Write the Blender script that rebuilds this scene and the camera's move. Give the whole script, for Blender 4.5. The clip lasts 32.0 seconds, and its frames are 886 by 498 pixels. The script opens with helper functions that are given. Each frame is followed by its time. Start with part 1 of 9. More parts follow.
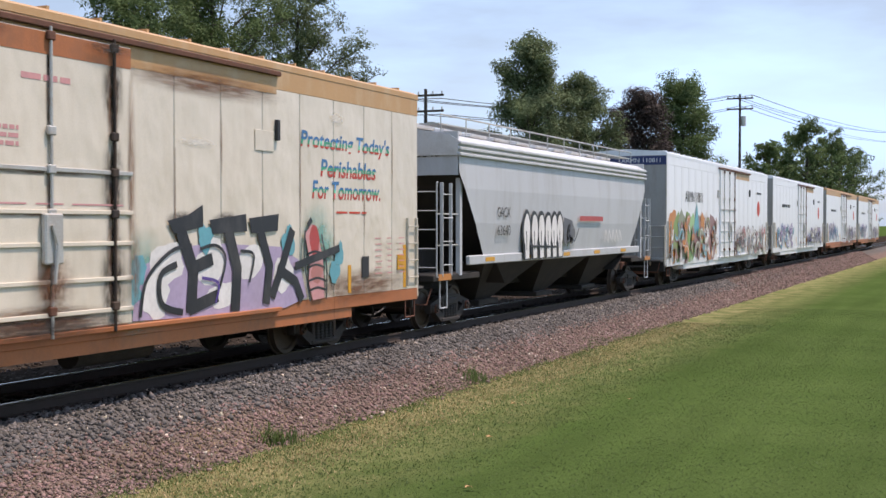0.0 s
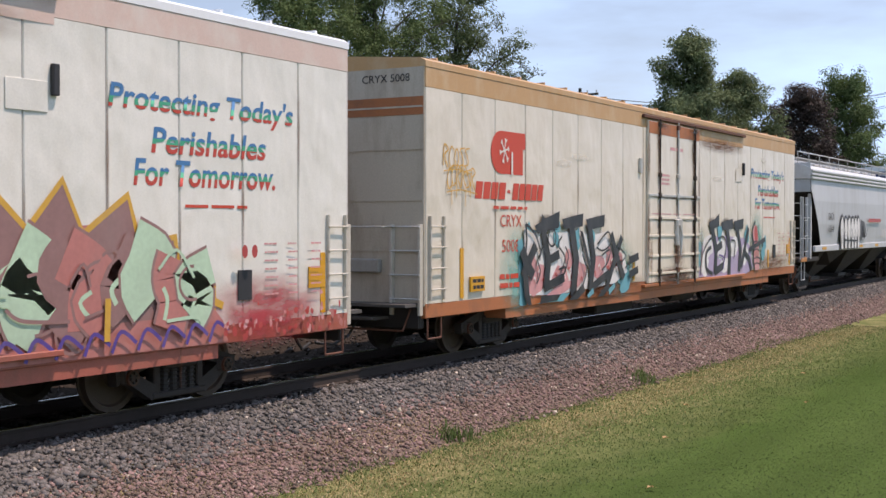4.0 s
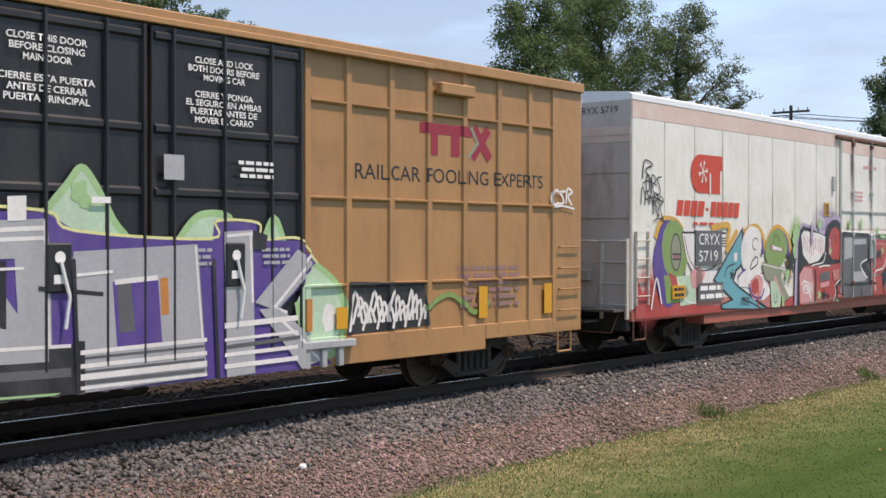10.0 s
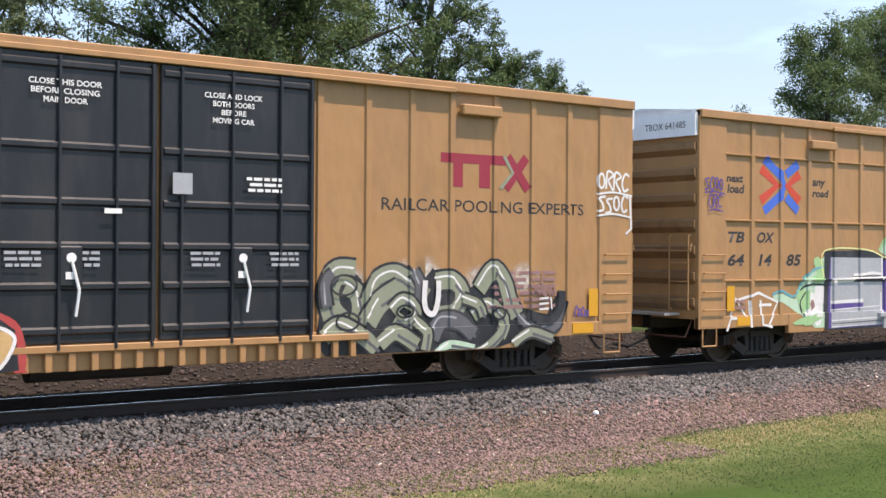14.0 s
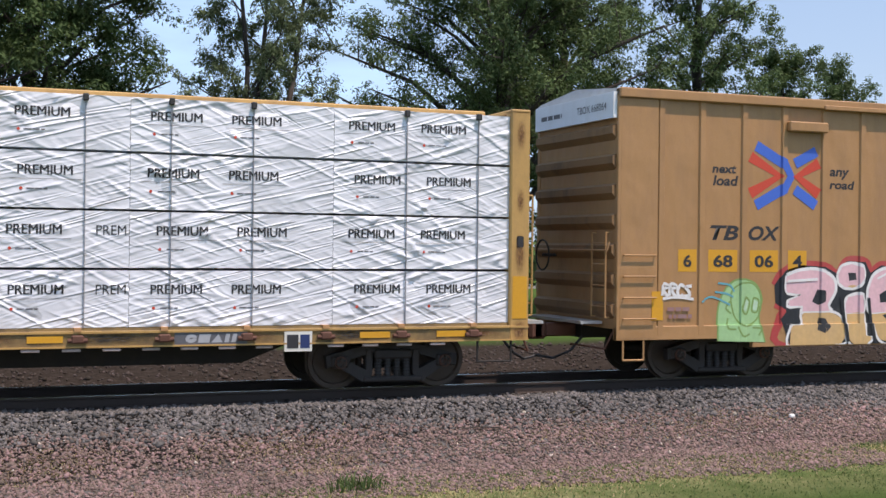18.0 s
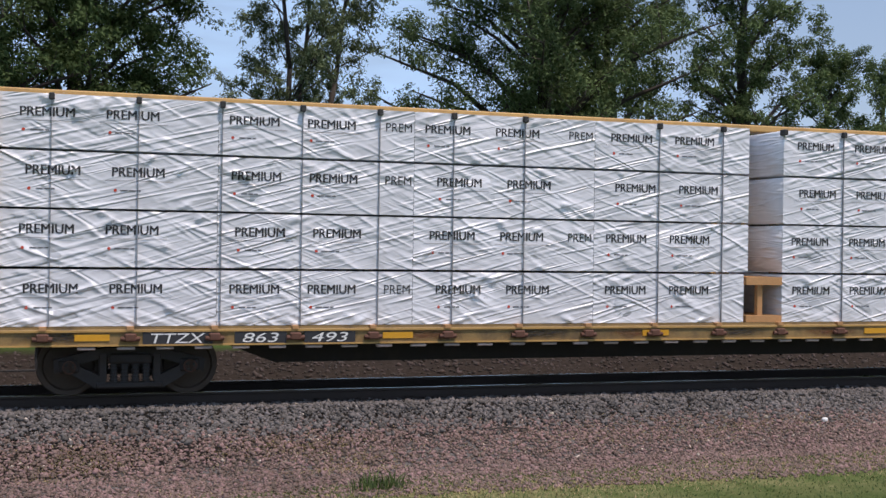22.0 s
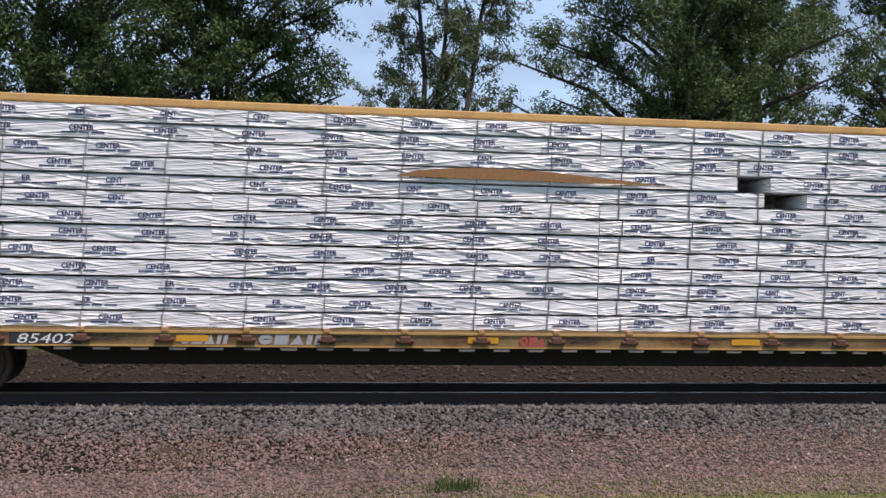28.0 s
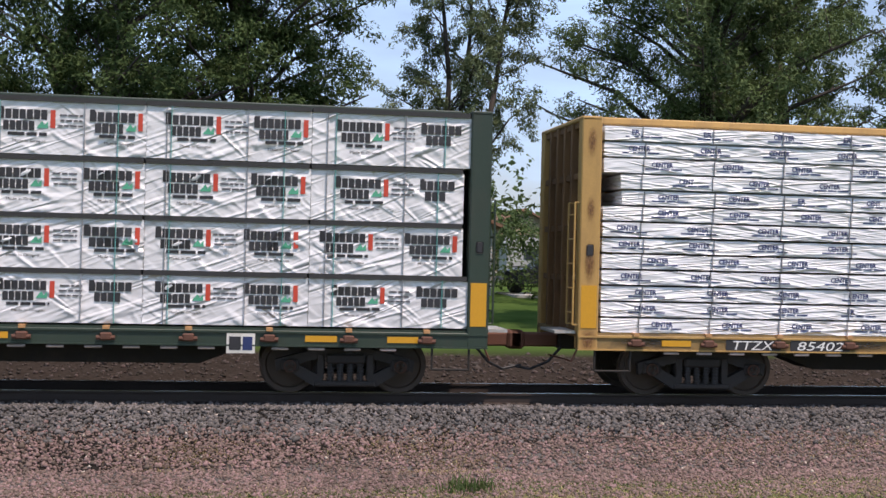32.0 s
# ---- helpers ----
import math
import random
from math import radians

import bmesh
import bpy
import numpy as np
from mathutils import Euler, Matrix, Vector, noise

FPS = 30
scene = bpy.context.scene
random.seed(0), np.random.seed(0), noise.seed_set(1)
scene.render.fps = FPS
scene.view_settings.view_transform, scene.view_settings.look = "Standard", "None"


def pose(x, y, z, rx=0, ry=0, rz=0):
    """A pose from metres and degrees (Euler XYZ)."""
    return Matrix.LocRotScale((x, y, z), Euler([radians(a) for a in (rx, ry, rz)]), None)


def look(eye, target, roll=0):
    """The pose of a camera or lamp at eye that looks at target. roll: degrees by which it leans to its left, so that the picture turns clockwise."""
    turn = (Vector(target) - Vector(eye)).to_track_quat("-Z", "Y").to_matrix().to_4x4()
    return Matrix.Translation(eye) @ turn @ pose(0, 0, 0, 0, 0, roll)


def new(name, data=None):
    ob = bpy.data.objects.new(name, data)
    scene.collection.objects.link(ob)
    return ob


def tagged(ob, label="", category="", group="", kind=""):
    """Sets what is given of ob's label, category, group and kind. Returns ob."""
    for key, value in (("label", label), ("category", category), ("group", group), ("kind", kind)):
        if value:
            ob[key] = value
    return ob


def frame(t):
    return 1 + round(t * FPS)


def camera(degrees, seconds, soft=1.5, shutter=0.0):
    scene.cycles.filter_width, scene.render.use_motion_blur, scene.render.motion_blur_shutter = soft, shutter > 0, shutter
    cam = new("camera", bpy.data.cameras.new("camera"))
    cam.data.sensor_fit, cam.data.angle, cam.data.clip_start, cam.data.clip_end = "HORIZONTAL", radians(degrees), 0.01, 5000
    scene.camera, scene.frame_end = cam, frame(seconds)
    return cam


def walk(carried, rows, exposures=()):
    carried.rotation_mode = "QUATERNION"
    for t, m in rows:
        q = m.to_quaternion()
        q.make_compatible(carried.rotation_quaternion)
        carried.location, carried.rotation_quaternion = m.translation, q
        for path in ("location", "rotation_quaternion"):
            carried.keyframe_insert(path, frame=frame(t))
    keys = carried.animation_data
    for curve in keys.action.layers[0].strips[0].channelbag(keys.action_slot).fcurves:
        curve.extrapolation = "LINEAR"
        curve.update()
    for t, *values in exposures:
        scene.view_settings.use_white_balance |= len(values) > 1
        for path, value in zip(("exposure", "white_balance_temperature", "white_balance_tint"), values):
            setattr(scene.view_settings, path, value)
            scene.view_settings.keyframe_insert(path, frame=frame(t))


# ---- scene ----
# Metres: the track runs along x, the rail heads lie at z = 0, the camera stands on the lawn south of it.
LENS = 39.23
cam = camera(LENS, 32.0, shutter=0.06)
# seconds, eye, heading to the right of north, pitch, roll
PATH = [
    (0, 3.366, 0.151, 2.347, 66.34, -1.09, 0.00),
    (1, 3.217, 0.222, 2.350, 63.86, -1.11, 0.01),
    (2, 3.135, 0.326, 2.352, 61.77, -1.10, 0.01),
    (3, 3.090, 0.418, 2.351, 60.32, -1.09, 0.02),
    (4, 3.035, 0.462, 2.348, 59.52, -1.10, 0.03),
    (5, 2.926, 0.481, 2.349, 58.97, -1.10, 0.03),
    (6, 2.663, 0.485, 2.349, 58.19, -1.05, 0.02),
    (7, 2.105, 0.421, 2.347, 56.97, -0.96, 0.02),
    (8, 1.166, 0.203, 2.350, 55.36, -0.84, 0.02),
    (9, -0.097, -0.232, 2.351, 53.23, -0.65, 0.03),
    (10, -1.506, -0.918, 2.339, 50.52, -0.43, 0.06),
    (11, -2.910, -1.868, 2.321, 47.42, -0.24, 0.12),
    (12, -4.185, -3.043, 2.303, 44.08, -0.09, 0.20),
    (13, -5.143, -4.307, 2.283, 40.45, 0.03, 0.29),
    (14, -5.557, -5.437, 2.264, 36.41, 0.09, 0.37),
    (15, -5.386, -6.279, 2.263, 32.02, 0.08, 0.45),
    (16, -4.881, -6.861, 2.286, 27.65, 0.02, 0.51),
    (17, -4.345, -7.271, 2.312, 23.87, -0.06, 0.57),
    (18, -3.928, -7.542, 2.323, 21.03, -0.09, 0.63),
    (19, -3.676, -7.688, 2.320, 19.33, -0.09, 0.68),
    (20, -3.578, -7.740, 2.313, 18.66, -0.06, 0.72),
    (21, -3.560, -7.749, 2.309, 18.54, -0.04, 0.76),
    (22, -3.556, -7.754, 2.315, 18.53, -0.04, 0.80),
    (23, -3.538, -7.770, 2.328, 18.43, -0.06, 0.84),
    (24, -3.465, -7.815, 2.335, 17.97, -0.05, 0.89),
    (25, -3.275, -7.909, 2.330, 16.73, 0.02, 0.95),
    (26, -2.952, -8.055, 2.320, 14.62, 0.11, 1.02),
    (27, -2.571, -8.217, 2.317, 12.19, 0.17, 1.09),
    (28, -2.257, -8.343, 2.324, 10.23, 0.16, 1.17),
    (29, -2.089, -8.407, 2.332, 9.17, 0.13, 1.23),
    (30, -2.040, -8.426, 2.332, 8.86, 0.13, 1.29),
    (31, -2.035, -8.428, 2.328, 8.82, 0.15, 1.34),
    (32, -2.028, -8.430, 2.323, 8.78, 0.18, 1.38),
]


def aim(x, y, z, yaw, pitch, roll):
    a, b = radians(yaw), radians(pitch)
    way = Vector((math.sin(a) * math.cos(b), math.cos(a) * math.cos(b), math.sin(b)))
    return look((x, y, z), Vector((x, y, z)) + way, roll)


EXPOSURES = [(0, 0.24, 7480, 24.5), (7, 0.13, 7680, 27.5), (9, 0.12, 7680, 25), (11, 0.48, 7580, 23), (13, 0.65, 7480, 23), (16, 0.7, 7430, 23), (19, 0.02, 7000, 22), (23, -0.14, 7030, 23), (24, -0.01, 7100, 25), (28, -0.07, 7230, 24), (30, -0.19, 7260, 24), (31, -0.01, 7260, 25), (32, 0.15, 7260, 25)]
walk(cam, [(t, aim(*p)) for t, *p in PATH], EXPOSURES)

TRACK_Y = 12.72
# how far the train has come at each time
ADVANCE = [(0, 0.88), (1, 5.10), (2, 9.30), (3, 13.60), (4, 17.50), (5, 21.20), (6, 24.98), (7, 29.02), (8, 33.03), (9, 36.95), (10, 40.93), (11, 44.72), (12, 48.52), (13, 52.17), (14, 55.72), (15, 59.37), (16, 63.05), (17, 66.60), (18, 70.08), (19, 73.60), (20, 77.12), (21, 80.64), (22, 84.10), (23, 87.42), (24, 90.68), (25, 94.00), (26, 97.38), (27, 100.74), (28, 104.02), (29, 107.18), (30, 110.21), (31, 113.25), (32, 116.30)]

# ---- world and sun ----
SUN_WAY = Vector((0.22, -0.38, 1.0)).normalized()
world = bpy.data.worlds.new("sky")
scene.world = world
world.use_nodes = True
wn, wl = world.node_tree.nodes, world.node_tree.links
wn.clear()
sky = wn.new("ShaderNodeTexSky")
sky.sky_type, sky.sun_disc = "NISHITA", False
sky.sun_elevation = math.asin(SUN_WAY.z)
sky.sun_rotation = math.atan2(SUN_WAY.x, SUN_WAY.y)
sky.air_density, sky.dust_density, sky.ozone_density = 1.0, 1.2, 1.5
coord = wn.new("ShaderNodeTexCoord")
squash = wn.new("ShaderNodeMapping")
squash.inputs["Scale"].default_value = (1.6, 1.6, 7.0)
cloud = wn.new("ShaderNodeTexNoise")
cloud.inputs["Scale"].default_value, cloud.inputs["Detail"].default_value, cloud.inputs["Roughness"].default_value = 1.3, 6, 0.55
band = wn.new("ShaderNodeValToRGB")
band.color_ramp.elements[0].position, band.color_ramp.elements[0].color = 0.42, (0.30, 0.30, 0.30, 1)
band.color_ramp.elements[1].position, band.color_ramp.elements[1].color = 0.66, (0.95, 0.95, 0.95, 1)
mixc = wn.new("ShaderNodeMixRGB")
mixc.inputs["Color2"].default_value = (5.3, 8.9, 13.4, 1)
back = wn.new("ShaderNodeBackground")
back.inputs["Strength"].default_value = 0.105
wout = wn.new("ShaderNodeOutputWorld")
wl.new(coord.outputs["Generated"], squash.inputs["Vector"])
wl.new(squash.outputs["Vector"], cloud.inputs["Vector"])
wl.new(cloud.outputs["Fac"], band.inputs["Fac"])
wl.new(band.outputs["Color"], mixc.inputs["Fac"])
wl.new(sky.outputs["Color"], mixc.inputs["Color1"])
wl.new(mixc.outputs["Color"], back.inputs["Color"])
wl.new(back.outputs["Background"], wout.inputs["Surface"])
sun = new("sun", bpy.data.lights.new("sun", "SUN"))
sun.data.energy, sun.data.angle, sun.data.color = 3.8, radians(0.6), (1.0, 0.955, 0.88)
sun.matrix_world = look(SUN_WAY * 60, (0, 0, 0))


# ---- materials ----
def mat(name, color, rough=0.6, metal=0.0, vary=0.12, grain=40.0, bump=0.15, dirt=None, dirt_amount=0.0, streak=1.0, random_tint=0.0,
        island=False, translucent=0.0, blotch=0.6, spec=0.5, wave=0.0):
    """A base colour with wear at two scales, streaked downwards where streak > 1, and fine relief."""
    m = bpy.data.materials.new(name)
    m.use_nodes = True
    n, l = m.node_tree.nodes, m.node_tree.links
    bsdf = n["Principled BSDF"]
    tc = n.new("ShaderNodeTexCoord")
    place = tc.outputs["Object"]
    if wave:
        # each panel takes its own stretch of the pattern
        info, far_off, moved = n.new("ShaderNodeObjectInfo"), n.new("ShaderNodeVectorMath"), n.new("ShaderNodeVectorMath")
        far_off.operation, moved.operation = "SCALE", "ADD"
        far_off.inputs[0].default_value = (37.0, 11.0, 23.0)
        l.new(info.outputs["Random"], far_off.inputs["Scale"])
        l.new(far_off.outputs["Vector"], moved.inputs[0])
        l.new(place, moved.inputs[1])
        place = moved.outputs["Vector"]
    big = n.new("ShaderNodeTexNoise")
    big.inputs["Scale"].default_value, big.inputs["Detail"].default_value = blotch, 6
    mp = n.new("ShaderNodeMapping")
    mp.inputs["Scale"].default_value = (1, 1, 1 / streak)
    fine = n.new("ShaderNodeTexNoise")
    fine.inputs["Scale"].default_value, fine.inputs["Detail"].default_value = grain, 5
    l.new(place, mp.inputs["Vector"])
    l.new(mp.outputs["Vector"], big.inputs["Vector"])
    l.new(place, fine.inputs["Vector"])
    add = n.new("ShaderNodeMath")
    add.operation = "ADD"
    l.new(big.outputs["Fac"], add.inputs[0])
    l.new(fine.outputs["Fac"], add.inputs[1])
    rng = n.new("ShaderNodeMapRange")
    rng.inputs["From Min"].default_value, rng.inputs["From Max"].default_value = 0.65, 1.35
    rng.inputs["To Min"].default_value, rng.inputs["To Max"].default_value = 1 - vary, 1 + vary
    l.new(add.outputs[0], rng.inputs["Value"])
    hsv = n.new("ShaderNodeHueSaturation")
    hsv.inputs["Color"].default_value = (*color, 1)
    l.new(rng.outputs["Result"], hsv.inputs["Value"])
    last = hsv.outputs["Color"]
    if random_tint:
        if island:
            src = n.new("ShaderNodeNewGeometry").outputs["Random Per Island"]
        else:
            src = n.new("ShaderNodeObjectInfo").outputs["Random"]
        r2 = n.new("ShaderNodeMapRange")
        r2.inputs["To Min"].default_value, r2.inputs["To Max"].default_value = 1 - random_tint, 1 + random_tint
        l.new(src, r2.inputs["Value"])
        h2 = n.new("ShaderNodeHueSaturation")
        l.new(last, h2.inputs["Color"])
        l.new(r2.outputs["Result"], h2.inputs["Value"])
        r3 = n.new("ShaderNodeMapRange")
        r3.inputs["To Min"].default_value, r3.inputs["To Max"].default_value = 0.5 + random_tint * 0.06, 0.5 - random_tint * 0.06
        l.new(src, r3.inputs["Value"])
        l.new(r3.outputs["Result"], h2.inputs["Hue"])
        last = h2.outputs["Color"]
    if dirt is not None:
        dn = n.new("ShaderNodeTexNoise")
        dn.inputs["Scale"].default_value, dn.inputs["Detail"].default_value, dn.inputs["Roughness"].default_value = 1.3, 8, 0.65
        dm = n.new("ShaderNodeMapping")
        dm.inputs["Scale"].default_value = (1.6, 1.6, 1.6 / streak)
        l.new(place, dm.inputs["Vector"])
        l.new(dm.outputs["Vector"], dn.inputs["Vector"])
        dr = n.new("ShaderNodeMapRange")
        dr.inputs["From Min"].default_value, dr.inputs["From Max"].default_value = 0.48, 0.75
        dr.inputs["To Min"].default_value, dr.inputs["To Max"].default_value = 0.0, dirt_amount
        l.new(dn.outputs["Fac"], dr.inputs["Value"])
        mx = n.new("ShaderNodeMixRGB")
        mx.inputs["Color2"].default_value = (*dirt, 1)
        l.new(dr.outputs["Result"], mx.inputs["Fac"])
        l.new(last, mx.inputs["Color1"])
        last = mx.outputs["Color"]
    l.new(last, bsdf.inputs["Base Color"])
    bsdf.inputs["Roughness"].default_value, bsdf.inputs["Metallic"].default_value = rough, metal
    bsdf.inputs["Specular IOR Level"].default_value = spec
    if bump:
        bp = n.new("ShaderNodeBump")
        bp.inputs["Strength"].default_value, bp.inputs["Distance"].default_value = bump, 0.02
        l.new(add.outputs[0], bp.inputs["Height"])
        l.new(bp.outputs["Normal"], bsdf.inputs["Normal"])
        if wave:
            wn_, wb, wm = n.new("ShaderNodeTexNoise"), n.new("ShaderNodeBump"), n.new("ShaderNodeMapping")
            wm.inputs["Scale"].default_value = (1.5, 1.5, 1.0)
            wn_.inputs["Scale"].default_value, wn_.inputs["Detail"].default_value = 1.3, 2
            wb.inputs["Strength"].default_value, wb.inputs["Distance"].default_value = wave, 0.12
            l.new(place, wm.inputs["Vector"])
            l.new(wm.outputs["Vector"], wn_.inputs["Vector"])
            l.new(wn_.outputs["Fac"], wb.inputs["Height"])
            l.new(wb.outputs["Normal"], bp.inputs["Normal"])
    if translucent:
        tr = n.new("ShaderNodeBsdfTranslucent")
        l.new(last, tr.inputs["Color"])
        ms = n.new("ShaderNodeMixShader")
        ms.inputs["Fac"].default_value = translucent
        l.new(bsdf.outputs["BSDF"], ms.inputs[1])
        l.new(tr.outputs["BSDF"], ms.inputs[2])
        l.new(ms.outputs["Shader"], n["Material Output"].inputs["Surface"])
    return m


MUD = (0.10, 0.075, 0.055)
CREAM = mat("cream_paint", (0.66, 0.595, 0.495), 0.28, dirt=(0.46, 0.37, 0.26), dirt_amount=0.3, streak=3, vary=0.07, bump=0.08, wave=0.35)
OLDEND = mat("weathered_yellow_end", (0.20, 0.10, 0.04), 0.75, dirt=(0.07, 0.035, 0.02), dirt_amount=0.6, streak=2, bump=0.2)
OFFWHITE = mat("off_white_paint", (0.70, 0.68, 0.62), 0.3, dirt=(0.48, 0.42, 0.33), dirt_amount=0.28, streak=3, vary=0.07, bump=0.08, wave=0.35)
COOLWHITE = mat("cool_white_paint", (0.74, 0.76, 0.78), 0.3, dirt=(0.4, 0.36, 0.3), dirt_amount=0.22, streak=5, vary=0.05, bump=0.04)
TANBAND = mat("tan_band_paint", (0.50, 0.29, 0.13), 0.5, dirt=(0.6, 0.5, 0.36), dirt_amount=0.4, streak=2, vary=0.08, bump=0.05)
PINKBAND = mat("faded_pink_band", (0.62, 0.46, 0.40), 0.5, dirt=(0.66, 0.6, 0.54), dirt_amount=0.8, streak=1.5, vary=0.08, bump=0.05)
RUSTSILL = mat("orange_sill_paint", (0.40, 0.135, 0.05), 0.6, dirt=MUD, dirt_amount=0.5, streak=1.5, bump=0.1)
REDSILL = mat("faded_red_sill", (0.36, 0.10, 0.07), 0.6, dirt=MUD, dirt_amount=0.5, streak=1.5, bump=0.1)
RUST = mat("brown_rust", (0.13, 0.05, 0.03), 0.8, dirt=(0.05, 0.03, 0.02), dirt_amount=0.7, bump=0.3)
SOOTY = mat("sooty_rod", (0.028, 0.020, 0.016), 0.8, dirt=(0.16, 0.09, 0.05), dirt_amount=0.5, bump=0.1)
YELLOWBOX = mat("boxcar_yellow_paint", (0.39, 0.207, 0.083), 0.5, dirt=(0.23, 0.128, 0.07), dirt_amount=0.5, streak=4, vary=0.06, bump=0.05, wave=0.3)
YELLOWOLD = mat("weathered_yellow_paint", (0.46, 0.27, 0.085), 0.6, dirt=(0.22, 0.12, 0.05), dirt_amount=0.6, streak=3, vary=0.1, bump=0.1)
# grimy body yellow, darkened further: the end wall's shade is in the colour
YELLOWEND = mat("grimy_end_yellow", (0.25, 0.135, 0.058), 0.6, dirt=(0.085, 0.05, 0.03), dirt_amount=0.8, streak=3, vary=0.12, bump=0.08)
DECKMIX = mat("grimy_yellow_deck", (0.25, 0.16, 0.06), 0.75, dirt=(0.05, 0.036, 0.028), dirt_amount=0.95, streak=1.2, vary=0.2, bump=0.15)
BLACKDOOR = mat("black_door_paint", (0.013, 0.0145, 0.018), 0.45, dirt=(0.10, 0.09, 0.08), dirt_amount=0.25, streak=4, bump=0.06)
GREENCAR = mat("dark_green_paint", (0.024, 0.042, 0.028), 0.5, dirt=(0.055, 0.05, 0.036), dirt_amount=0.5, streak=2, bump=0.08)
GREYHOP = mat("hopper_grey_paint", (0.46, 0.475, 0.49), 0.45, dirt=(0.26, 0.24, 0.21), dirt_amount=0.4, streak=5, vary=0.06, bump=0.04)
# dirty end paints, set darker than the sides to hold the ends' shade
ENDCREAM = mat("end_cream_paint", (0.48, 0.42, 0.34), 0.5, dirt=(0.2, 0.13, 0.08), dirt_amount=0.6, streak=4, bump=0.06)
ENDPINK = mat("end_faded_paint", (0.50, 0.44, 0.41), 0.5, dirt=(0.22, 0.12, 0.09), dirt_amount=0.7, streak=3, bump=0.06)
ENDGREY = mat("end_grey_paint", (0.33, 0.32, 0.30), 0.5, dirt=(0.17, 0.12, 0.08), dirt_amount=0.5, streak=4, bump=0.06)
ROOF = mat("galvanised_roof", (0.62, 0.62, 0.62), 0.4, metal=0.3, dirt=(0.3, 0.25, 0.2), dirt_amount=0.4, bump=0.05)
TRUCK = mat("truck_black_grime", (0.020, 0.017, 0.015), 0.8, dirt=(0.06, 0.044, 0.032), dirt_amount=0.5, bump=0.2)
TRUCKGREY = mat("truck_dusty_steel", (0.024, 0.020, 0.018), 0.75, dirt=(0.06, 0.044, 0.033), dirt_amount=0.6, bump=0.2)
WHEEL = mat("wheel_steel", (0.055, 0.038, 0.028), 0.6, metal=0.2, dirt=(0.11, 0.06, 0.035), dirt_amount=0.6)
RAILHEAD = mat("polished_rail", (0.42, 0.40, 0.38), 0.25, metal=1.0, vary=0.1, bump=0.03)
# rust and creosote colours of rails and ties, deepened to carry the train's shade
RAILWEB = mat("rusty_rail", (0.032, 0.021, 0.016), 0.8, dirt=(0.05, 0.03, 0.025), dirt_amount=0.6)
TIE = mat("creosoted_wood", (0.028, 0.022, 0.018), 0.85, vary=0.25, grain=25, bump=0.4, random_tint=0.3)
LADDERPAINT = mat("ladder_paint", (0.52, 0.48, 0.41), 0.5, dirt=(0.2, 0.12, 0.07), dirt_amount=0.4, bump=0.05)
DULLGRATE = mat("dull_steel_grating", (0.10, 0.095, 0.09), 0.7, metal=0.2, dirt=(0.07, 0.05, 0.035), dirt_amount=0.5)
SILVER = mat("galvanised_bar", (0.5, 0.5, 0.48), 0.45, metal=0.4, dirt=(0.3, 0.16, 0.08), dirt_amount=0.5)
WHITE = mat("white_marking", (0.75, 0.75, 0.73), 0.6, vary=0.1, bump=0)
BLACK = mat("black_marking", (0.025, 0.025, 0.028), 0.6, vary=0.2, bump=0)
RED = mat("red_marking", (0.56, 0.06, 0.03), 0.55, vary=0.1, bump=0)
MAROON = mat("maroon_marking", (0.30, 0.025, 0.045), 0.55, vary=0.1, bump=0)
BLUE = mat("blue_marking", (0.045, 0.13, 0.52), 0.55, vary=0.1, bump=0)
NAVY = mat("navy_paint", (0.02, 0.035, 0.12), 0.5, vary=0.1, bump=0)
GREENMARK = mat("green_marking", (0.06, 0.36, 0.22), 0.55, vary=0.1, bump=0)
REFLECT = mat("yellow_reflector", (0.62, 0.30, 0.02), 0.4, vary=0.08, bump=0)
WOOD = mat("sawn_pine", (0.46, 0.24, 0.10), 0.75, vary=0.15, grain=30, bump=0.15)
BARK = mat("bark", (0.055, 0.044, 0.036), 0.9, vary=0.3, grain=18, bump=0.6, streak=3)


def soft_material(name, color, strength=0.9, grain=3.0):
    """Paint mist or grime that thins out towards the rim of a patch (the patch reaches from -1 to 1)."""
    m = bpy.data.materials.new(name)
    m.use_nodes = True
    n, l = m.node_tree.nodes, m.node_tree.links
    b = n["Principled BSDF"]
    b.inputs["Base Color"].default_value, b.inputs["Roughness"].default_value = (*color, 1), 0.65
    tc = n.new("ShaderNodeTexCoord")
    ln = n.new("ShaderNodeVectorMath")
    ln.operation = "LENGTH"
    l.new(tc.outputs["Object"], ln.inputs[0])
    fall = n.new("ShaderNodeMapRange")
    fall.interpolation_type = "SMOOTHSTEP"
    fall.inputs["From Min"].default_value, fall.inputs["From Max"].default_value = 0.15, 1.0
    fall.inputs["To Min"].default_value, fall.inputs["To Max"].default_value = strength, 0.0
    l.new(ln.outputs["Value"], fall.inputs["Value"])
    t = n.new("ShaderNodeTexNoise")
    t.inputs["Scale"].default_value, t.inputs["Detail"].default_value = grain, 6
    l.new(tc.outputs["Object"], t.inputs["Vector"])
    r = n.new("ShaderNodeMapRange")
    r.inputs["From Min"].default_value, r.inputs["From Max"].default_value, r.inputs["To Min"].default_value = 0.3, 0.6, 0.25
    l.new(t.outputs["Fac"], r.inputs["Value"])
    mul = n.new("ShaderNodeMath")
    mul.operation = "MULTIPLY"
    l.new(fall.outputs["Result"], mul.inputs[0])
    l.new(r.outputs["Result"], mul.inputs[1])
    l.new(mul.outputs[0], b.inputs["Alpha"])
    return m


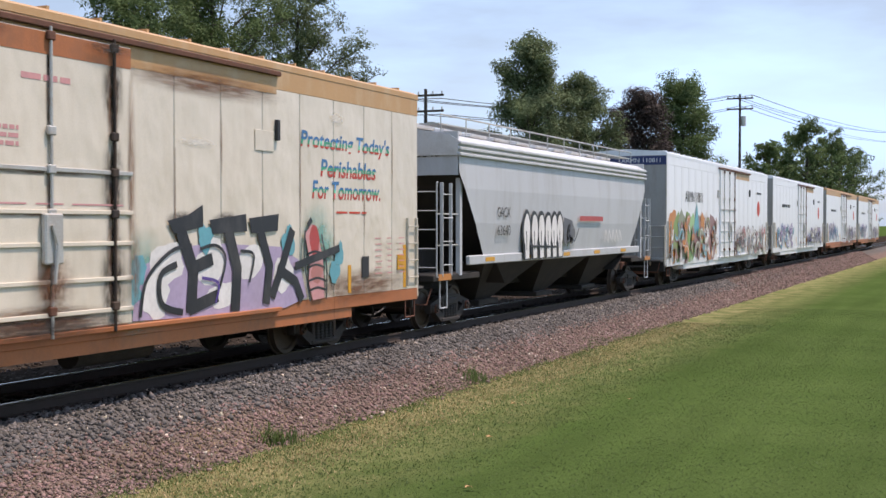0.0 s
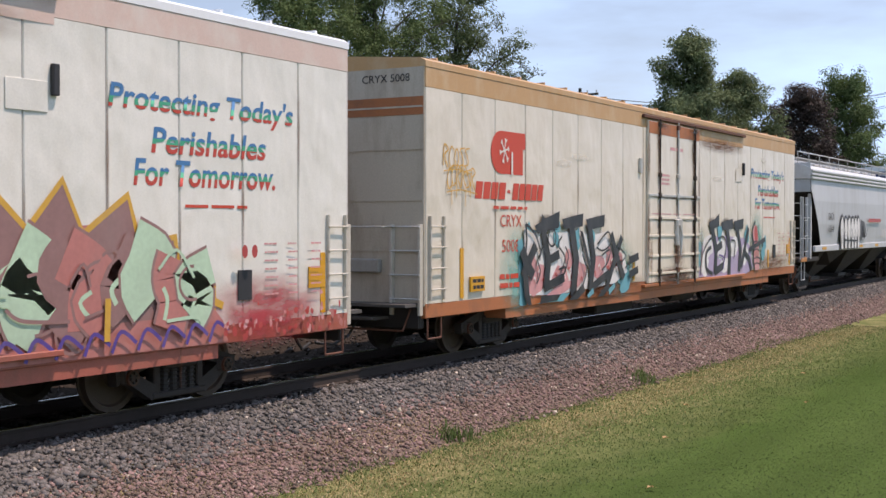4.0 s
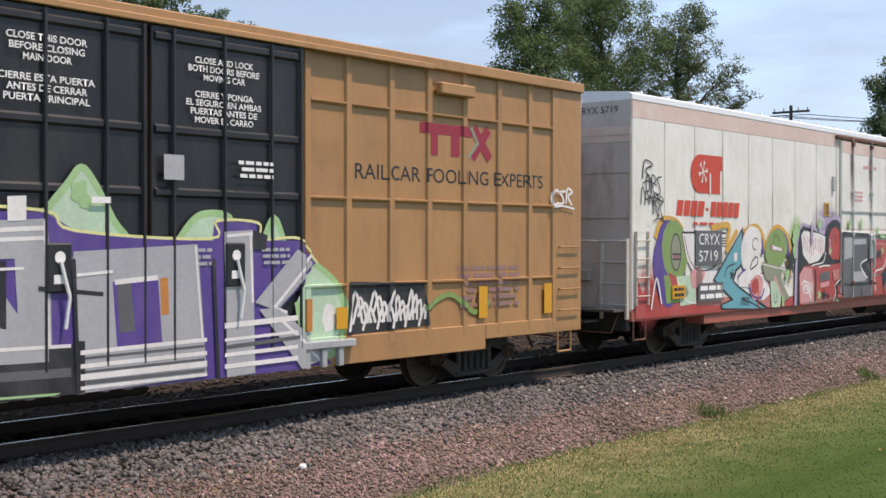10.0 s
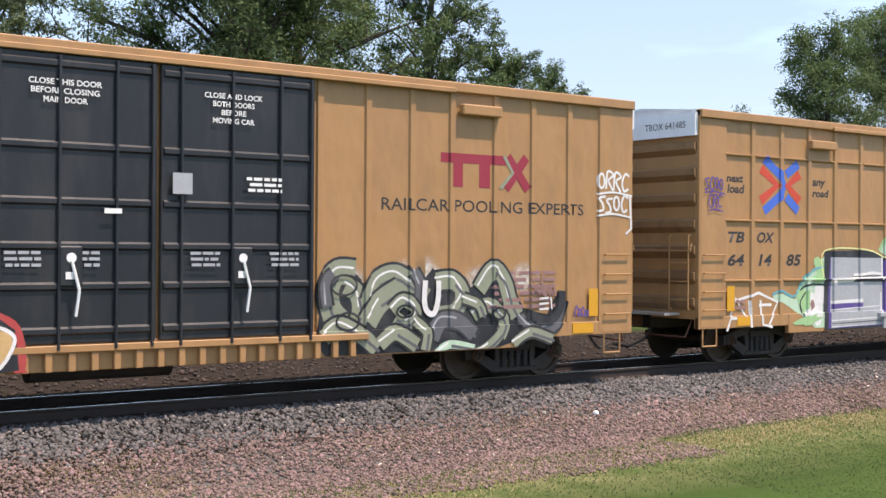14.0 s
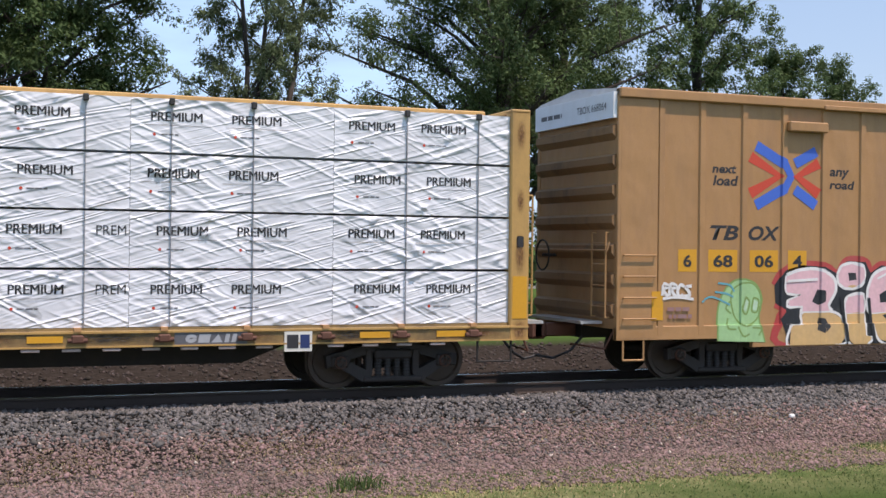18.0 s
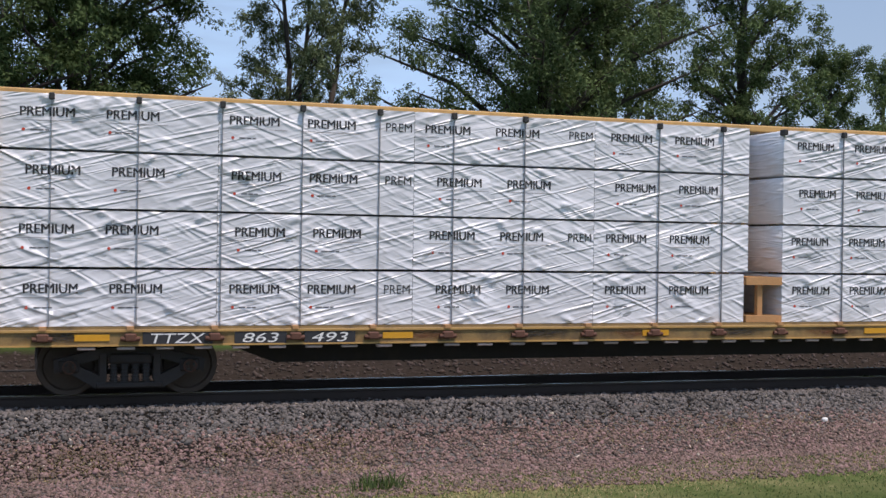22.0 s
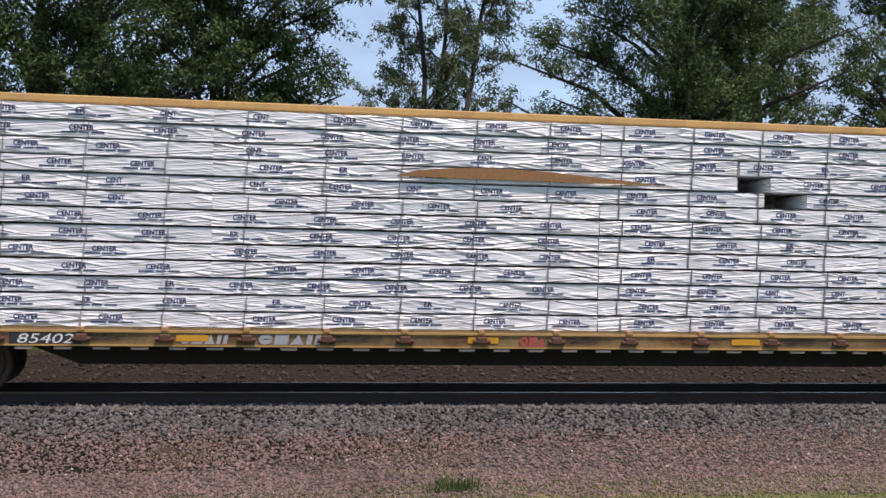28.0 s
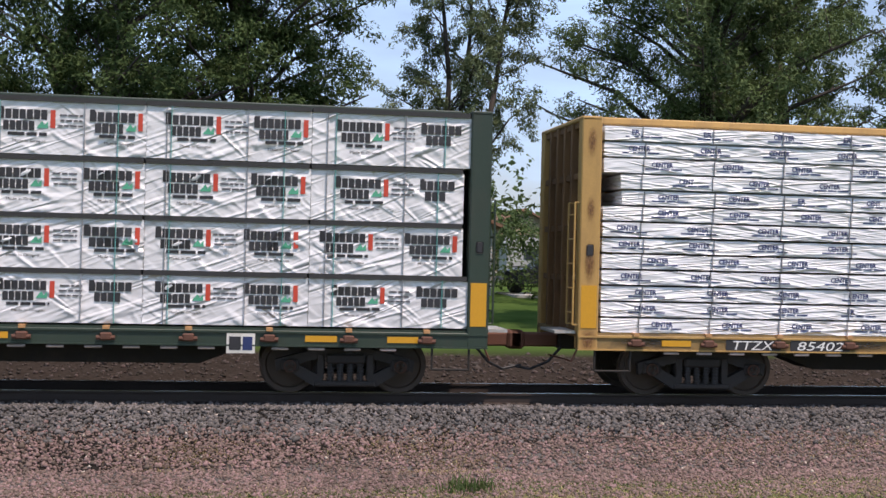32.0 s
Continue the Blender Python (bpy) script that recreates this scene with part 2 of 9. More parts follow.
MIST = {
    "black": soft_material("mist_black", (0.02, 0.02, 0.02)), "teal": soft_material("mist_teal", (0.12, 0.42, 0.38), 0.8),
    "green": soft_material("mist_green", (0.28, 0.50, 0.26), 0.95), "white": soft_material("mist_white", (0.7, 0.66, 0.6), 0.9),
    "lilac": soft_material("mist_lilac", (0.42, 0.34, 0.52), 0.9), "red": soft_material("mist_red", (0.45, 0.05, 0.06), 0.9),
    "rust": soft_material("rust_stain", (0.16, 0.06, 0.025), 0.75, 5.0), "soot": soft_material("soot_stain", (0.03, 0.024, 0.02), 0.85, 5.0),
    "pale": soft_material("pale_scuff", (0.75, 0.72, 0.66), 0.8, 6.0), "lime": soft_material("mist_lime", (0.30, 0.55, 0.12), 0.9),
}


# ---- mesh tools ----
class Mesh:
    """Gathers vertices and faces, each face with the number of its material."""

    def __init__(self):
        self.v, self.f, self.m = [], [], []

    def face(self, pts, k=0):
        i = len(self.v)
        self.v.extend(pts)
        self.f.append(tuple(range(i, i + len(pts))))
        self.m.append(k)

    def box(self, x0, x1, y0, y1, z0, z1, k=0, c=0.0):
        """A box, its edges chamfered by c."""
        i = len(self.v)
        if not c:
            self.v.extend([(x, y, z) for x in (x0, x1) for y in (y0, y1) for z in (z0, z1)])
            fs = [(0, 1, 3, 2), (4, 6, 7, 5), (0, 4, 5, 1), (2, 3, 7, 6), (0, 2, 6, 4), (1, 5, 7, 3)]
        else:
            lo, hi = (x0, y0, z0), (x1, y1, z1)
            idx = {}
            for s in [(a, b, d) for a in (0, 1) for b in (0, 1) for d in (0, 1)]:
                for ax in range(3):
                    p = [(hi[j] - c if s[j] else lo[j] + c) for j in range(3)]
                    p[ax] = hi[ax] if s[ax] else lo[ax]
                    idx[s, ax] = len(self.v) - i
                    self.v.append(tuple(p))
            fs = []
            for ax in range(3):
                b, d = (ax + 1) % 3, (ax + 2) % 3
                for e in (0, 1):
                    q = []
                    for u, w in ((0, 0), (1, 0), (1, 1), (0, 1)):
                        s = [0, 0, 0]
                        s[ax], s[b], s[d] = e, u, w
                        q.append(idx[tuple(s), ax])
                    fs.append(tuple(q if e else q[::-1]))
                for u in (0, 1):
                    for w in (0, 1):
                        s0, s1 = [0, 0, 0], [0, 0, 0]
                        s0[b] = s1[b] = u
                        s0[d] = s1[d] = w
                        s1[ax] = 1
                        q = (idx[tuple(s0), b], idx[tuple(s1), b], idx[tuple(s1), d], idx[tuple(s0), d])
                        fs.append(q if u == w else q[::-1])
            for s in [(a, b, d) for a in (0, 1) for b in (0, 1) for d in (0, 1)]:
                q = tuple(idx[s, ax] for ax in range(3))
                fs.append(q if sum(s) % 2 else q[::-1])
        self.f.extend(tuple(i + j for j in f) for f in fs)
        self.m.extend([k] * len(fs))
        return self

    def tube(self, a, b, r, k=0, n=8, r2=None):
        a, b = Vector(a), Vector(b)
        d = (b - a).normalized()
        u = d.orthogonal().normalized()
        w = d.cross(u)
        i = len(self.v)
        for p, rr in ((a, r), (b, r if r2 is None else r2)):
            for j in range(n):
                t = 2 * math.pi * j / n
                self.v.append(tuple(p + (u * math.cos(t) + w * math.sin(t)) * rr))
        for j in range(n):
            q = (j + 1) % n
            self.f.append((i + j, i + q, i + n + q, i + n + j))
        self.f.append(tuple(i + n - 1 - j for j in range(n)))
        self.f.append(tuple(i + n + j for j in range(n)))
        self.m.extend([k] * (n + 2))
        return self

    def path(self, pts, r, k=0, n=6):
        for a, b in zip(pts, pts[1:]):
            self.tube(a, b, r, k, n)
        return self

    def prism(self, prof, lo, hi, axis="x", k=0):
        """A closed outline of (u, v), carried from lo to hi along the axis (outline in yz for x, xz for y)."""
        i, n = len(self.v), len(prof)
        for e in (lo, hi):
            for u, w in prof:
                self.v.append((e, u, w) if axis == "x" else (u, e, w))
        for j in range(n):
            q = (j + 1) % n
            self.f.append((i + j, i + n + j, i + n + q, i + q))
        self.f.append(tuple(i + j for j in range(n)))
        self.f.append(tuple(i + n + n - 1 - j for j in range(n)))
        self.m.extend([k] * (n + 2))
        return self

    def data(self, name, mats, smooth=False):
        me = bpy.data.meshes.new(name)
        me.from_pydata(self.v, [], self.f)
        for q in mats if isinstance(mats, (list, tuple)) else [mats]:
            me.materials.append(q)
        me.polygons.foreach_set("material_index", self.m)
        if smooth:
            me.polygons.foreach_set("use_smooth", [True] * len(self.f))
        me.update()
        bm = bmesh.new()
        bm.from_mesh(me)
        bmesh.ops.recalc_face_normals(bm, faces=bm.faces)
        bm.to_mesh(me)
        bm.free()
        return me


def part(name, mesh, mats, parent, label="", smooth=False, at=None):
    me = mesh if isinstance(mesh, bpy.types.Mesh) else mesh.data(name, mats, smooth)
    ob = new(name, me)
    ob.parent = parent
    if at is not None:
        ob.location = at
    if label:
        ob["label"] = label
    return ob


def thing(name, label, category, at=(0, 0, 0), group="", kind="", turn=0):
    ob = new(name)
    ob.empty_display_size = 0.3
    ob.matrix_basis = pose(*at, 0, 0, turn)
    return tagged(ob, label, category, group, kind)


LETTERS = {}


def letters(words, m, shear=0.0, bold=0.0):
    """Flat lettering, 1 wide and 1 high, in the plane y = 0."""
    key = (words, m.name, shear, bold)
    if key not in LETTERS:
        cu = bpy.data.curves.new("lettering", "FONT")
        cu.body, cu.resolution_u, cu.fill_mode, cu.shear, cu.offset = words, 3, "FRONT", shear, bold
        ob = bpy.data.objects.new("lettering", cu)
        scene.collection.objects.link(ob)
        bpy.context.view_layer.update()
        me = bpy.data.meshes.new_from_object(ob.evaluated_get(bpy.context.evaluated_depsgraph_get()))
        bpy.data.objects.remove(ob)
        n = len(me.vertices)
        co = np.empty(n * 3)
        me.vertices.foreach_get("co", co)
        co = co.reshape(n, 3)
        lo, hi = co.min(0), co.max(0)
        flat = np.zeros((n, 3))
        flat[:, 0] = (co[:, 0] - lo[0]) / (hi[0] - lo[0])
        flat[:, 2] = (co[:, 1] - lo[1]) / (hi[1] - lo[1])
        me.vertices.foreach_set("co", flat.ravel())
        me.materials.clear()
        me.materials.append(m)
        me.update()
        me.name = "lettering"
        LETTERS[key] = me
    return LETTERS[key]


def write(parent, words, m, x0, x1, z0, z1, y, shear=0.0, bold=0.0, name="lettering"):
    ob = part(name, letters(words, m, shear, bold), None, parent, at=(x0, y, z0))
    ob.scale = (x1 - x0, 1, z1 - z0)
    return ob


PATCH = {}


def mist(parent, kind, x, z, a, b, y, name="overspray"):
    """A soft-edged patch of paint mist or grime, a by b in half widths."""
    if kind not in PATCH:
        q = Mesh()
        q.face([(-1, 0, -1), (1, 0, -1), (1, 0, 1), (-1, 0, 1)])
        PATCH[kind] = q.data(name, MIST[kind])
    ob = part(name, PATCH[kind], None, parent, at=(x, y, z))
    ob.scale = (a, 1, b)
    return ob


def conform(me, surf, base):
    """Lay flat paint at y = base onto a ribbed side: cut it at each edge of the relief and press it on."""
    xcuts, zcuts, depth = surf
    bm = bmesh.new()
    bm.from_mesh(me)
    xs, zs = [v.co.x for v in bm.verts], [v.co.z for v in bm.verts]
    for cuts, axis, lo, hi in ((xcuts, 0, min(xs), max(xs)), (zcuts, 2, min(zs), max(zs))):
        for c in cuts:
            if lo < c < hi:
                at, way = [0, 0, 0], [0, 0, 0]
                at[axis], way[axis] = c, 1
                bmesh.ops.bisect_plane(bm, geom=bm.verts[:] + bm.edges[:] + bm.faces[:], plane_co=at, plane_no=way)
    for v in bm.verts:
        v.co.y = depth(v.co.x, v.co.z) + (v.co.y - base) - 0.003
    bm.to_mesh(me)
    bm.free()
    me.update()
    return me


def write_on(parent, surf, words, m, x0, x1, z0, z1, shear=0.0, bold=0.0):
    me = letters(words, m, shear, bold).copy()
    me.transform(Matrix.Translation((x0, 0, z0)) @ Matrix.Diagonal((x1 - x0, 1, z1 - z0, 1)))
    return part("lettering", conform(me, surf, 0.0), None, parent)


# ---- ground, track, lawn ----
def bed(y):
    """Height of the ground across the track."""
    pts = [(-400, -0.95), (9.93, -0.943), (11.35, -0.2), (14.1, -0.2), (15.5, -0.3), (20.5, -0.3), (22.5, -0.3), (34, 0.15), (44, 0.55), (85, 0.6), (600, 0.9)]
    return float(np.interp(y, [p[0] for p in pts], [p[1] for p in pts]))


def ground_material():
    m = bpy.data.materials.new("ground_soil")
    m.use_nodes = True
    n, l = m.node_tree.nodes, m.node_tree.links
    bsdf = n["Principled BSDF"]
    tc, sep = n.new("ShaderNodeTexCoord"), n.new("ShaderNodeSeparateXYZ")
    l.new(tc.outputs["Object"], sep.inputs[0])

    # the lawn's edge draws back from the track to the west
    back = n.new("ShaderNodeMapRange")
    back.inputs["From Min"].default_value, back.inputs["From Max"].default_value = -8.0, 14.0
    back.inputs["To Min"].default_value, back.inputs["To Max"].default_value = 2.2, 0.0
    l.new(sep.outputs["X"], back.inputs["Value"])
    across = n.new("ShaderNodeMath")
    across.operation = "ADD"
    l.new(sep.outputs["Y"], across.inputs[0])
    l.new(back.outputs["Result"], across.inputs[1])

    def noise_tex(scale, detail=6, rough=0.6, stretch=None):
        t = n.new("ShaderNodeTexNoise")
        t.inputs["Scale"].default_value, t.inputs["Detail"].default_value, t.inputs["Roughness"].default_value = scale, detail, rough
        if stretch:
            mp = n.new("ShaderNodeMapping")
            mp.inputs["Scale"].default_value = stretch
            l.new(tc.outputs["Object"], mp.inputs["Vector"])
            l.new(mp.outputs["Vector"], t.inputs["Vector"])
        else:
            l.new(tc.outputs["Object"], t.inputs["Vector"])
        return t.outputs["Fac"]

    def ramp(src, stops):
        r = n.new("ShaderNodeValToRGB")
        while len(r.color_ramp.elements) < len(stops):
            r.color_ramp.elements.new(0.5)
        for e, (p, c) in zip(r.color_ramp.elements, stops):
            e.position, e.color = p, (*c, 1)
        l.new(src, r.inputs["Fac"])
        return r.outputs["Color"]

    def mix(fac, a, b, kind="MIX"):
        x = n.new("ShaderNodeMixRGB")
        x.blend_type = kind
        if isinstance(fac, float):
            x.inputs["Fac"].default_value = fac
        else:
            l.new(fac, x.inputs["Fac"])
        l.new(a, x.inputs["Color1"])
        l.new(b, x.inputs["Color2"])
        return x.outputs["Color"]

    def edge(y0, y1, wob, along=across.outputs[0]):
        """0 below y0 to 1 above y1, with a ragged border."""
        a = n.new("ShaderNodeMath")
        a.operation = "MULTIPLY_ADD"
        l.new(noise_tex(0.9, 8, 0.7), a.inputs[0])
        a.inputs[1].default_value = wob
        l.new(along, a.inputs[2])
        r = n.new("ShaderNodeMapRange")
        r.inputs["From Min"].default_value, r.inputs["From Max"].default_value = y0 + wob * 0.5, y1 + wob * 0.5
        l.new(a.outputs[0], r.inputs["Value"])
        return r.outputs["Result"]

    lawn = mix(0.5, ramp(noise_tex(0.35), [(0.3, (0.040, 0.068, 0.020)), (0.7, (0.074, 0.106, 0.037))]),
               ramp(noise_tex(28, 4, 0.7), [(0.25, (0.022, 0.048, 0.010)), (0.75, (0.10, 0.155, 0.045))]))
    stripes = ramp(noise_tex(0.8, 3, 0.5, (0.06, 1.0, 1.0)), [(0.35, (0.80, 0.80, 0.80)), (0.65, (1.12, 1.12, 1.08))])
    lawn = mix(0.8, lawn, stripes, "MULTIPLY")
    straw = ramp(noise_tex(12, 6, 0.7), [(0.3, (0.16, 0.16, 0.065)), (0.7, (0.40, 0.33, 0.18))])
    dry = n.new("ShaderNodeMath")
    dry.operation = "MULTIPLY"
    l.new(edge(6.4, 9.2, 2.0), dry.inputs[0])
    l.new(ramp(noise_tex(1.1, 6, 0.65), [(0.34, (0.14, 0.14, 0.14)), (0.66, (0.85, 0.85, 0.85))]), dry.inputs[1])
    lawn = mix(dry.outputs[0], lawn, straw)
    pink = ramp(noise_tex(20, 8, 0.8), [(0.25, (0.075, 0.053, 0.047)), (0.5, (0.165, 0.117, 0.101)), (0.8, (0.26, 0.20, 0.17))])
    grey = ramp(noise_tex(20, 8, 0.8), [(0.25, (0.055, 0.051, 0.049)), (0.5, (0.118, 0.108, 0.102)), (0.8, (0.20, 0.185, 0.175))])
    # oil and the train's shade, both put into this stone colour
    oil_shade = ramp(noise_tex(20, 8, 0.8), [(0.25, (0.010, 0.009, 0.008)), (0.5, (0.021, 0.018, 0.016)), (0.8, (0.045, 0.038, 0.034))])
    stone = mix(edge(10.4, 10.9, 0.5), pink, grey)
    stone = mix(edge(11.5, 11.75, 0.25), stone, oil_shade)
    near = mix(edge(9.75, 9.95, 0.8), lawn, stone)
    far = ramp(noise_tex(0.4, 8, 0.7), [(0.3, (0.036, 0.070, 0.017)), (0.7, (0.075, 0.118, 0.034))])
    brown = ramp(noise_tex(9, 8, 0.8), [(0.3, (0.014, 0.011, 0.009)), (0.5, (0.036, 0.028, 0.023)), (0.7, (0.085, 0.066, 0.056))])
    near = mix(edge(14.4, 15.4, 0.5, sep.outputs["Y"]), near, brown)
    col = mix(edge(22.6, 24.2, 1.2, sep.outputs["Y"]), near, far)
    l.new(col, bsdf.inputs["Base Color"])
    bsdf.inputs["Roughness"].default_value = 0.95
    bsdf.inputs["Specular IOR Level"].default_value = 0.0
    bp = n.new("ShaderNodeBump")
    bp.inputs["Strength"].default_value, bp.inputs["Distance"].default_value = 0.5, 0.04
    l.new(noise_tex(22, 6, 0.75), bp.inputs["Height"])
    l.new(bp.outputs["Normal"], bsdf.inputs["Normal"])
    return m


def ground():
    xs = [-2000, -600, -200, -80] + list(np.arange(-40, 160.1, 1.0)) + [180, 240, 330, 500, 900, 1600, 2500]
    ys = [-2000, -600, -150, -60, -30] + list(np.arange(-16, 9.6, 1.0)) + [9.93, 10.4, 10.9, 11.35, 12, 12.72, 13.4, 14.1, 14.9, 15.7] + \
        list(np.arange(17, 60, 3.0)) + [90, 200, 600, 2500]
    v = []
    for y in ys:
        for x in xs:
            rough = 0.03 * noise.noise((x * 0.35, y * 0.35, 0)) + 0.015 * noise.noise((x * 1.3, y * 1.3, 4))
            if -0.5 < y < 14.2:
                rough *= 0.0 if y > 11.3 else 0.12
            v.append((x, y, bed(y) + rough))
    w = len(xs)
    f = [(j * w + i, j * w + i + 1, (j + 1) * w + i + 1, (j + 1) * w + i) for j in range(len(ys) - 1) for i in range(w - 1)]
    me = bpy.data.meshes.new("ground")
    me.from_pydata(v, [], f)
    me.materials.append(ground_material())
    me.polygons.foreach_set("use_smooth", [True] * len(f))
    tagged(new("ground", me), "mown lawn beside a gravel railway bed", "ground", kind="structure")


def stones(name, label, rng, count, x0, x1, y0, y1, size, m):
    base = np.array([(1, 0, 0), (-1, 0, 0), (0, 1, 0), (0, -1, 0), (0, 0, 1), (0, 0, -1)], float)
    tri = np.array([(0, 2, 4), (2, 1, 4), (1, 3, 4), (3, 0, 4), (2, 0, 5), (1, 2, 5), (3, 1, 5), (0, 3, 5)])
    x = rng.uniform(x0, x1, count)
    y = rng.uniform(y0, y1, count) + rng.normal(0, 0.12, count)
    s = size * rng.lognormal(0, 0.28, count)
    pts = base[None] * (s[:, None, None] * rng.uniform(0.55, 1.15, (count, 6, 1))) + rng.normal(0, 0.18, (count, 6, 3)) * s[:, None, None]
    ang = rng.uniform(0, 6.28, (count, 2))
    c, d = np.cos(ang), np.sin(ang)
    a = pts.copy()
    pts[..., 0] = a[..., 0] * c[:, :1] - a[..., 1] * d[:, :1]
    pts[..., 1] = a[..., 0] * d[:, :1] + a[..., 1] * c[:, :1]
    a = pts.copy()
    pts[..., 1] = a[..., 1] * c[:, 1:] - a[..., 2] * d[:, 1:]
    pts[..., 2] = a[..., 1] * d[:, 1:] + a[..., 2] * c[:, 1:]
    pts[..., 2] *= 0.8
    ysamp = np.arange(8, 20, 0.05)
    z = np.interp(y, ysamp, [bed(q) for q in ysamp]) + s * 0.25
    pts += np.stack([x, y, z], 1)[:, None]
    me = bpy.data.meshes.new(name)
    nv, nf = count * 6, count * 8
    me.vertices.add(nv)
    me.vertices.foreach_set("co", pts.ravel())
    me.loops.add(nf * 3)
    me.loops.foreach_set("vertex_index", (tri[None] + 6 * np.arange(count)[:, None, None]).ravel())
    me.polygons.add(nf)
    me.polygons.foreach_set("loop_start", np.arange(nf) * 3)
    me.polygons.foreach_set("loop_total", np.full(nf, 3))
    me.update(calc_edges=True)
    me.materials.append(m)
    tagged(new(name, me), label, "ballast", kind="stuff")


def blades(name, label, rng, x, y, length, m, lean=0.5, width=0.006):
    """Grass: one bent pair of triangles a blade."""
    count = len(x)
    y = y - np.interp(x, [-8, 14], [2.2, 0.0])
    ysamp = np.arange(-20, 60, 0.05)
    z = np.interp(y, ysamp, [bed(q) for q in ysamp]) - 0.01
    a = rng.uniform(0, 6.28, count)
    b = a + rng.uniform(0.8, 2.2, count)
    side = np.stack([np.cos(a), np.sin(a), np.zeros(count)], 1) * (width * rng.uniform(0.7, 1.6, count))[:, None]
    out = np.stack([np.cos(b), np.sin(b), np.zeros(count)], 1)
    foot = np.stack([x, y, z], 1)
    up = np.zeros((count, 3))
    up[:, 2] = length
    bend = (length * lean * rng.uniform(0.2, 1.3, count))[:, None]
    mid = foot + up * 0.6 + out * bend * 0.35
    tip = foot + up + out * bend
    pts = np.stack([foot - side, foot + side, mid + side * 0.8, mid - side * 0.8, tip], 1)
    me = bpy.data.meshes.new(name)
    me.vertices.add(count * 5)
    me.vertices.foreach_set("co", pts.ravel())
    idx = (np.array([0, 1, 2, 3, 3, 2, 4])[None] + 5 * np.arange(count)[:, None]).ravel()
    me.loops.add(count * 7)
    me.loops.foreach_set("vertex_index", idx)
    me.polygons.add(count * 2)
    me.polygons.foreach_set("loop_start", (np.array([0, 4])[None] + 7 * np.arange(count)[:, None]).ravel())
    me.polygons.foreach_set("loop_total", np.tile([4, 3], count))
    me.update(calc_edges=True)
    me.materials.append(m)
    tagged(new(name, me), label, "grass", kind="stuff")


def lawn_and_ballast():
    rng = np.random.default_rng(7)
    grey = mat("grey_ballast", (0.130, 0.118, 0.111), 0.85, vary=0.25, grain=30, bump=0.3, random_tint=0.42, island=True, spec=0.2)
    pink = mat("pink_ballast", (0.195, 0.134, 0.115), 0.85, vary=0.25, grain=30, bump=0.3, random_tint=0.45, island=True, spec=0.25)
    pale = mat("pale_stone", (0.42, 0.36, 0.29), 0.85, vary=0.2, grain=30, random_tint=0.4, island=True)
    stones("grey_ballast", "loose dark grey crushed stone on the track shoulder", rng, 24000, -12, 16, 10.75, 11.75, 0.038, grey)
    stones("grey_ballast", "loose dark grey crushed stone farther along the shoulder", rng, 16000, 16, 62, 10.75, 11.75, 0.04, grey)
    # oily stone, its near-black also holding the train's painted shade
    oil_shade = mat("oily_ballast", (0.020, 0.017, 0.015), 0.8, vary=0.25, grain=30, bump=0.3, random_tint=0.6, island=True, spec=0.25)
    stones("oily_ballast", "crushed stone between the rails, darkened by oil and painted train shade", rng, 12000, -12, 60, 11.75, 14.3, 0.04, oil_shade)
    brown = mat("brown_ballast", (0.066, 0.051, 0.043), 0.85, vary=0.25, grain=30, bump=0.3, random_tint=0.4, island=True, spec=0.2)
    stones("far_shoulder", "brown crushed stone beyond the rails", rng, 9000, -14, 60, 14.3, 23.3, 0.05, brown)
    stones("pink_ballast", "weathered pink crushed stone below the shoulder", rng, 26000, -12, 16, 9.9, 10.85, 0.031, pink)
    stones("pink_ballast", "weathered pink crushed stone farther along the track", rng, 18000, 16, 62, 9.9, 10.85, 0.034, pink)
    stones("pink_ballast", "weathered pink crushed stone at the lawn's edge", rng, 20000, -12, 10, 7.9, 9.95, 0.03, pink)
    stones("pale_stones", "scattered pale stones in the ballast", rng, 1500, -12, 70, 9.9, 11.8, 0.032, pale)
    stones("ballast_far", "crushed stone along the far stretch of track", rng, 14000, 62, 130, 9.9, 11.9, 0.045, pink)
    green = mat("grass_blades", (0.098, 0.145, 0.048), 0.7, vary=0.2, grain=3, bump=0, random_tint=0.3, island=True, translucent=0.45, spec=0.25)
    dry = mat("dry_grass_blades", (0.36, 0.29, 0.15), 0.75, vary=0.2, grain=3, bump=0, random_tint=0.35, island=True, translucent=0.25, spec=0.2)
    n = 60000
    x, y = rng.uniform(-6, 45, n), 9.9 - 3.2 * rng.uniform(0, 1, n) ** 2
    y = y + 0.28 * np.sin(x * 0.9) * np.sin(x * 0.37 + 1) + rng.normal(0, 0.1, n)
    blades("grass_verge", "ragged green grass along the gravel edge", rng, x, y, rng.uniform(0.02, 0.06, n), green, 1.1)
    n = 44000
    x, y = rng.uniform(-6, 45, n), rng.normal(9.15, 0.5, n)
    blades("dry_grass", "straw coloured dry grass along the gravel edge", rng, x, y, rng.uniform(0.02, 0.055, n), dry, 1.4)
    for cx, cy, a, b in ((-7.5, 10.2, 0.6, 0.18), (-2.9, 10.25, 0.5, 0.2), (0.3, 10.45, 0.7, 0.16), (1.0, 10.0, 0.5, 0.2), (5.6, 10.5, 1.2, 0.2), (8.2, 10.5, 0.9, 0.2), (13.0, 10.4, 1.2, 0.2), (18.5, 10.35, 1.4, 0.2)):
        n = 1100
        x, y = rng.normal(cx, a, n), rng.normal(cy, b, n) + np.interp(cx, [-8, 14], [2.2, 0.0])
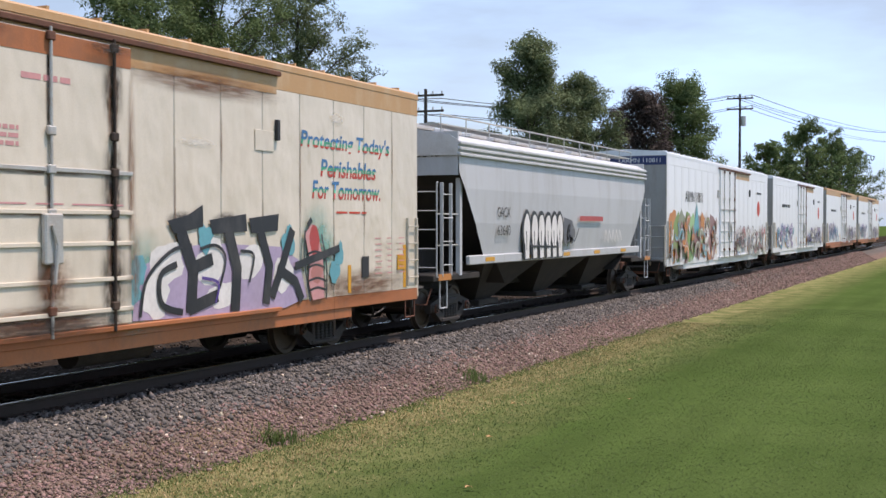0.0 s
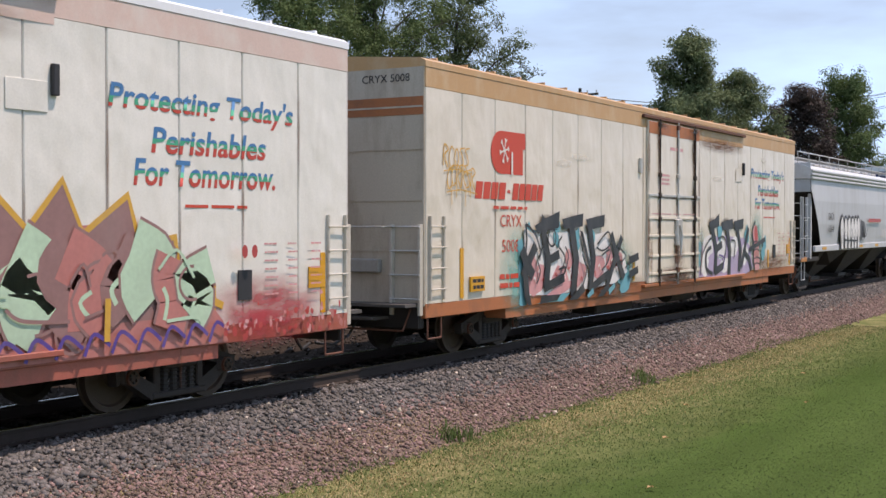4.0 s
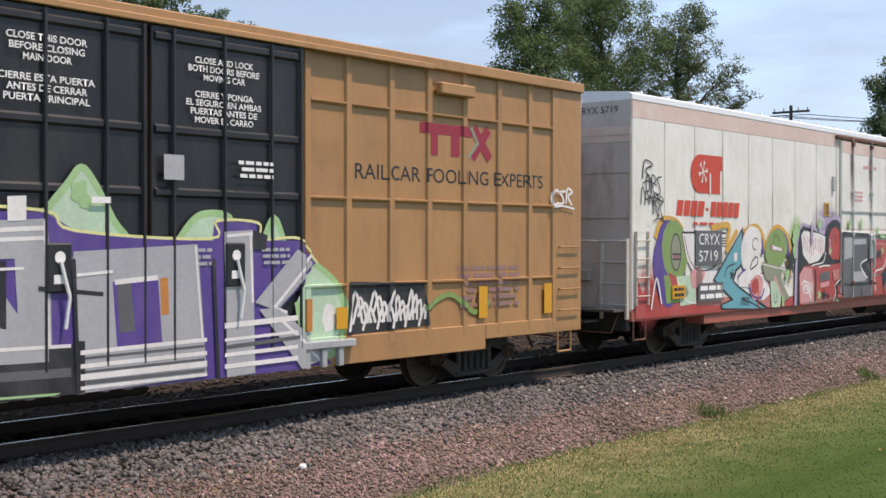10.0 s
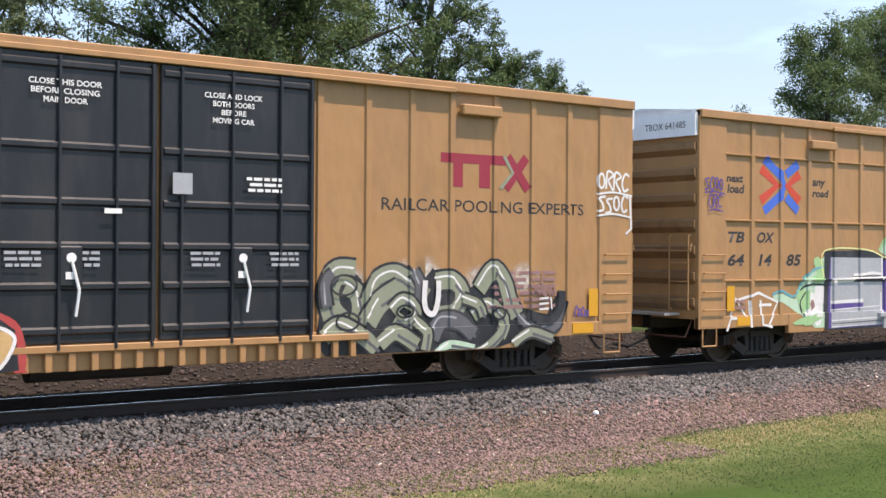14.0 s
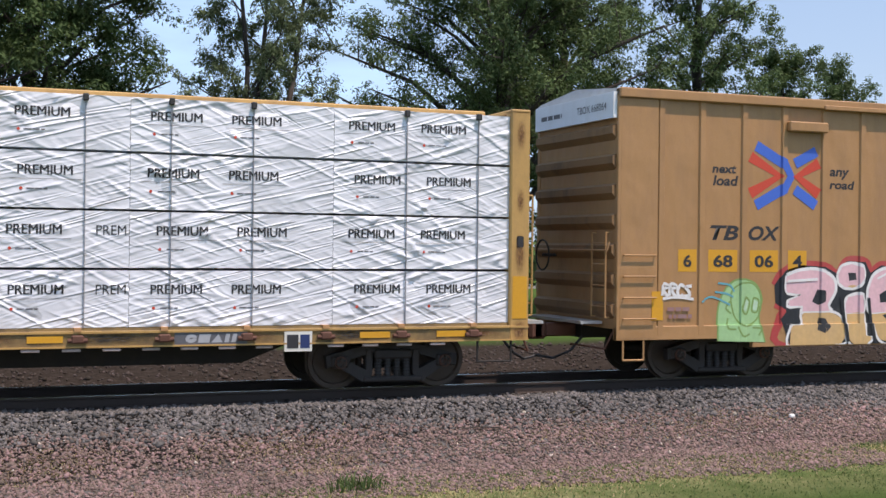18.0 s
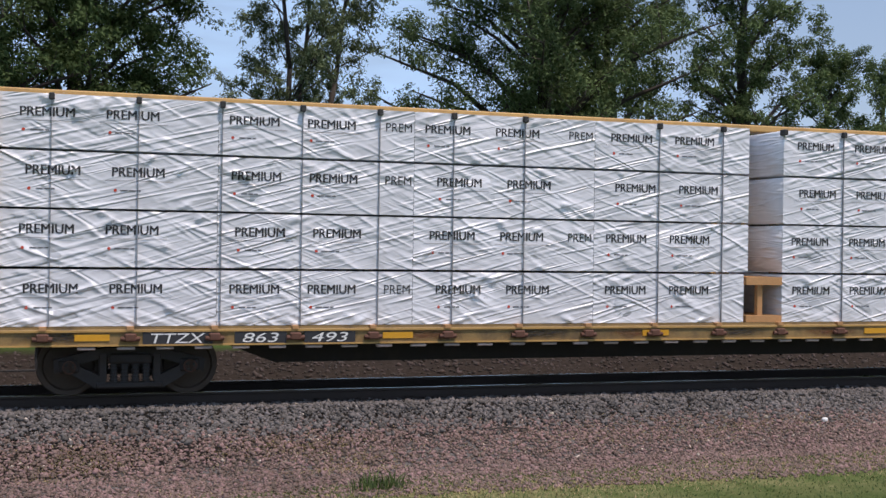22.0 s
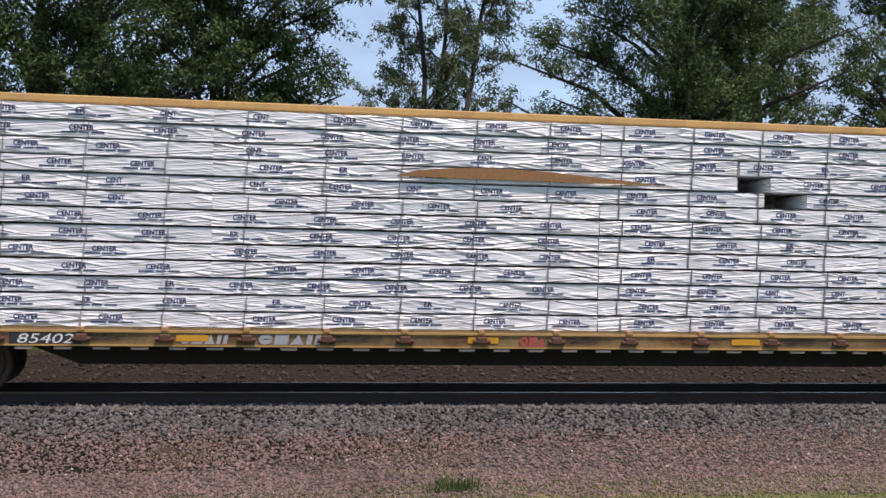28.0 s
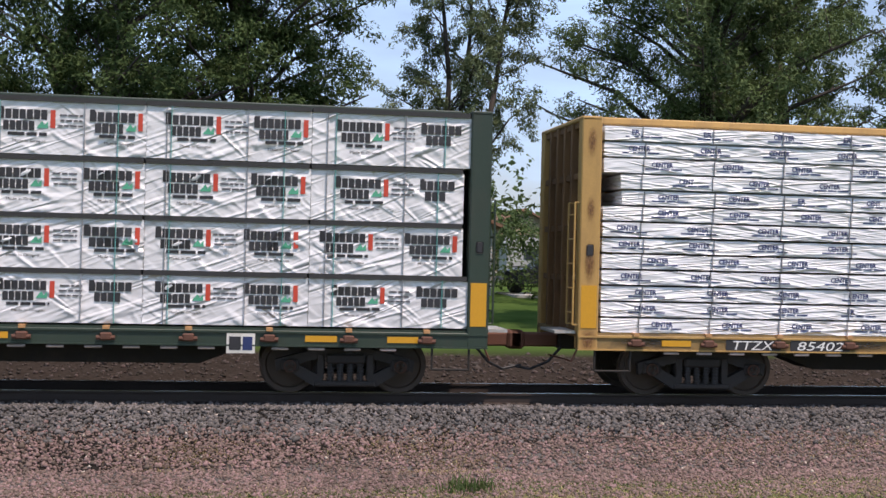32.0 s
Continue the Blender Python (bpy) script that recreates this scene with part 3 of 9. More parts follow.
        blades("straw_patch", "thin mat of straw coloured dead grass on the stones", rng, x, y, rng.uniform(0.03, 0.06, n), dry, 1.6, 0.007)
    n = 110000
    x = 8 + 46 * rng.uniform(0, 1, n) ** 1.2
    y = rng.uniform(0.6, 8.6, n)
    turf = mat("turf_blades", (0.086, 0.122, 0.044), 0.75, vary=0.3, grain=0.8, bump=0, random_tint=0.32, island=True, translucent=0.4, spec=0.15)
    blades("lawn_blades", "short mown lawn grass", rng, x, y, rng.uniform(0.013, 0.028, n), turf, 1.2, 0.009)
    tufts = [(19.5, 9.9), (27.5, 10.0), (1.0, 9.7)]
    for cx, cy in tufts:
        n = 150
        x, y = rng.normal(cx, 0.2, n), rng.normal(cy, 0.13, n)
        blades("weed_tuft", "tall green weed tuft at the gravel edge", rng, x, y, rng.uniform(0.08, 0.26, n), green, 0.8, 0.009)
    leaf = Mesh()
    leaf.face([(0, 0, 0.02), (0.05, 0.03, 0.045), (0.12, 0, 0.03), (0.06, -0.035, 0.05)])
    leaf.face([(0.01, 0.005, 0.025), (0.05, 0.09, 0.02), (0.09, 0.04, 0.05)])
    leafdata = leaf.data("dry_leaf", mat("dry_leaf", (0.42, 0.25, 0.11), 0.8))
    for cx, cy in [(21.0, 7.15), (24.6, 8.0), (17.6, 6.0), (30.5, 7.4), (26.0, 6.3)]:
        ob = new("dry_leaf", leafdata)
        ob.matrix_basis = pose(cx, cy, bed(cy) + 0.03, 8, 5, cx * 50)
        tagged(ob, "curled brown dry leaf lying on the lawn", "leaf", "fallen leaves")
    st = Mesh().path([(0, 0, 0.03), (0.3, 0.05, 0.05), (0.62, 0.02, 0.03)], 0.012)
    for cx, cy, a in [(18.28, 10.5, 10), (3.4, 10.6, -8)]:
        ob = new("stick", st.data("stick", BARK))
        ob.matrix_basis = pose(cx, cy, bed(cy) + 0.03, 0, 0, a)
        tagged(ob, "dry grey stick lying on the ballast", "stick")
    stone = new("white_stone", Mesh().box(-0.05, 0.05, -0.04, 0.04, 0, 0.07, 0, 0.02).data("white_stone", WHITE))
    stone.location = (9.6, 10.55, bed(10.55) + 0.02)
    tagged(stone, "single white stone on the ballast", "stone")


def track():
    t = thing("railway_track", "rusty rails on creosoted wooden ties", "track", (0, TRACK_Y, 0), kind="structure")
    for name, side in (("rail", -1), ("rail", 1)):
        y = side * 0.752
        prof = [(-0.07, -0.185), (0.07, -0.185), (0.07, -0.172), (0.012, -0.155), (0.012, -0.045), (0.036, -0.035), (0.036, -0.004), (0.03, 0.0),
                (-0.03, 0.0), (-0.036, -0.004), (-0.036, -0.035), (-0.012, -0.045), (-0.012, -0.155), (-0.07, -0.172)]
        r = part(name, Mesh().prism([(y + a, b) for a, b in prof], -300, 600), RAILWEB, t)
        part("rail_head", Mesh().box(-300, 600, y - 0.03, y + 0.03, -0.002, 0.003), RAILHEAD, r, "polished running surface")
    tie = Mesh().box(-0.115, 0.115, -1.3, 1.3, -0.36, -0.185, 0, 0.012).data("tie", TIE)
    plate = Mesh()
    for side in (-1, 1):
        plate.box(-0.1, 0.1, side * 0.752 - 0.18, side * 0.752 + 0.18, -0.186, -0.172, 0, 0.004)
        for q in (-0.1, 0.1):
            plate.box(-0.03, 0.03, side * 0.752 + q - 0.015, side * 0.752 + q + 0.015, -0.172, -0.15)
    plates = plate.data("tie_plate", RAILWEB)
    for i in range(150):
        x = -14 + i * 0.54
        part("tie", tie, None, t, at=(x, random.uniform(-0.03, 0.03), random.uniform(-0.004, 0.0)))
        part("tie_plate", plates, None, t, at=(x, 0, 0))


# ---- trees ----
LEAF = {
    "dark": mat("leaf_dark", (0.066, 0.104, 0.037), 0.7, vary=0.45, grain=1.1, blotch=0.45, bump=0, random_tint=0.24, island=True, translucent=0.28, spec=0.12),
    "mid": mat("leaf_mid", (0.100, 0.146, 0.058), 0.7, vary=0.45, grain=1.1, blotch=0.45, bump=0, random_tint=0.24, island=True, translucent=0.28, spec=0.12),
    "pale": mat("leaf_pale", (0.125, 0.162, 0.082), 0.7, vary=0.45, grain=1.1, blotch=0.45, bump=0, random_tint=0.24, island=True, translucent=0.28, spec=0.12),
    "purple": mat("leaf_purple", (0.055, 0.042, 0.036), 0.7, vary=0.45, grain=1.1, blotch=0.45, bump=0, random_tint=0.4, island=True, translucent=0.2, spec=0.3),
}


def leaves(rng, centres, radii, count, size, droop):
    """Pointed leaves in clumps about the centres; each is two triangles folded on its midrib."""
    k = rng.choice(len(centres), count, p=radii ** 2.2 / (radii ** 2.2).sum())
    d = rng.normal(0, 1, (count, 3))
    d /= np.linalg.norm(d, axis=1)[:, None]
    p = centres[k] + d * (radii[k] * rng.uniform(0.3, 1.05, count) ** 0.45)[:, None] * np.array([1, 1, 0.75])
    p[:, 2] -= droop * radii[k] * rng.uniform(0, 1, count)
    face = d * 0.9 + np.array([0, 0, 0.5]) + rng.normal(0, 0.42, (count, 3))
    face /= np.linalg.norm(face, axis=1)[:, None]
    a = rng.normal(0, 1, (count, 3))
    a[:, 2] -= 0.5 + droop
    a -= face * (a * face).sum(1)[:, None]
    a /= np.linalg.norm(a, axis=1)[:, None]
    b = np.cross(face, a)
    s = (size * rng.uniform(0.6, 1.35, count))[:, None]
    c = np.cross(a, b)
    pts = np.stack([p, p + a * s * 0.5 + b * s * 0.34 + c * s * 0.1, p + a * s, p + a * s * 0.5 - b * s * 0.34 + c * s * 0.1], 1)
    return pts


def crown_mesh(pts, m):
    count = len(pts)
    me = bpy.data.meshes.new("crown")
    me.vertices.add(count * 4)
    me.vertices.foreach_set("co", pts.ravel())
    me.loops.add(count * 6)
    me.loops.foreach_set("vertex_index", (np.array([0, 1, 2, 0, 2, 3])[None] + 4 * np.arange(count)[:, None]).ravel())
    me.polygons.add(count * 2)
    me.polygons.foreach_set("loop_start", np.arange(count * 2) * 3)
    me.polygons.foreach_set("loop_total", np.full(count * 2, 3))
    me.update(calc_edges=True)
    me.materials.append(m)
    return me


def sprays(rng, roots, tips, count, size, droop, thick):
    """Pointed leaves along twigs that run from the roots to the tips and hang at their ends; one narrow triangle a leaf."""
    run = np.linalg.norm(tips - roots, axis=1)
    k = rng.choice(len(roots), count, p=run / run.sum())
    t = rng.uniform(0.05, 1, count) ** 0.8
    off = rng.normal(0, 1, (count, 3))
    off /= np.linalg.norm(off, axis=1)[:, None]
    wide = thick * (0.55 + 0.6 * np.sin(np.pi * np.minimum(t, 0.97))) * rng.uniform(0.1, 1.0, count) ** 0.5
    p = roots[k] + (tips - roots)[k] * t[:, None] + off * wide[:, None] * np.array([1, 1, 0.7])
    p[:, 2] -= droop * run[k] * t * t
    face = off * 0.7 + np.array([0, 0, 0.6]) + rng.normal(0, 0.4, (count, 3))
    face /= np.linalg.norm(face, axis=1)[:, None]
    a = off * 0.6 + rng.normal(0, 0.7, (count, 3))
    a[:, 2] -= 0.35 + droop
    a -= face * (a * face).sum(1)[:, None]
    a /= np.linalg.norm(a, axis=1)[:, None] + 1e-9
    b = np.cross(face, a)
    s = (size * rng.uniform(0.6, 1.35, count))[:, None]
    return np.stack([p - a * s * 0.5, p + a * s * 0.12 + b * s * 0.36, p + a * s * 0.7 - b * s * 0.16], 1)


def spray_mesh(pts, m):
    count = len(pts)
    me = bpy.data.meshes.new("crown")
    me.vertices.add(count * 3)
    me.vertices.foreach_set("co", pts.ravel())
    me.loops.add(count * 3)
    me.loops.foreach_set("vertex_index", np.arange(count * 3))
    me.polygons.add(count)
    me.polygons.foreach_set("loop_start", np.arange(count) * 3)
    me.polygons.foreach_set("loop_total", np.full(count, 3))
    me.update(calc_edges=True)
    me.materials.append(m)
    return me


def tree(x, y, h, spread, kind, label, seed, count=60000, size=0.12, droop=0.15, bare=0.13, limbs_n=46, lean=0.0, thick=0.022, stems=1, full=1.0):
    """Tapered stems, limbs that fork, and leaves strung along the outer twigs of each limb, with gaps between the limbs."""
    rng = np.random.default_rng(seed)
    t = thing("tree", label, "tree", (x, y, bed(y)))
    wood, limbs = Mesh(), Mesh()
    roots, tips = [], []
    top = h * 0.86
    trunks = []
    for s in range(stems):
        ang = 2.4 * s + seed
        out = (0.0 if stems == 1 else 0.12 * h)
        pts = [Vector((lean * (q / 7) ** 2 + 0.13 * math.sin(q * 1.3 + seed + s) + out * math.cos(ang) * (q / 7) ** 1.3, 0.13 * math.cos(q * 1.7 + seed + s) + out * math.sin(ang) * (q / 7) ** 1.3, top * q / 7)) for q in range(8)]
        pts[0] = Vector((0.25 * s * math.cos(ang), 0.25 * s * math.sin(ang), -0.1))
        girth = h * thick / math.sqrt(stems)
        for q in range(7):
            wood.tube(pts[q], pts[q + 1], girth * (1.1 - q / 7.4), 0, 8, girth * (1.1 - (q + 1) / 7.4))
        trunks.append((pts, girth))
    for j in range(limbs_n):
        trunk, girth = trunks[j % stems]
        f = bare + (0.97 - bare) * ((j + 0.5) / limbs_n) ** 0.9
        a = j * 2.4 + rng.uniform(-0.5, 0.5)
        prof = math.sin(math.pi * min(1, 0.25 + 0.75 * (f - bare) / (1 - bare))) ** 0.65
        r = spread * prof * rng.uniform(0.55, 1.12)
        tip = Vector((math.cos(a) * r + lean * f * f, math.sin(a) * r * 0.9, h * f * rng.uniform(0.94, 1.05)))
        q = max(0.3, min(6.9, 7 * (tip.z - 0.45 * r - 0.05 * h) / top))
        root = trunk[int(q)].lerp(trunk[int(q) + 1], q - int(q))
        mid = root.lerp(tip, 0.5) + Vector((rng.normal(0, 0.12), rng.normal(0, 0.12), 0.12 * r))
        w = girth * (1.1 - q / 7.4) * 0.42
        limbs.tube(root, mid, w, 0, 6, w * 0.6)
        limbs.tube(mid, tip, w * 0.6, 0, 5, w * 0.15)
        length = (tip - root).length
        along = (tip - root).normalized()
        for b in range(5):
            u = 0.25 + 0.75 * (b + rng.uniform(0, 0.9)) / 5
            e = root.lerp(mid, u / 0.5) if u < 0.5 else mid.lerp(tip, min(1.0, (u - 0.5) / 0.5))
            way = (along * 0.5 + Vector(rng.normal(0, 0.75, 3)) + Vector((0, 0, 0.22))).normalized()
            o = e + way * rng.uniform(0.16, 0.34) * (0.55 * length + 0.6)
            limbs.tube(e, o, w * 0.28, 0, 4, w * 0.08)
            for g in range(4):
                s0 = e.lerp(o, rng.uniform(0.15, 0.9))
                d = (way * 0.5 + Vector(rng.normal(0, 0.8, 3)) + Vector((0, 0, 0.1))).normalized()
                roots.append(tuple(s0))
                tips.append(tuple(s0 + d * rng.uniform(0.5, 1.15) * (0.10 * spread + 0.35)))
    pts = sprays(rng, np.array(roots), np.array(tips), count, size, droop, (0.05 * spread + 0.13) * full)
    part("trunk", wood, BARK, t, smooth=True)
    part("limbwork", limbs, BARK, t)
    part("crown", spray_mesh(pts, LEAF[kind]), None, t)
    return t


def trees():
    broad = "tall leafy broadleaf tree behind the railway track"
    # the dark row behind the white house
    tree(-12.5, 27, 14.5, 4.8, "dark", broad, 11, 70000, limbs_n=50, full=1.2)
    tree(-7.6, 29.5, 15.0, 4.6, "dark", broad, 51, 80000, limbs_n=54, full=1.2)
    tree(-2.3, 26.5, 14.8, 4.6, "dark", broad, 12, 120000, bare=0.2, limbs_n=66, full=1.15)
    tree(-5.4, 24.0, 13.5, 3.6, "dark", broad, 13, 60000, bare=0.3, limbs_n=44)
    tree(4.1, 29, 15.4, 2.8, "pale", "slender many stemmed tree with drooping thin foliage behind the track", 14, 62000, 0.10, 0.75, 0.36, 48, 0.5, 0.015, 3, 0.8)
    tree(12.0, 29, 15.5, 5.3, "mid", broad, 15, 125000, bare=0.36, limbs_n=70, thick=0.026, full=1.1)
    tree(15.6, 31.5, 15.0, 3.6, "mid", broad, 16, 60000, bare=0.32, limbs_n=44)
    tree(20.4, 30.5, 15.4, 2.7, "mid", broad, 17, 52000, bare=0.3, limbs_n=42)
    tree(25.6, 33, 11.2, 2.7, "mid", "lower leafy broadleaf tree behind the track", 18, 36000, limbs_n=34)
    tree(29.6, 34.5, 10.6, 2.3, "mid", "lower leafy broadleaf tree behind the track", 28, 26000, limbs_n=30)
    tree(40.2, 28.5, 12.6, 4.3, "mid", broad, 19, 70000, limbs_n=50, full=1.2)
    tree(46.0, 29, 14.6, 5.2, "mid", broad, 20, 100000, limbs_n=60, full=1.2)
    tree(51.2, 28, 13.6, 4.6, "pale", "pale thinly leaved tree beside a dense green one", 21, 56000, limbs_n=50, full=0.95)
    alone = "dense green tree standing alone by the track"
    for x, y, h, sp, kind, seed in ((9.6, 66, 10.5, 2.4, "dark", 41), (12.6, 74, 10, 2.6, "mid", 42), (6.0, 62, 9.0, 2.4, "dark", 43)):
        tree(x, y, h, sp, kind, "dark garden tree beyond the lawn", seed, 14000, 0.2, 0.1, 0.05, 30)
    tree(73.5, 25.2, 13.8, 4.1, "pale", alone, 22, 80000, 0.17, 0.1, 0.08, 64, full=1.7)
    tree(78.5, 23.6, 12.2, 3.8, "pale", alone, 23, 56000, 0.17, 0.1, 0.08, 54, full=1.7)
    tree(84.0, 21.4, 11.8, 3.9, "purple", "dark purple leaved tree beside a green one", 24, 56000, 0.17, 0.1, 0.06, 54, full=1.8)
    tree(89.5, 19.8, 13.4, 4.2, "mid", "tall green tree in a far group", 25, 60000, 0.17, 0.1, 0.08, 54, full=1.7)
    for k, (x, y, h, sp) in enumerate([(172, 27, 14, 6), (176, 22.5, 17, 6.0), (200, 22, 17, 6), (215, 30, 18, 7), (250, 26, 19, 8), (300, 28, 20, 9)]):
        tree(x, y, h, sp, "mid", "far green tree along the railway line", 30 + k, 9000, 0.42, 0.1, 0.1, 34, full=1.3)
    rng = np.random.default_rng(5)
    n = 900
    cx = rng.uniform(-60, 330, n)
    centres = np.stack([cx, rng.uniform(62, 80, n) + 0.05 * cx, rng.uniform(0.3, 1, n) ** 1.4 * (5.5 + 2.5 * np.sin(cx * 0.13) + 0.006 * cx)], 1)
    pts = leaves(rng, centres, rng.uniform(0.9, 2.2, n), 42000, 0.5, 0.1)
    tagged(new("far_woods", crown_mesh(pts, LEAF["dark"])), "distant dark green belt of bushes and trees", "woods", kind="stuff")
    n = 48
    cx = np.concatenate([rng.uniform(1.6, 3.2, 10), rng.uniform(14, 34, 38)])
    cy = np.concatenate([rng.uniform(41, 43, 10), rng.uniform(27, 31, 38)])
    centres = np.stack([cx, cy, rng.uniform(0.3, 1.7, n)], 1)
    pts = leaves(rng, centres, rng.uniform(0.4, 0.9, n), 14000, 0.13, 0.1)
    tagged(new("shrubs", crown_mesh(pts, LEAF["mid"])), "low green shrubs below the trees", "shrubs", kind="stuff")
    n = 70
    cx = np.concatenate([rng.uniform(-13, -0.6, 60), rng.uniform(7.5, 11, 10)])
    centres = np.stack([cx, rng.uniform(38, 46, n), rng.uniform(0.6, 4.6, n)], 1)
    pts = leaves(rng, centres, rng.uniform(0.6, 1.2, n), 24000, 0.16, 0.1)
    tagged(new("shrubs", crown_mesh(pts, LEAF["dark"])), "tall dark bushes beside the grey white house", "shrubs", kind="stuff")


ground()
lawn_and_ballast()
track()
trees()


# ---- the train: running gear ----
MOVERS, WHEELS = [], []


def moves(ob):
    MOVERS.append((ob, ob.location.copy()))
    return ob


def railcar(name, label, x):
    return moves(thing(name, label, "railcar", (x, TRACK_Y, 0), "cars of the freight train"))


def wheel_mesh():
    m = Mesh()
    prof = [(0.0, 0.09), (0.10, 0.09), (0.13, 0.045), (0.36, 0.03), (0.385, 0.065), (0.455, 0.065), (0.457, -0.03), (0.48, -0.04), (0.475, -0.068), (0.385, -0.065), (0.36, -0.005), (0.13, -0.02), (0.10, -0.09), (0.0, -0.09)]
    n, k = 28, len(prof)
    for side in (-1, 1):
        i = len(m.v)
        for j in range(n):
            a = 2 * math.pi * j / n
            for r, w in prof:
                m.v.append((r * math.cos(a), side * (0.752 + w), r * math.sin(a)))
        for j in range(n):
            q = (j + 1) % n
            for e in range(k - 1):
                m.f.append((i + j * k + e, i + q * k + e, i + q * k + e + 1, i + j * k + e + 1))
                m.m.append(0)
    m.tube((0, -1.19, 0), (0, 1.19, 0), 0.09, 0, 14)
    for side in (-1, 1):
        for j in range(3):
            a = 2 * math.pi * j / 3
            m.box(0.055 * math.cos(a) - 0.018, 0.055 * math.cos(a) + 0.018, side * 1.2 - 0.02, side * 1.2 + 0.02, 0.055 * math.sin(a) - 0.018, 0.055 * math.sin(a) + 0.018)
    return m.data("wheelset", WHEEL)


WHEELSET = wheel_mesh()


def frame_mesh():
    """A cast frame: upper and lower chords round two windows, journal boxes, spring nest."""
    m = Mesh()
    upper = [(-1.10, 0.36), (-1.12, 0.56), (-0.74, 0.66), (-0.38, 0.74), (0.38, 0.74), (0.74, 0.66), (1.12, 0.56), (1.10, 0.36), (0.98, 0.44), (0.72, 0.50), (0.36, 0.60), (-0.36, 0.60), (-0.72, 0.50), (-0.98, 0.44)]
    m.prism(upper, -0.09, 0.06, "y")
    for s in (-1, 1):
        arm = [(s * 1.06, 0.44), (s * 0.80, 0.50), (s * 0.36, 0.28), (s * 0.36, 0.13), (s * 0.50, 0.13), (s * 0.84, 0.34)]
        m.prism(arm, -0.10, 0.06, "y")
        m.box(s * 0.40 - 0.06, s * 0.40 + 0.06, -0.10, 0.06, 0.24, 0.66, 0, 0.015)
        m.box(s * 0.89 - 0.15, s * 0.89 + 0.15, -0.13, 0.1, 0.37, 0.57, 0, 0.03)
        m.tube((s * 0.89, -0.17, 0.457), (s * 0.89, -0.12, 0.457), 0.10, 2, 14)
        for q in (0, 1, 2):
            t = 2.09 * q + 0.5
            m.tube((s * 0.89 + 0.06 * math.cos(t), -0.185, 0.457 + 0.06 * math.sin(t)), (s * 0.89 + 0.06 * math.cos(t), -0.165, 0.457 + 0.06 * math.sin(t)), 0.018, 0, 6)
    m.box(-0.50, 0.50, -0.12, 0.06, 0.13, 0.22, 0, 0.02)
    m.box(-0.32, 0.32, -0.14, -0.05, 0.50, 0.66, 0, 0.03)
    for x in (-0.24, -0.08, 0.08, 0.24):
        m.tube((x, -0.06, 0.22), (x, -0.06, 0.52), 0.05, 1, 8)
        for k in range(5):
            m.tube((x, -0.06, 0.24 + k * 0.055), (x, -0.06, 0.262 + k * 0.055), 0.07, 0, 8)
    return m.data("side_frame", [TRUCKGREY, BLACK, RUST])


SIDE_FRAME = frame_mesh()
BOLSTER = Mesh().box(-0.22, 0.22, -1.05, 1.05, 0.42, 0.70, 0, 0.03).box(-0.5, 0.5, -0.5, 0.5, 0.6, 0.82, 0, 0.02).data("bolster", TRUCK)
BRAKEBEAM = Mesh().box(-0.05, 0.05, -0.8, 0.8, 0.28, 0.38, 0, 0.01).data("brake_beam", TRUCK)


def truck(car, x):
    for s in (-1, 1):
        f = part("side_frame", SIDE_FRAME, None, car, "black cast steel truck side frame", at=(x, s * 1.02, 0))
        if s > 0:
            f.rotation_euler = (0, 0, math.pi)
    part("bolster", BOLSTER, None, car, at=(x, 0, 0))
    for s in (-0.89, 0.89):
        part("brake_beam", BRAKEBEAM, None, car, at=(x + s * 0.42, 0, 0))
        w = part("wheelset", WHEELSET, None, car, "dark steel wheels on an axle", at=(x + s, 0, 0.457))
        WHEELS.append((w, Vector((x + s, 0, 0.457))))


def ends(car, h):
    """Couplers, hoses, rods and the centre sill that joins them."""
    part("center_sill", Mesh().box(-h, h, -0.3, 0.3, 0.72, 1.0, 0, 0.01), TRUCK, car)
    for way in (-1, 1):
        x = way * h
        e = x + way * 0.62
        m = Mesh().box(min(x, e), max(x, e), -0.13, 0.13, 0.74, 0.98, 0, 0.03)
        m.box(min(e, e + way * 0.28), max(e, e + way * 0.28), -0.2, 0.2, 0.70, 1.02, 0, 0.05)
        part("coupler", m, RUST, car, "rusty knuckle coupler")
        part("air_hose", Mesh().path([(x, -0.35, 0.75), (x + way * 0.22, -0.33, 0.5), (x + way * 0.5, -0.2, 0.36), (x + way * 0.85, -0.1, 0.42)], 0.025), BLACK, car)
        part("uncoupling_rod", Mesh().path([(x - way * 0.1, -1.35, 0.95), (x + way * 0.06, -1.3, 0.6), (x + way * 0.2, -0.3, 0.62)], 0.017), RUST, car)


def ladder(car, x0, x1, z0, z1, y, m, rungs=4, stiles=True):
    b = Mesh()
    if stiles:
        for x in (x0, x1):
            b.box(x - 0.02, x + 0.02, y - 0.045, y + 0.03, z0, z1, 0, 0.006)
    l = part("ladder", b, m, car) if stiles else None
    rung = Mesh().tube((x0 - 0.02, y - 0.05, 0), (x1 + 0.02, y - 0.05, 0), 0.014, 0, 6)
    for x in (x0, x1):
        rung.tube((x, y - 0.05, 0), (x, y + 0.03, 0), 0.013, 0, 5)
    data = rung.data("rung", m)
    for k in range(rungs):
        part("rung", data, None, l or car, at=(0, 0, z0 + (z1 - z0) * (k + 0.5) / rungs))


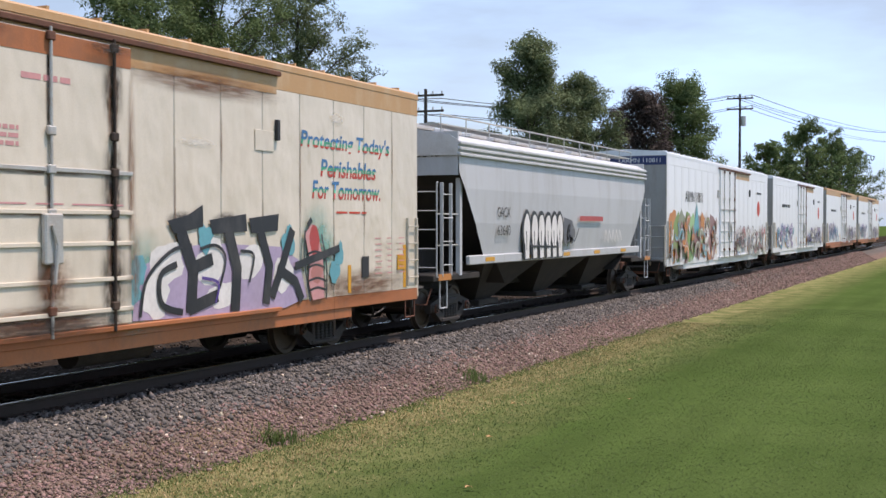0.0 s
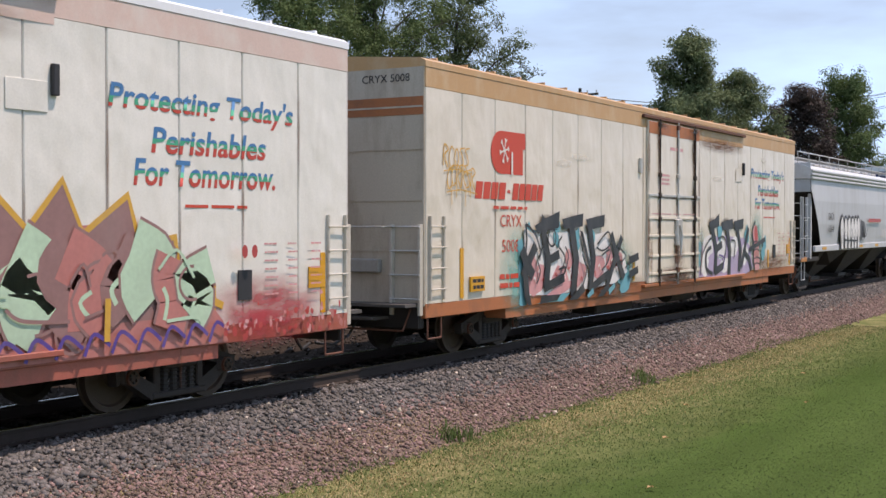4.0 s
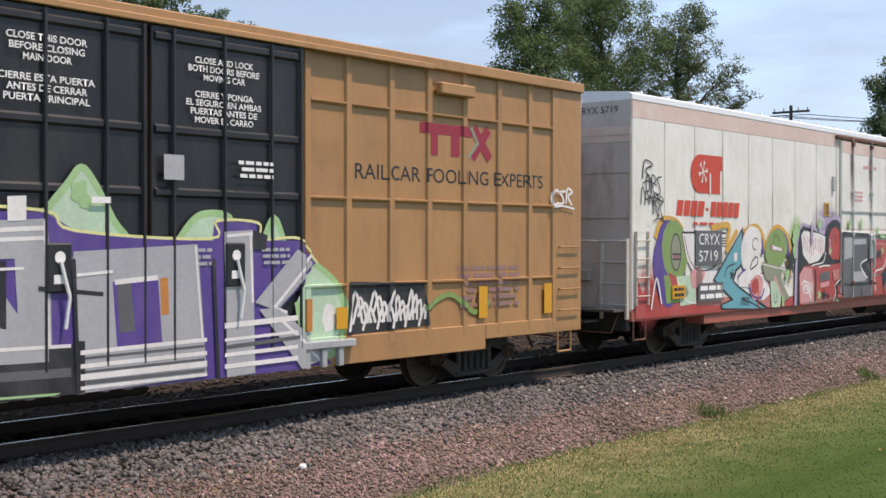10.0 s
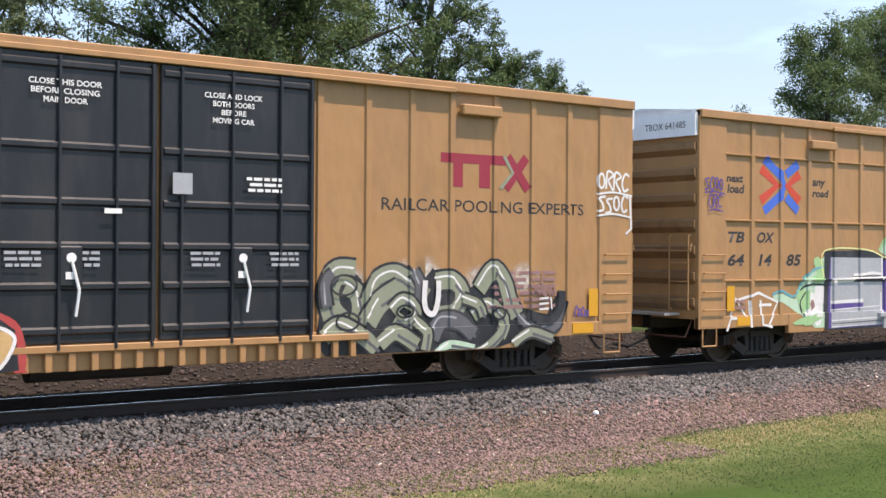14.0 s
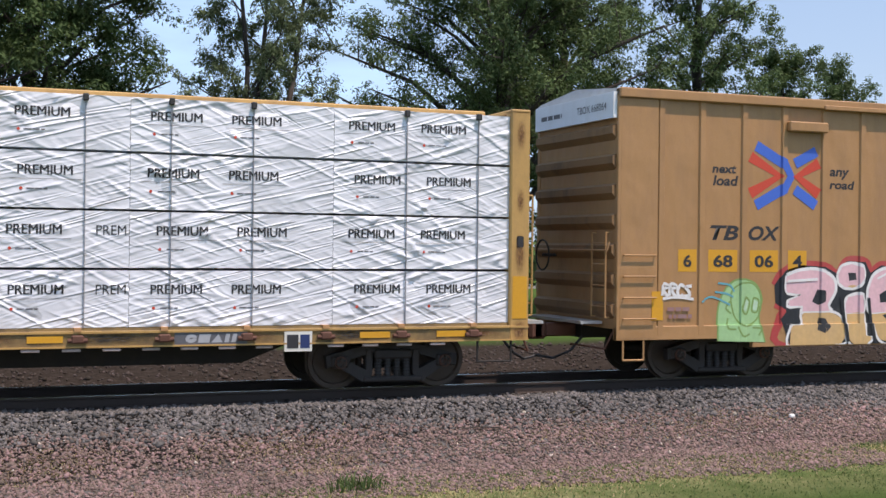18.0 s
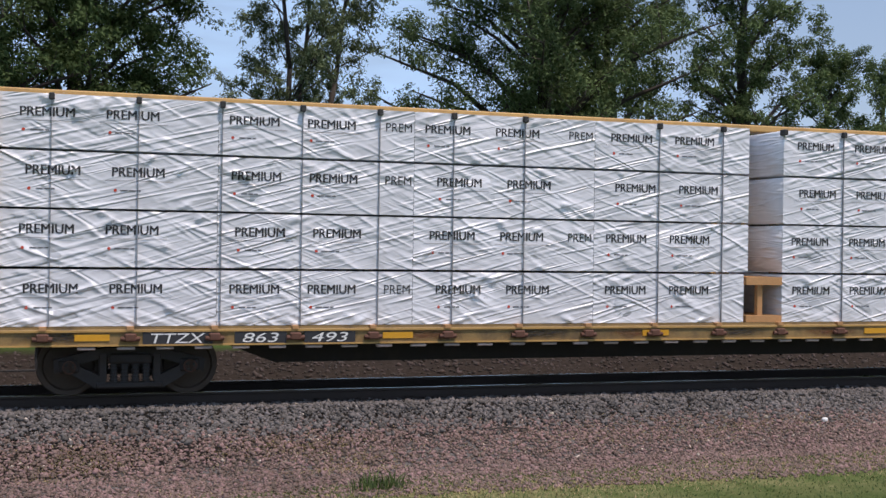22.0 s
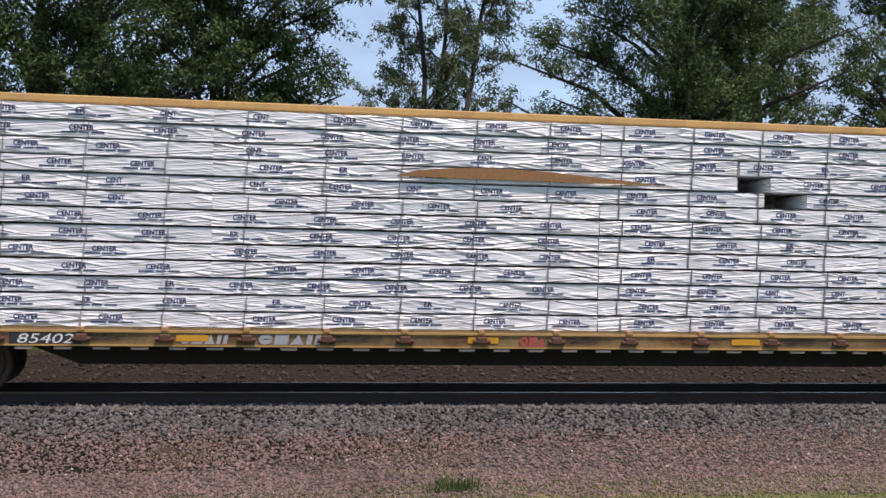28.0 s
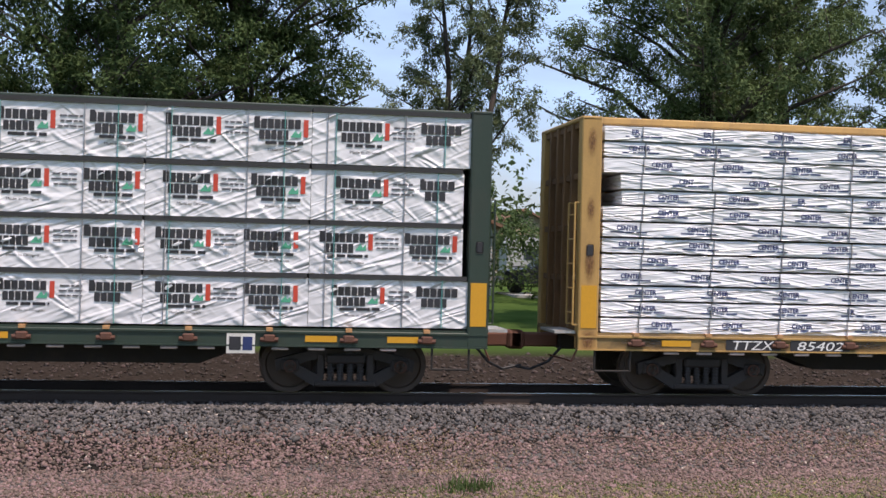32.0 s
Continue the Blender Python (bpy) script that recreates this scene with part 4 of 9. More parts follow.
def end_ladder(car, x, way, y0, y1, z0, z1, m, rungs=4):
    b = Mesh()
    for y in (y0, y1):
        b.tube((x + way * 0.08, y, z0), (x + way * 0.08, y, z1), 0.018, 0, 6)
        for z in (z0, z1):
            b.tube((x, y, z), (x + way * 0.08, y, z), 0.014, 0, 5)
    for k in range(rungs):
        z = z0 + (z1 - z0) * (k + 0.5) / rungs
        b.tube((x + way * 0.08, y0, z), (x + way * 0.08, y1, z), 0.014, 0, 6)
    part("end_ladder", b, m, car)


def step(car, x0, x1, z0, z1, y, m):
    part("step", Mesh().path([(x0, y, z1), (x0, y, z0), (x1, y, z0), (x1, y, z1)], 0.018), m, car)


# ---- paint: lettering blocks, decals, spray ----
class Paint(Mesh):
    """Flat painted shapes on a car's side; each new layer lies a little prouder."""

    def __init__(self, y):
        self.v, self.f, self.m = [], [], []
        self.y, self.k, self.low, self.thin = y, 0, 0.0, 0.0008

    def layer(self):
        self.k += 1
        return self.y - self.k * self.thin

    def poly(self, pts, k):
        y = self.layer()
        self.face([(a, y, max(b, self.low)) for a, b in pts], k)

    def rect(self, x0, x1, z0, z1, k, lean=0.0):
        d = lean * (z1 - z0)
        self.poly([(x0, z0), (x1, z0), (x1 + d, z1), (x0 + d, z1)], k)

    def stroke(self, pts, w, k, taper=False):
        """A ribbon along the points with mitred bends."""
        y = self.layer()
        n = len(pts)
        left, right = [], []
        for i, (a, b) in enumerate(pts):
            p, q = pts[max(0, i - 1)], pts[min(n - 1, i + 1)]
            d = Vector((q[0] - p[0], q[1] - p[1]))
            d = d.normalized() if d.length else Vector((1, 0))
            ww = w / 2 * (1 - 0.75 * i / (n - 1) if taper else 1)
            left.append((a - d.y * ww, y, max(self.low, b + d.x * ww)))
            right.append((a + d.y * ww, y, max(self.low, b - d.x * ww)))
        for i in range(n - 1):
            self.face([left[i], left[i + 1], right[i + 1], right[i]], k)

    def oval(self, x, z, a, b, k, n=20, tilt=0.0, rough=0.0, seed=0):
        pts = []
        c, s = math.cos(tilt), math.sin(tilt)
        for j in range(n):
            t = 2 * math.pi * j / n
            r = 1 + rough * noise.noise((math.cos(t) * 1.7 + seed, math.sin(t) * 1.7, seed * 3.1))
            u, v = a * r * math.cos(t), b * r * math.sin(t)
            pts.append((x + u * c - v * s, z + u * s + v * c))
        self.poly(pts, k)

    def ring(self, x, z, a, b, w, k, n=22, start=0.0, end=6.2832):
        self.stroke([(x + a * math.cos(start + (end - start) * j / n), z + b * math.sin(start + (end - start) * j / n)) for j in range(n + 1)], w, k)


def curve(pts, n=5):
    """Points along a smooth curve through the given ones."""
    out = []
    p = [pts[0]] + list(pts) + [pts[-1]]
    for i in range(1, len(p) - 2):
        for j in range(n):
            t = j / n
            out.append(tuple(0.5 * (2 * p[i][c] + (p[i + 1][c] - p[i - 1][c]) * t + (2 * p[i - 1][c] - 5 * p[i][c] + 4 * p[i + 1][c] - p[i + 2][c]) * t * t
                                    + (3 * p[i][c] - p[i - 1][c] - 3 * p[i + 1][c] + p[i + 2][c]) * t ** 3) for c in (0, 1)))
    return out + [pts[-1]]


def spray(name, color, rough=0.45):
    return mat(name, color, rough, vary=0.12, grain=14, blotch=2.5, bump=0.0, dirt=(color[0] * 0.6 + 0.12, color[1] * 0.6 + 0.11, color[2] * 0.6 + 0.1), dirt_amount=0.45, streak=2)


S_BLACK, S_WHITE, S_PINK = spray("spray_black", (0.02, 0.02, 0.024)), spray("spray_white", (0.70, 0.68, 0.66)), spray("spray_pink", (0.60, 0.28, 0.28))
S_TEAL, S_GREEN, S_RED = spray("spray_teal", (0.10, 0.34, 0.40)), spray("spray_green", (0.19, 0.30, 0.09)), spray("spray_red", (0.42, 0.055, 0.05))
S_YELLOW, S_PURPLE, S_LILAC = spray("spray_yellow", (0.60, 0.33, 0.05)), spray("spray_purple", (0.09, 0.05, 0.24)), spray("spray_lilac", (0.40, 0.32, 0.46))
S_SILVER, S_MINT, S_SALMON = spray("spray_silver", (0.36, 0.37, 0.39), 0.3), spray("spray_mint", (0.42, 0.58, 0.42)), spray("spray_salmon", (0.46, 0.17, 0.15))
S_GREY, S_OLIVE, S_BROWN = spray("spray_grey", (0.10, 0.10, 0.11)), spray("spray_olive", (0.24, 0.26, 0.18)), spray("spray_brown", (0.28, 0.15, 0.14))
S_LIME, S_ORANGE = spray("spray_lime", (0.30, 0.50, 0.24)), spray("spray_orange", (0.52, 0.20, 0.05))
S_LEMON, S_PEACH, S_ROSE = spray("spray_lemon", (0.68, 0.66, 0.30)), spray("spray_peach", (0.58, 0.37, 0.16)), spray("spray_rose", (0.70, 0.43, 0.46))
CANS = [S_BLACK, S_WHITE, S_PINK, S_TEAL, S_GREEN, S_RED, S_YELLOW, S_PURPLE, S_LILAC, S_SILVER, S_MINT, S_SALMON, S_GREY, S_OLIVE, S_BROWN, S_LIME, S_ORANGE, S_LEMON, S_PEACH, S_ROSE]
BK, WH, PK, TE, GR, RD, YE, PU, LI, SI, MI, SA, GY, OL, BN, LM, OR, LE, PE, RO = range(20)


def graffiti(car, p, label):
    return part("graffiti", p, CANS, car, label)


def wild(p, seed, x0, x1, z0, z1, fills, line, shine, n=26):
    """Interlocking curved letter shapes with outlines and highlights."""
    r = random.Random(seed)
    for i in range(n):
        x = x0 + (x1 - x0) * (i + 0.5) / n + r.uniform(-0.1, 0.1)
        top = z1 - r.uniform(0.0, 0.3) * (z1 - z0)
        low = z0 + r.uniform(0.0, 0.35) * (z1 - z0)
        w = (x1 - x0) / n * r.uniform(1.2, 2.2)
        lean = r.uniform(-0.5, 0.5)
        pts = curve([(x, low), (x + lean * 0.5 + r.uniform(-0.2, 0.2), low + (top - low) * 0.4), (x - lean * 0.3, low + (top - low) * 0.7), (x + lean, top)])
        f = r.choice(fills)
        p.stroke(pts, w + 0.08, line)
        p.stroke(pts, w, f)
        if r.random() < 0.6:
            p.stroke([(a - w * 0.25, b) for a, b in pts[2:9]], w * 0.12, shine)
        if r.random() < 0.5:
            a = r.uniform(0, 5)
            p.ring(x + r.uniform(-0.2, 0.2), r.uniform(low, top), w * 0.5, w * 0.45, 0.04, line, 12, a, a + 3.6)
    for i in range(n // 2):
        x = r.uniform(x0, x1)
        z = r.uniform(z0, z1)
        p.stroke(curve([(x, z), (x + r.uniform(0.1, 0.5), z + r.uniform(-0.2, 0.25)), (x + r.uniform(0.3, 0.9), z + r.uniform(-0.3, 0.3))]), r.uniform(0.03, 0.07), r.choice((line, line, shine)))


def arcs(p, seed, x0, x1, z0, z1, fills, line, shine, n=40):
    """Rolling curled letter shapes: bent ribbons with dark outlines and thin highlights."""
    r = random.Random(seed)
    for i in range(n):
        x = x0 + (x1 - x0) * ((i * 0.618) % 1.0)
        a = r.uniform(0.14, 0.42)
        z = min(z1 - a * 0.8, max(z0 + a * 0.6, r.uniform(z0, z1)))
        st = r.uniform(0, 6.28)
        en = st + r.uniform(1.8, 4.2)
        w = r.uniform(0.12, 0.26)
        b = a * r.uniform(0.7, 1.3)
        p.ring(x, z, a, b, w + 0.09, line, 14, st - 0.1, en + 0.1)
        p.ring(x, z, a, b, w, r.choice(fills), 14, st, en)
        if r.random() < 0.7:
            p.ring(x, z, a + w * 0.28, b + w * 0.28, 0.03, shine, 10, st + 0.2, en - 0.6)
        if r.random() < 0.4:
            p.ring(x, z, a - w * 0.2, b - w * 0.2, 0.03, line, 10, st + 0.3, en)


def scrawl(p, seed, x0, x1, z0, z1, k, w, n):
    """Hand-drawn hooks, loops and stems, one after another."""
    r = random.Random(seed)
    d = (x1 - x0) / n
    h = z1 - z0
    for i in range(n):
        x = x0 + i * d + d * r.uniform(-0.08, 0.08)
        z = z0 + h * r.uniform(-0.08, 0.08)
        lean = d * 0.2
        f = r.randrange(4)
        if f == 0:
            p.stroke(curve([(x + d * 0.8 + lean, z + h * 0.85), (x + d * 0.3 + lean, z + h), (x + d * 0.1, z + h * 0.5), (x + d * 0.35, z), (x + d * 0.9, z + h * 0.15)]), w, k)
        elif f == 1:
            p.stroke(curve([(x, z), (x + lean, z + h), (x + d * 0.75 + lean, z + h * 0.8), (x + d * 0.3, z + h * 0.5), (x + d * 0.9, z - h * 0.1)]), w, k)
        elif f == 2:
            p.stroke(curve([(x + d * 0.8 + lean, z + h * 0.9), (x + d * 0.2, z + h * 0.8), (x + d * 0.6, z + h * 0.45), (x + d * 0.7, z + h * 0.1), (x, z)]), w, k)
        else:
            p.ring(x + d * 0.45, z + h * 0.5, d * 0.36, h * 0.42, w, k, 12, 0.6, 6.9)
    p.stroke(curve([(x0, z0 - h * 0.25), (x0 + d * n * 0.5, z0 - h * 0.12), (x1 + d * 0.3, z0 - h * 0.3)]), w * 0.8, k)


def star(p, x, z, r, k, tilt=0.2):
    pts = []
    for j in range(10):
        q = r if j % 2 == 0 else r * 0.4
        pts.append((x + q * math.sin(tilt + j * 0.6283), z + q * math.cos(tilt + j * 0.6283)))
    for j in range(0, 10, 2):
        p.poly([pts[j - 1], pts[j], pts[j + 1], (x, z)], k)


def mark(car, name, p, mats, label=""):
    return part(name, p, mats, car, label)


def bars(p, x0, x1, z0, z1, rows, k=0, seed=0, gap=0.45):
    """Writing too small to read, as broken bars."""
    r = random.Random(seed)
    hgt = (z1 - z0) / rows
    for i in range(rows):
        z = z1 - (i + 1) * hgt
        x = x0 + r.uniform(0, 0.12) * (x1 - x0)
        while x < x1 - 0.02:
            w = min(r.uniform(0.12, 0.4) * (x1 - x0), x1 - x)
            p.rect(x, x + w, z + hgt * gap * 0.5, z + hgt * (1 - gap * 0.5), k)
            x += w + 0.05 * (x1 - x0)


def blocks(p, x0, x1, z0, z1, n, k=0, lean=0.0, solid=False):
    """A wordmark as plain letter-sized blocks."""
    w = (x1 - x0) / n
    s = w * 0.33
    for i in range(n):
        a, b = x0 + i * w, x0 + (i + 0.86) * w
        kind = i % 4
        hz = z1 - z0
        d = lambda z: lean * (z - z0)
        q = lambda u0, u1, v0, v1: p.poly([(u0 + d(v0), v0), (u1 + d(v0), v0), (u1 + d(v1), v1), (u0 + d(v1), v1)], k)
        if solid:
            q(a, b, z0, z1)
            continue
        if kind == 0:
            zc, rx = (z0 + z1) / 2, (b - a) / 2 - s * 0.4
            p.stroke([((a + b) / 2 + rx * math.cos(t) + d(zc + (hz / 2 - s * 0.4) * math.sin(t)), zc + (hz / 2 - s * 0.4) * math.sin(t)) for t in np.linspace(0, 6.2832, 13)], s * 0.85, k)
        elif kind == 1:
            q(a, b, z0, z1)
        elif kind == 2:
            p.poly([(a, z0), (b, z0), ((a + b) / 2 + lean * hz, z1)], k)
        else:
            q(a, a + s, z0, z1)
            q(b - s, b, z0, z1)


SLOGAN = bpy.data.materials.new("slogan_paint")
SLOGAN.use_nodes = True
_n, _l = SLOGAN.node_tree.nodes, SLOGAN.node_tree.links
_t, _s, _r = _n.new("ShaderNodeTexCoord"), _n.new("ShaderNodeSeparateXYZ"), _n.new("ShaderNodeValToRGB")
_r.color_ramp.interpolation = "CONSTANT"
_r.color_ramp.elements[0].color, _r.color_ramp.elements[1].position = (0.50, 0.06, 0.04, 1), 0.34
_r.color_ramp.elements[1].color = (0.03, 0.33, 0.20, 1)
_e = _r.color_ramp.elements.new(0.55)
_e.color = (0.04, 0.17, 0.36, 1)
_l.new(_t.outputs["Object"], _s.inputs[0])
_l.new(_s.outputs["Z"], _r.inputs["Fac"])
_l.new(_r.outputs["Color"], _n["Principled BSDF"].inputs["Base Color"])
_n["Principled BSDF"].inputs["Roughness"].default_value = 0.5


# ---- refrigerator cars ----
def reefer(x, label, side, band, sill, roofm, L=23.1, top=5.07, logo=True, seed=0, end=ENDGREY, doors=True):
    c = railcar("refrigerator_car", label, x)
    h = L / 2
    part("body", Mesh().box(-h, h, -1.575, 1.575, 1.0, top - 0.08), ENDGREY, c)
    roof = Mesh().prism([(-1.60, top - 0.10), (-1.60, top), (-1.50, top + 0.05), (0, top + 0.16), (1.50, top + 0.05), (1.60, top), (1.60, top - 0.10)], -h - 0.02, h + 0.02)
    for k in range(22):
        xx = -h + 0.6 + k * (L - 1.2) / 21
        roof.box(xx - 0.025, xx + 0.025, -1.45, 1.45, top + 0.06, top + 0.11)
    part("roof", roof, roofm, c, "ribbed metal roof")
    part("upper_band", Mesh().box(-h - 0.004, h + 0.004, -1.592, 1.592, top - 0.44, top - 0.10, 0, 0.008), band, c)
    part("side_sill", Mesh().box(-h, h, -1.59, 1.59, 0.80, 1.04, 0, 0.012).box(-h + 2.9, h - 2.9, -1.56, 1.56, 0.62, 0.80), sill, c)
    n = 19
    w = L / n
    panel = Mesh()
    i = 0
    prof = [(0.006, -1.572), (0.02, -1.586), (w * 0.3, -1.594), (w * 0.7, -1.594), (w - 0.02, -1.586), (w - 0.006, -1.572)]
    zs = (1.04, top - 0.44)
    for a, b in zip(prof, prof[1:]):
        panel.face([(a[0], a[1], zs[0]), (b[0], b[1], zs[0]), (b[0], b[1], zs[1]), (a[0], a[1], zs[1])])
    panel = panel.data("side_panel", side)
    for k in range(n):
        part("side_panel", panel, None, c, at=(-h + k * w, 0, 0))
        far = part("side_panel", panel, None, c, at=(h - k * w, 0, 0))
        far.rotation_euler = (0, 0, math.pi)
    for way in (-1, 1):
        m = Mesh().box(min(way * h, way * (h + 0.03)), max(way * h, way * (h + 0.03)), -1.57, 1.57, 1.0, top - 0.1)
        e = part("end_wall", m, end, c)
        for z in (1.9, 2.75, 3.6, 4.3):
            part("end_seam", Mesh().box(min(way * (h + 0.03), way * (h + 0.045)), max(way * (h + 0.03), way * (h + 0.045)), -1.55, 1.55, z, z + 0.03), end, e)
        part("end_platform", Mesh().box(min(way * h, way * (h + 0.5)), max(way * h, way * (h + 0.5)), -1.5, 1.5, 1.0, 1.05), DULLGRATE, c)
        rail = Mesh()
        e0 = way * (h + 0.42)
        rail.tube((e0, -1.0, 2.32), (e0, 1.45, 2.32), 0.018)
        rail.tube((e0, 0.2, 1.05), (e0, 0.2, 2.32), 0.02)
        rail.tube((e0, 1.45, 1.05), (e0, 1.45, 2.32), 0.02)
        rail.tube((e0, -1.0, 2.32), (way * (h + 0.03), -1.0, 2.32), 0.016)
        part("end_railing", rail, SILVER, c, "galvanised end railing")
        stile = Mesh()
        for y in (-1.53, -0.98):
            stile.box(min(way * (h + 0.03), way * (h + 0.13)), max(way * (h + 0.03), way * (h + 0.13)), y - 0.025, y + 0.025, 0.85, 2.36, 0, 0.006)
        lad = part("end_ladder", stile, LADDERPAINT, c, "cream painted end ladder with galvanised rungs")
        rung = Mesh().tube((way * (h + 0.13), -1.55, 0), (way * (h + 0.13), -0.96, 0), 0.016, 0, 6).data("rung", SILVER)
        for z in (1.12, 1.52, 1.92, 2.32):
            part("rung", rung, None, lad, at=(0, 0, z))
        part("brake_box", Mesh().box(min(way * (h + 0.03), way * (h + 0.16)), max(way * (h + 0.03), way * (h + 0.16)), -0.75, -0.15, 1.55, 1.78, 0, 0.02), ENDGREY, c, "grey placard board")
        part("brake_lever", Mesh().path([(way * (h + 0.3), 0.35, 2.2), (way * (h + 0.34), 0.35, 1.55), (way * (h + 0.34), -0.05, 1.52)], 0.03), COOLWHITE, c)
        part("crossover_step", Mesh().box(min(way * (h + 0.05), way * (h + 0.55)), max(way * (h + 0.05), way * (h + 0.55)), -0.9, 0.9, 0.78, 0.83), DULLGRATE, c)
        part("lower_end_beam", Mesh().box(min(way * (h - 0.1), way * (h + 0.06)), max(way * (h - 0.1), way * (h + 0.06)), -1.5, 1.5, 0.62, 1.02, 0, 0.02), TRUCKGREY, c, "dark end beam")
        ladder(c, way * (h - 0.32) - 0.22, way * (h - 0.32) + 0.22, 1.1, 2.5, -1.60, LADDERPAINT, 4)
        step(c, way * (h - 0.32) - 0.22, way * (h - 0.32) + 0.22, 0.45, 0.8, -1.56, RUST)
    # plug door with its rods and tracks
    d = part("door", Mesh().box(-1.62, 1.96, -1.655, -1.58, 0.98, top - 0.26, 0, 0.02), side, c, "plug door with vertical locking rods")
    for xx in (-0.96, 0.30, 1.55):
        part("lock_rod", Mesh().tube((xx, -1.69, 0.9), (xx, -1.69, top - 0.2), 0.022), (SILVER if xx < 1 else RUST) if side is not CREAM else (SOOTY if xx != 0.30 else SILVER), d)
        for z in (1.25, 2.5, 3.06, 3.55, 4.75):
            part("rod_bracket", Mesh().box(xx - 0.07, xx + 0.07, -1.72, -1.655, z - 0.06, z + 0.06, 0, 0.015), SOOTY if side is CREAM and xx != 0.30 else RUST if z in (1.25, 4.75) or xx > 1 else SILVER, d)
    for z in (3.06, 2.52, 2.10, 1.62, 1.2):
        part("door_rail", Mesh().box(-1.62, 1.96, -1.68, -1.655, z - 0.03, z + 0.03, 0, 0.008), side if z < 3 else SILVER, d)
    part("lock_box", Mesh().box(0.12, 0.46, -1.75, -1.66, 1.85, 2.5, 0, 0.02), SILVER, d)
    part("handle", Mesh().path([(0.22, -1.77, 2.35), (0.30, -1.79, 2.1), (0.26, -1.77, 1.6)], 0.025), SILVER, d)
    part("door_track", Mesh().box(-1.92, 5.95, -1.67, -1.59, top - 0.22, top - 0.14, 0, 0.01), RUST, c, "rusty upper door track")
    part("door_header", Mesh().box(-1.60, 1.94, -1.659, -1.654, top - 0.56, top - 0.28), RUSTSILL if side is CREAM else PINKBAND if band is PINKBAND else side, d, "rust stained strip along the door top")
    part("lower_track", Mesh().box(-1.9, 5.95, -1.68, -1.59, 0.90, 0.97, 0, 0.01), sill, c)
    part("track_stain", Mesh().box(2.0, 5.9, -1.598, -1.592, top - 0.52, top - 0.22), PINKBAND if band is PINKBAND else TANBAND, c, "rust stained strip under the track")
    part("door_stop", Mesh().box(5.84, 5.93, -1.66, -1.59, top - 1.3, top - 0.95, 0, 0.01), BLACK, c)
    part("latch", Mesh().box(-2.12, -1.98, -1.65, -1.59, 3.55, 3.9, 0, 0.01), SILVER, c)
    for xx in (-10.36, -6.9, -2.4, 2.5, 5.5, 8.5, 10.9):
        part("reflector", Mesh().box(xx - 0.06, xx + 0.06, -1.604, -1.596, 1.08, 1.95 if abs(xx) > 9 else 1.6), REFLECT, c, "vertical yellow reflective strip")
    for way in (-1, 1):
        truck(c, way * (h - 3.15))
    ends(c, h + 0.2)
    tank = Mesh().box(-3.4, -1.2, -1.1, -0.5, 0.35, 0.72, 0, 0.04)
    part("underframe_box", tank, TRUCK, c)
    part("air_reservoir", Mesh().tube((1.5, -0.9, 0.55), (3.2, -0.9, 0.55), 0.2, 0, 14), TRUCK, c)
    return c


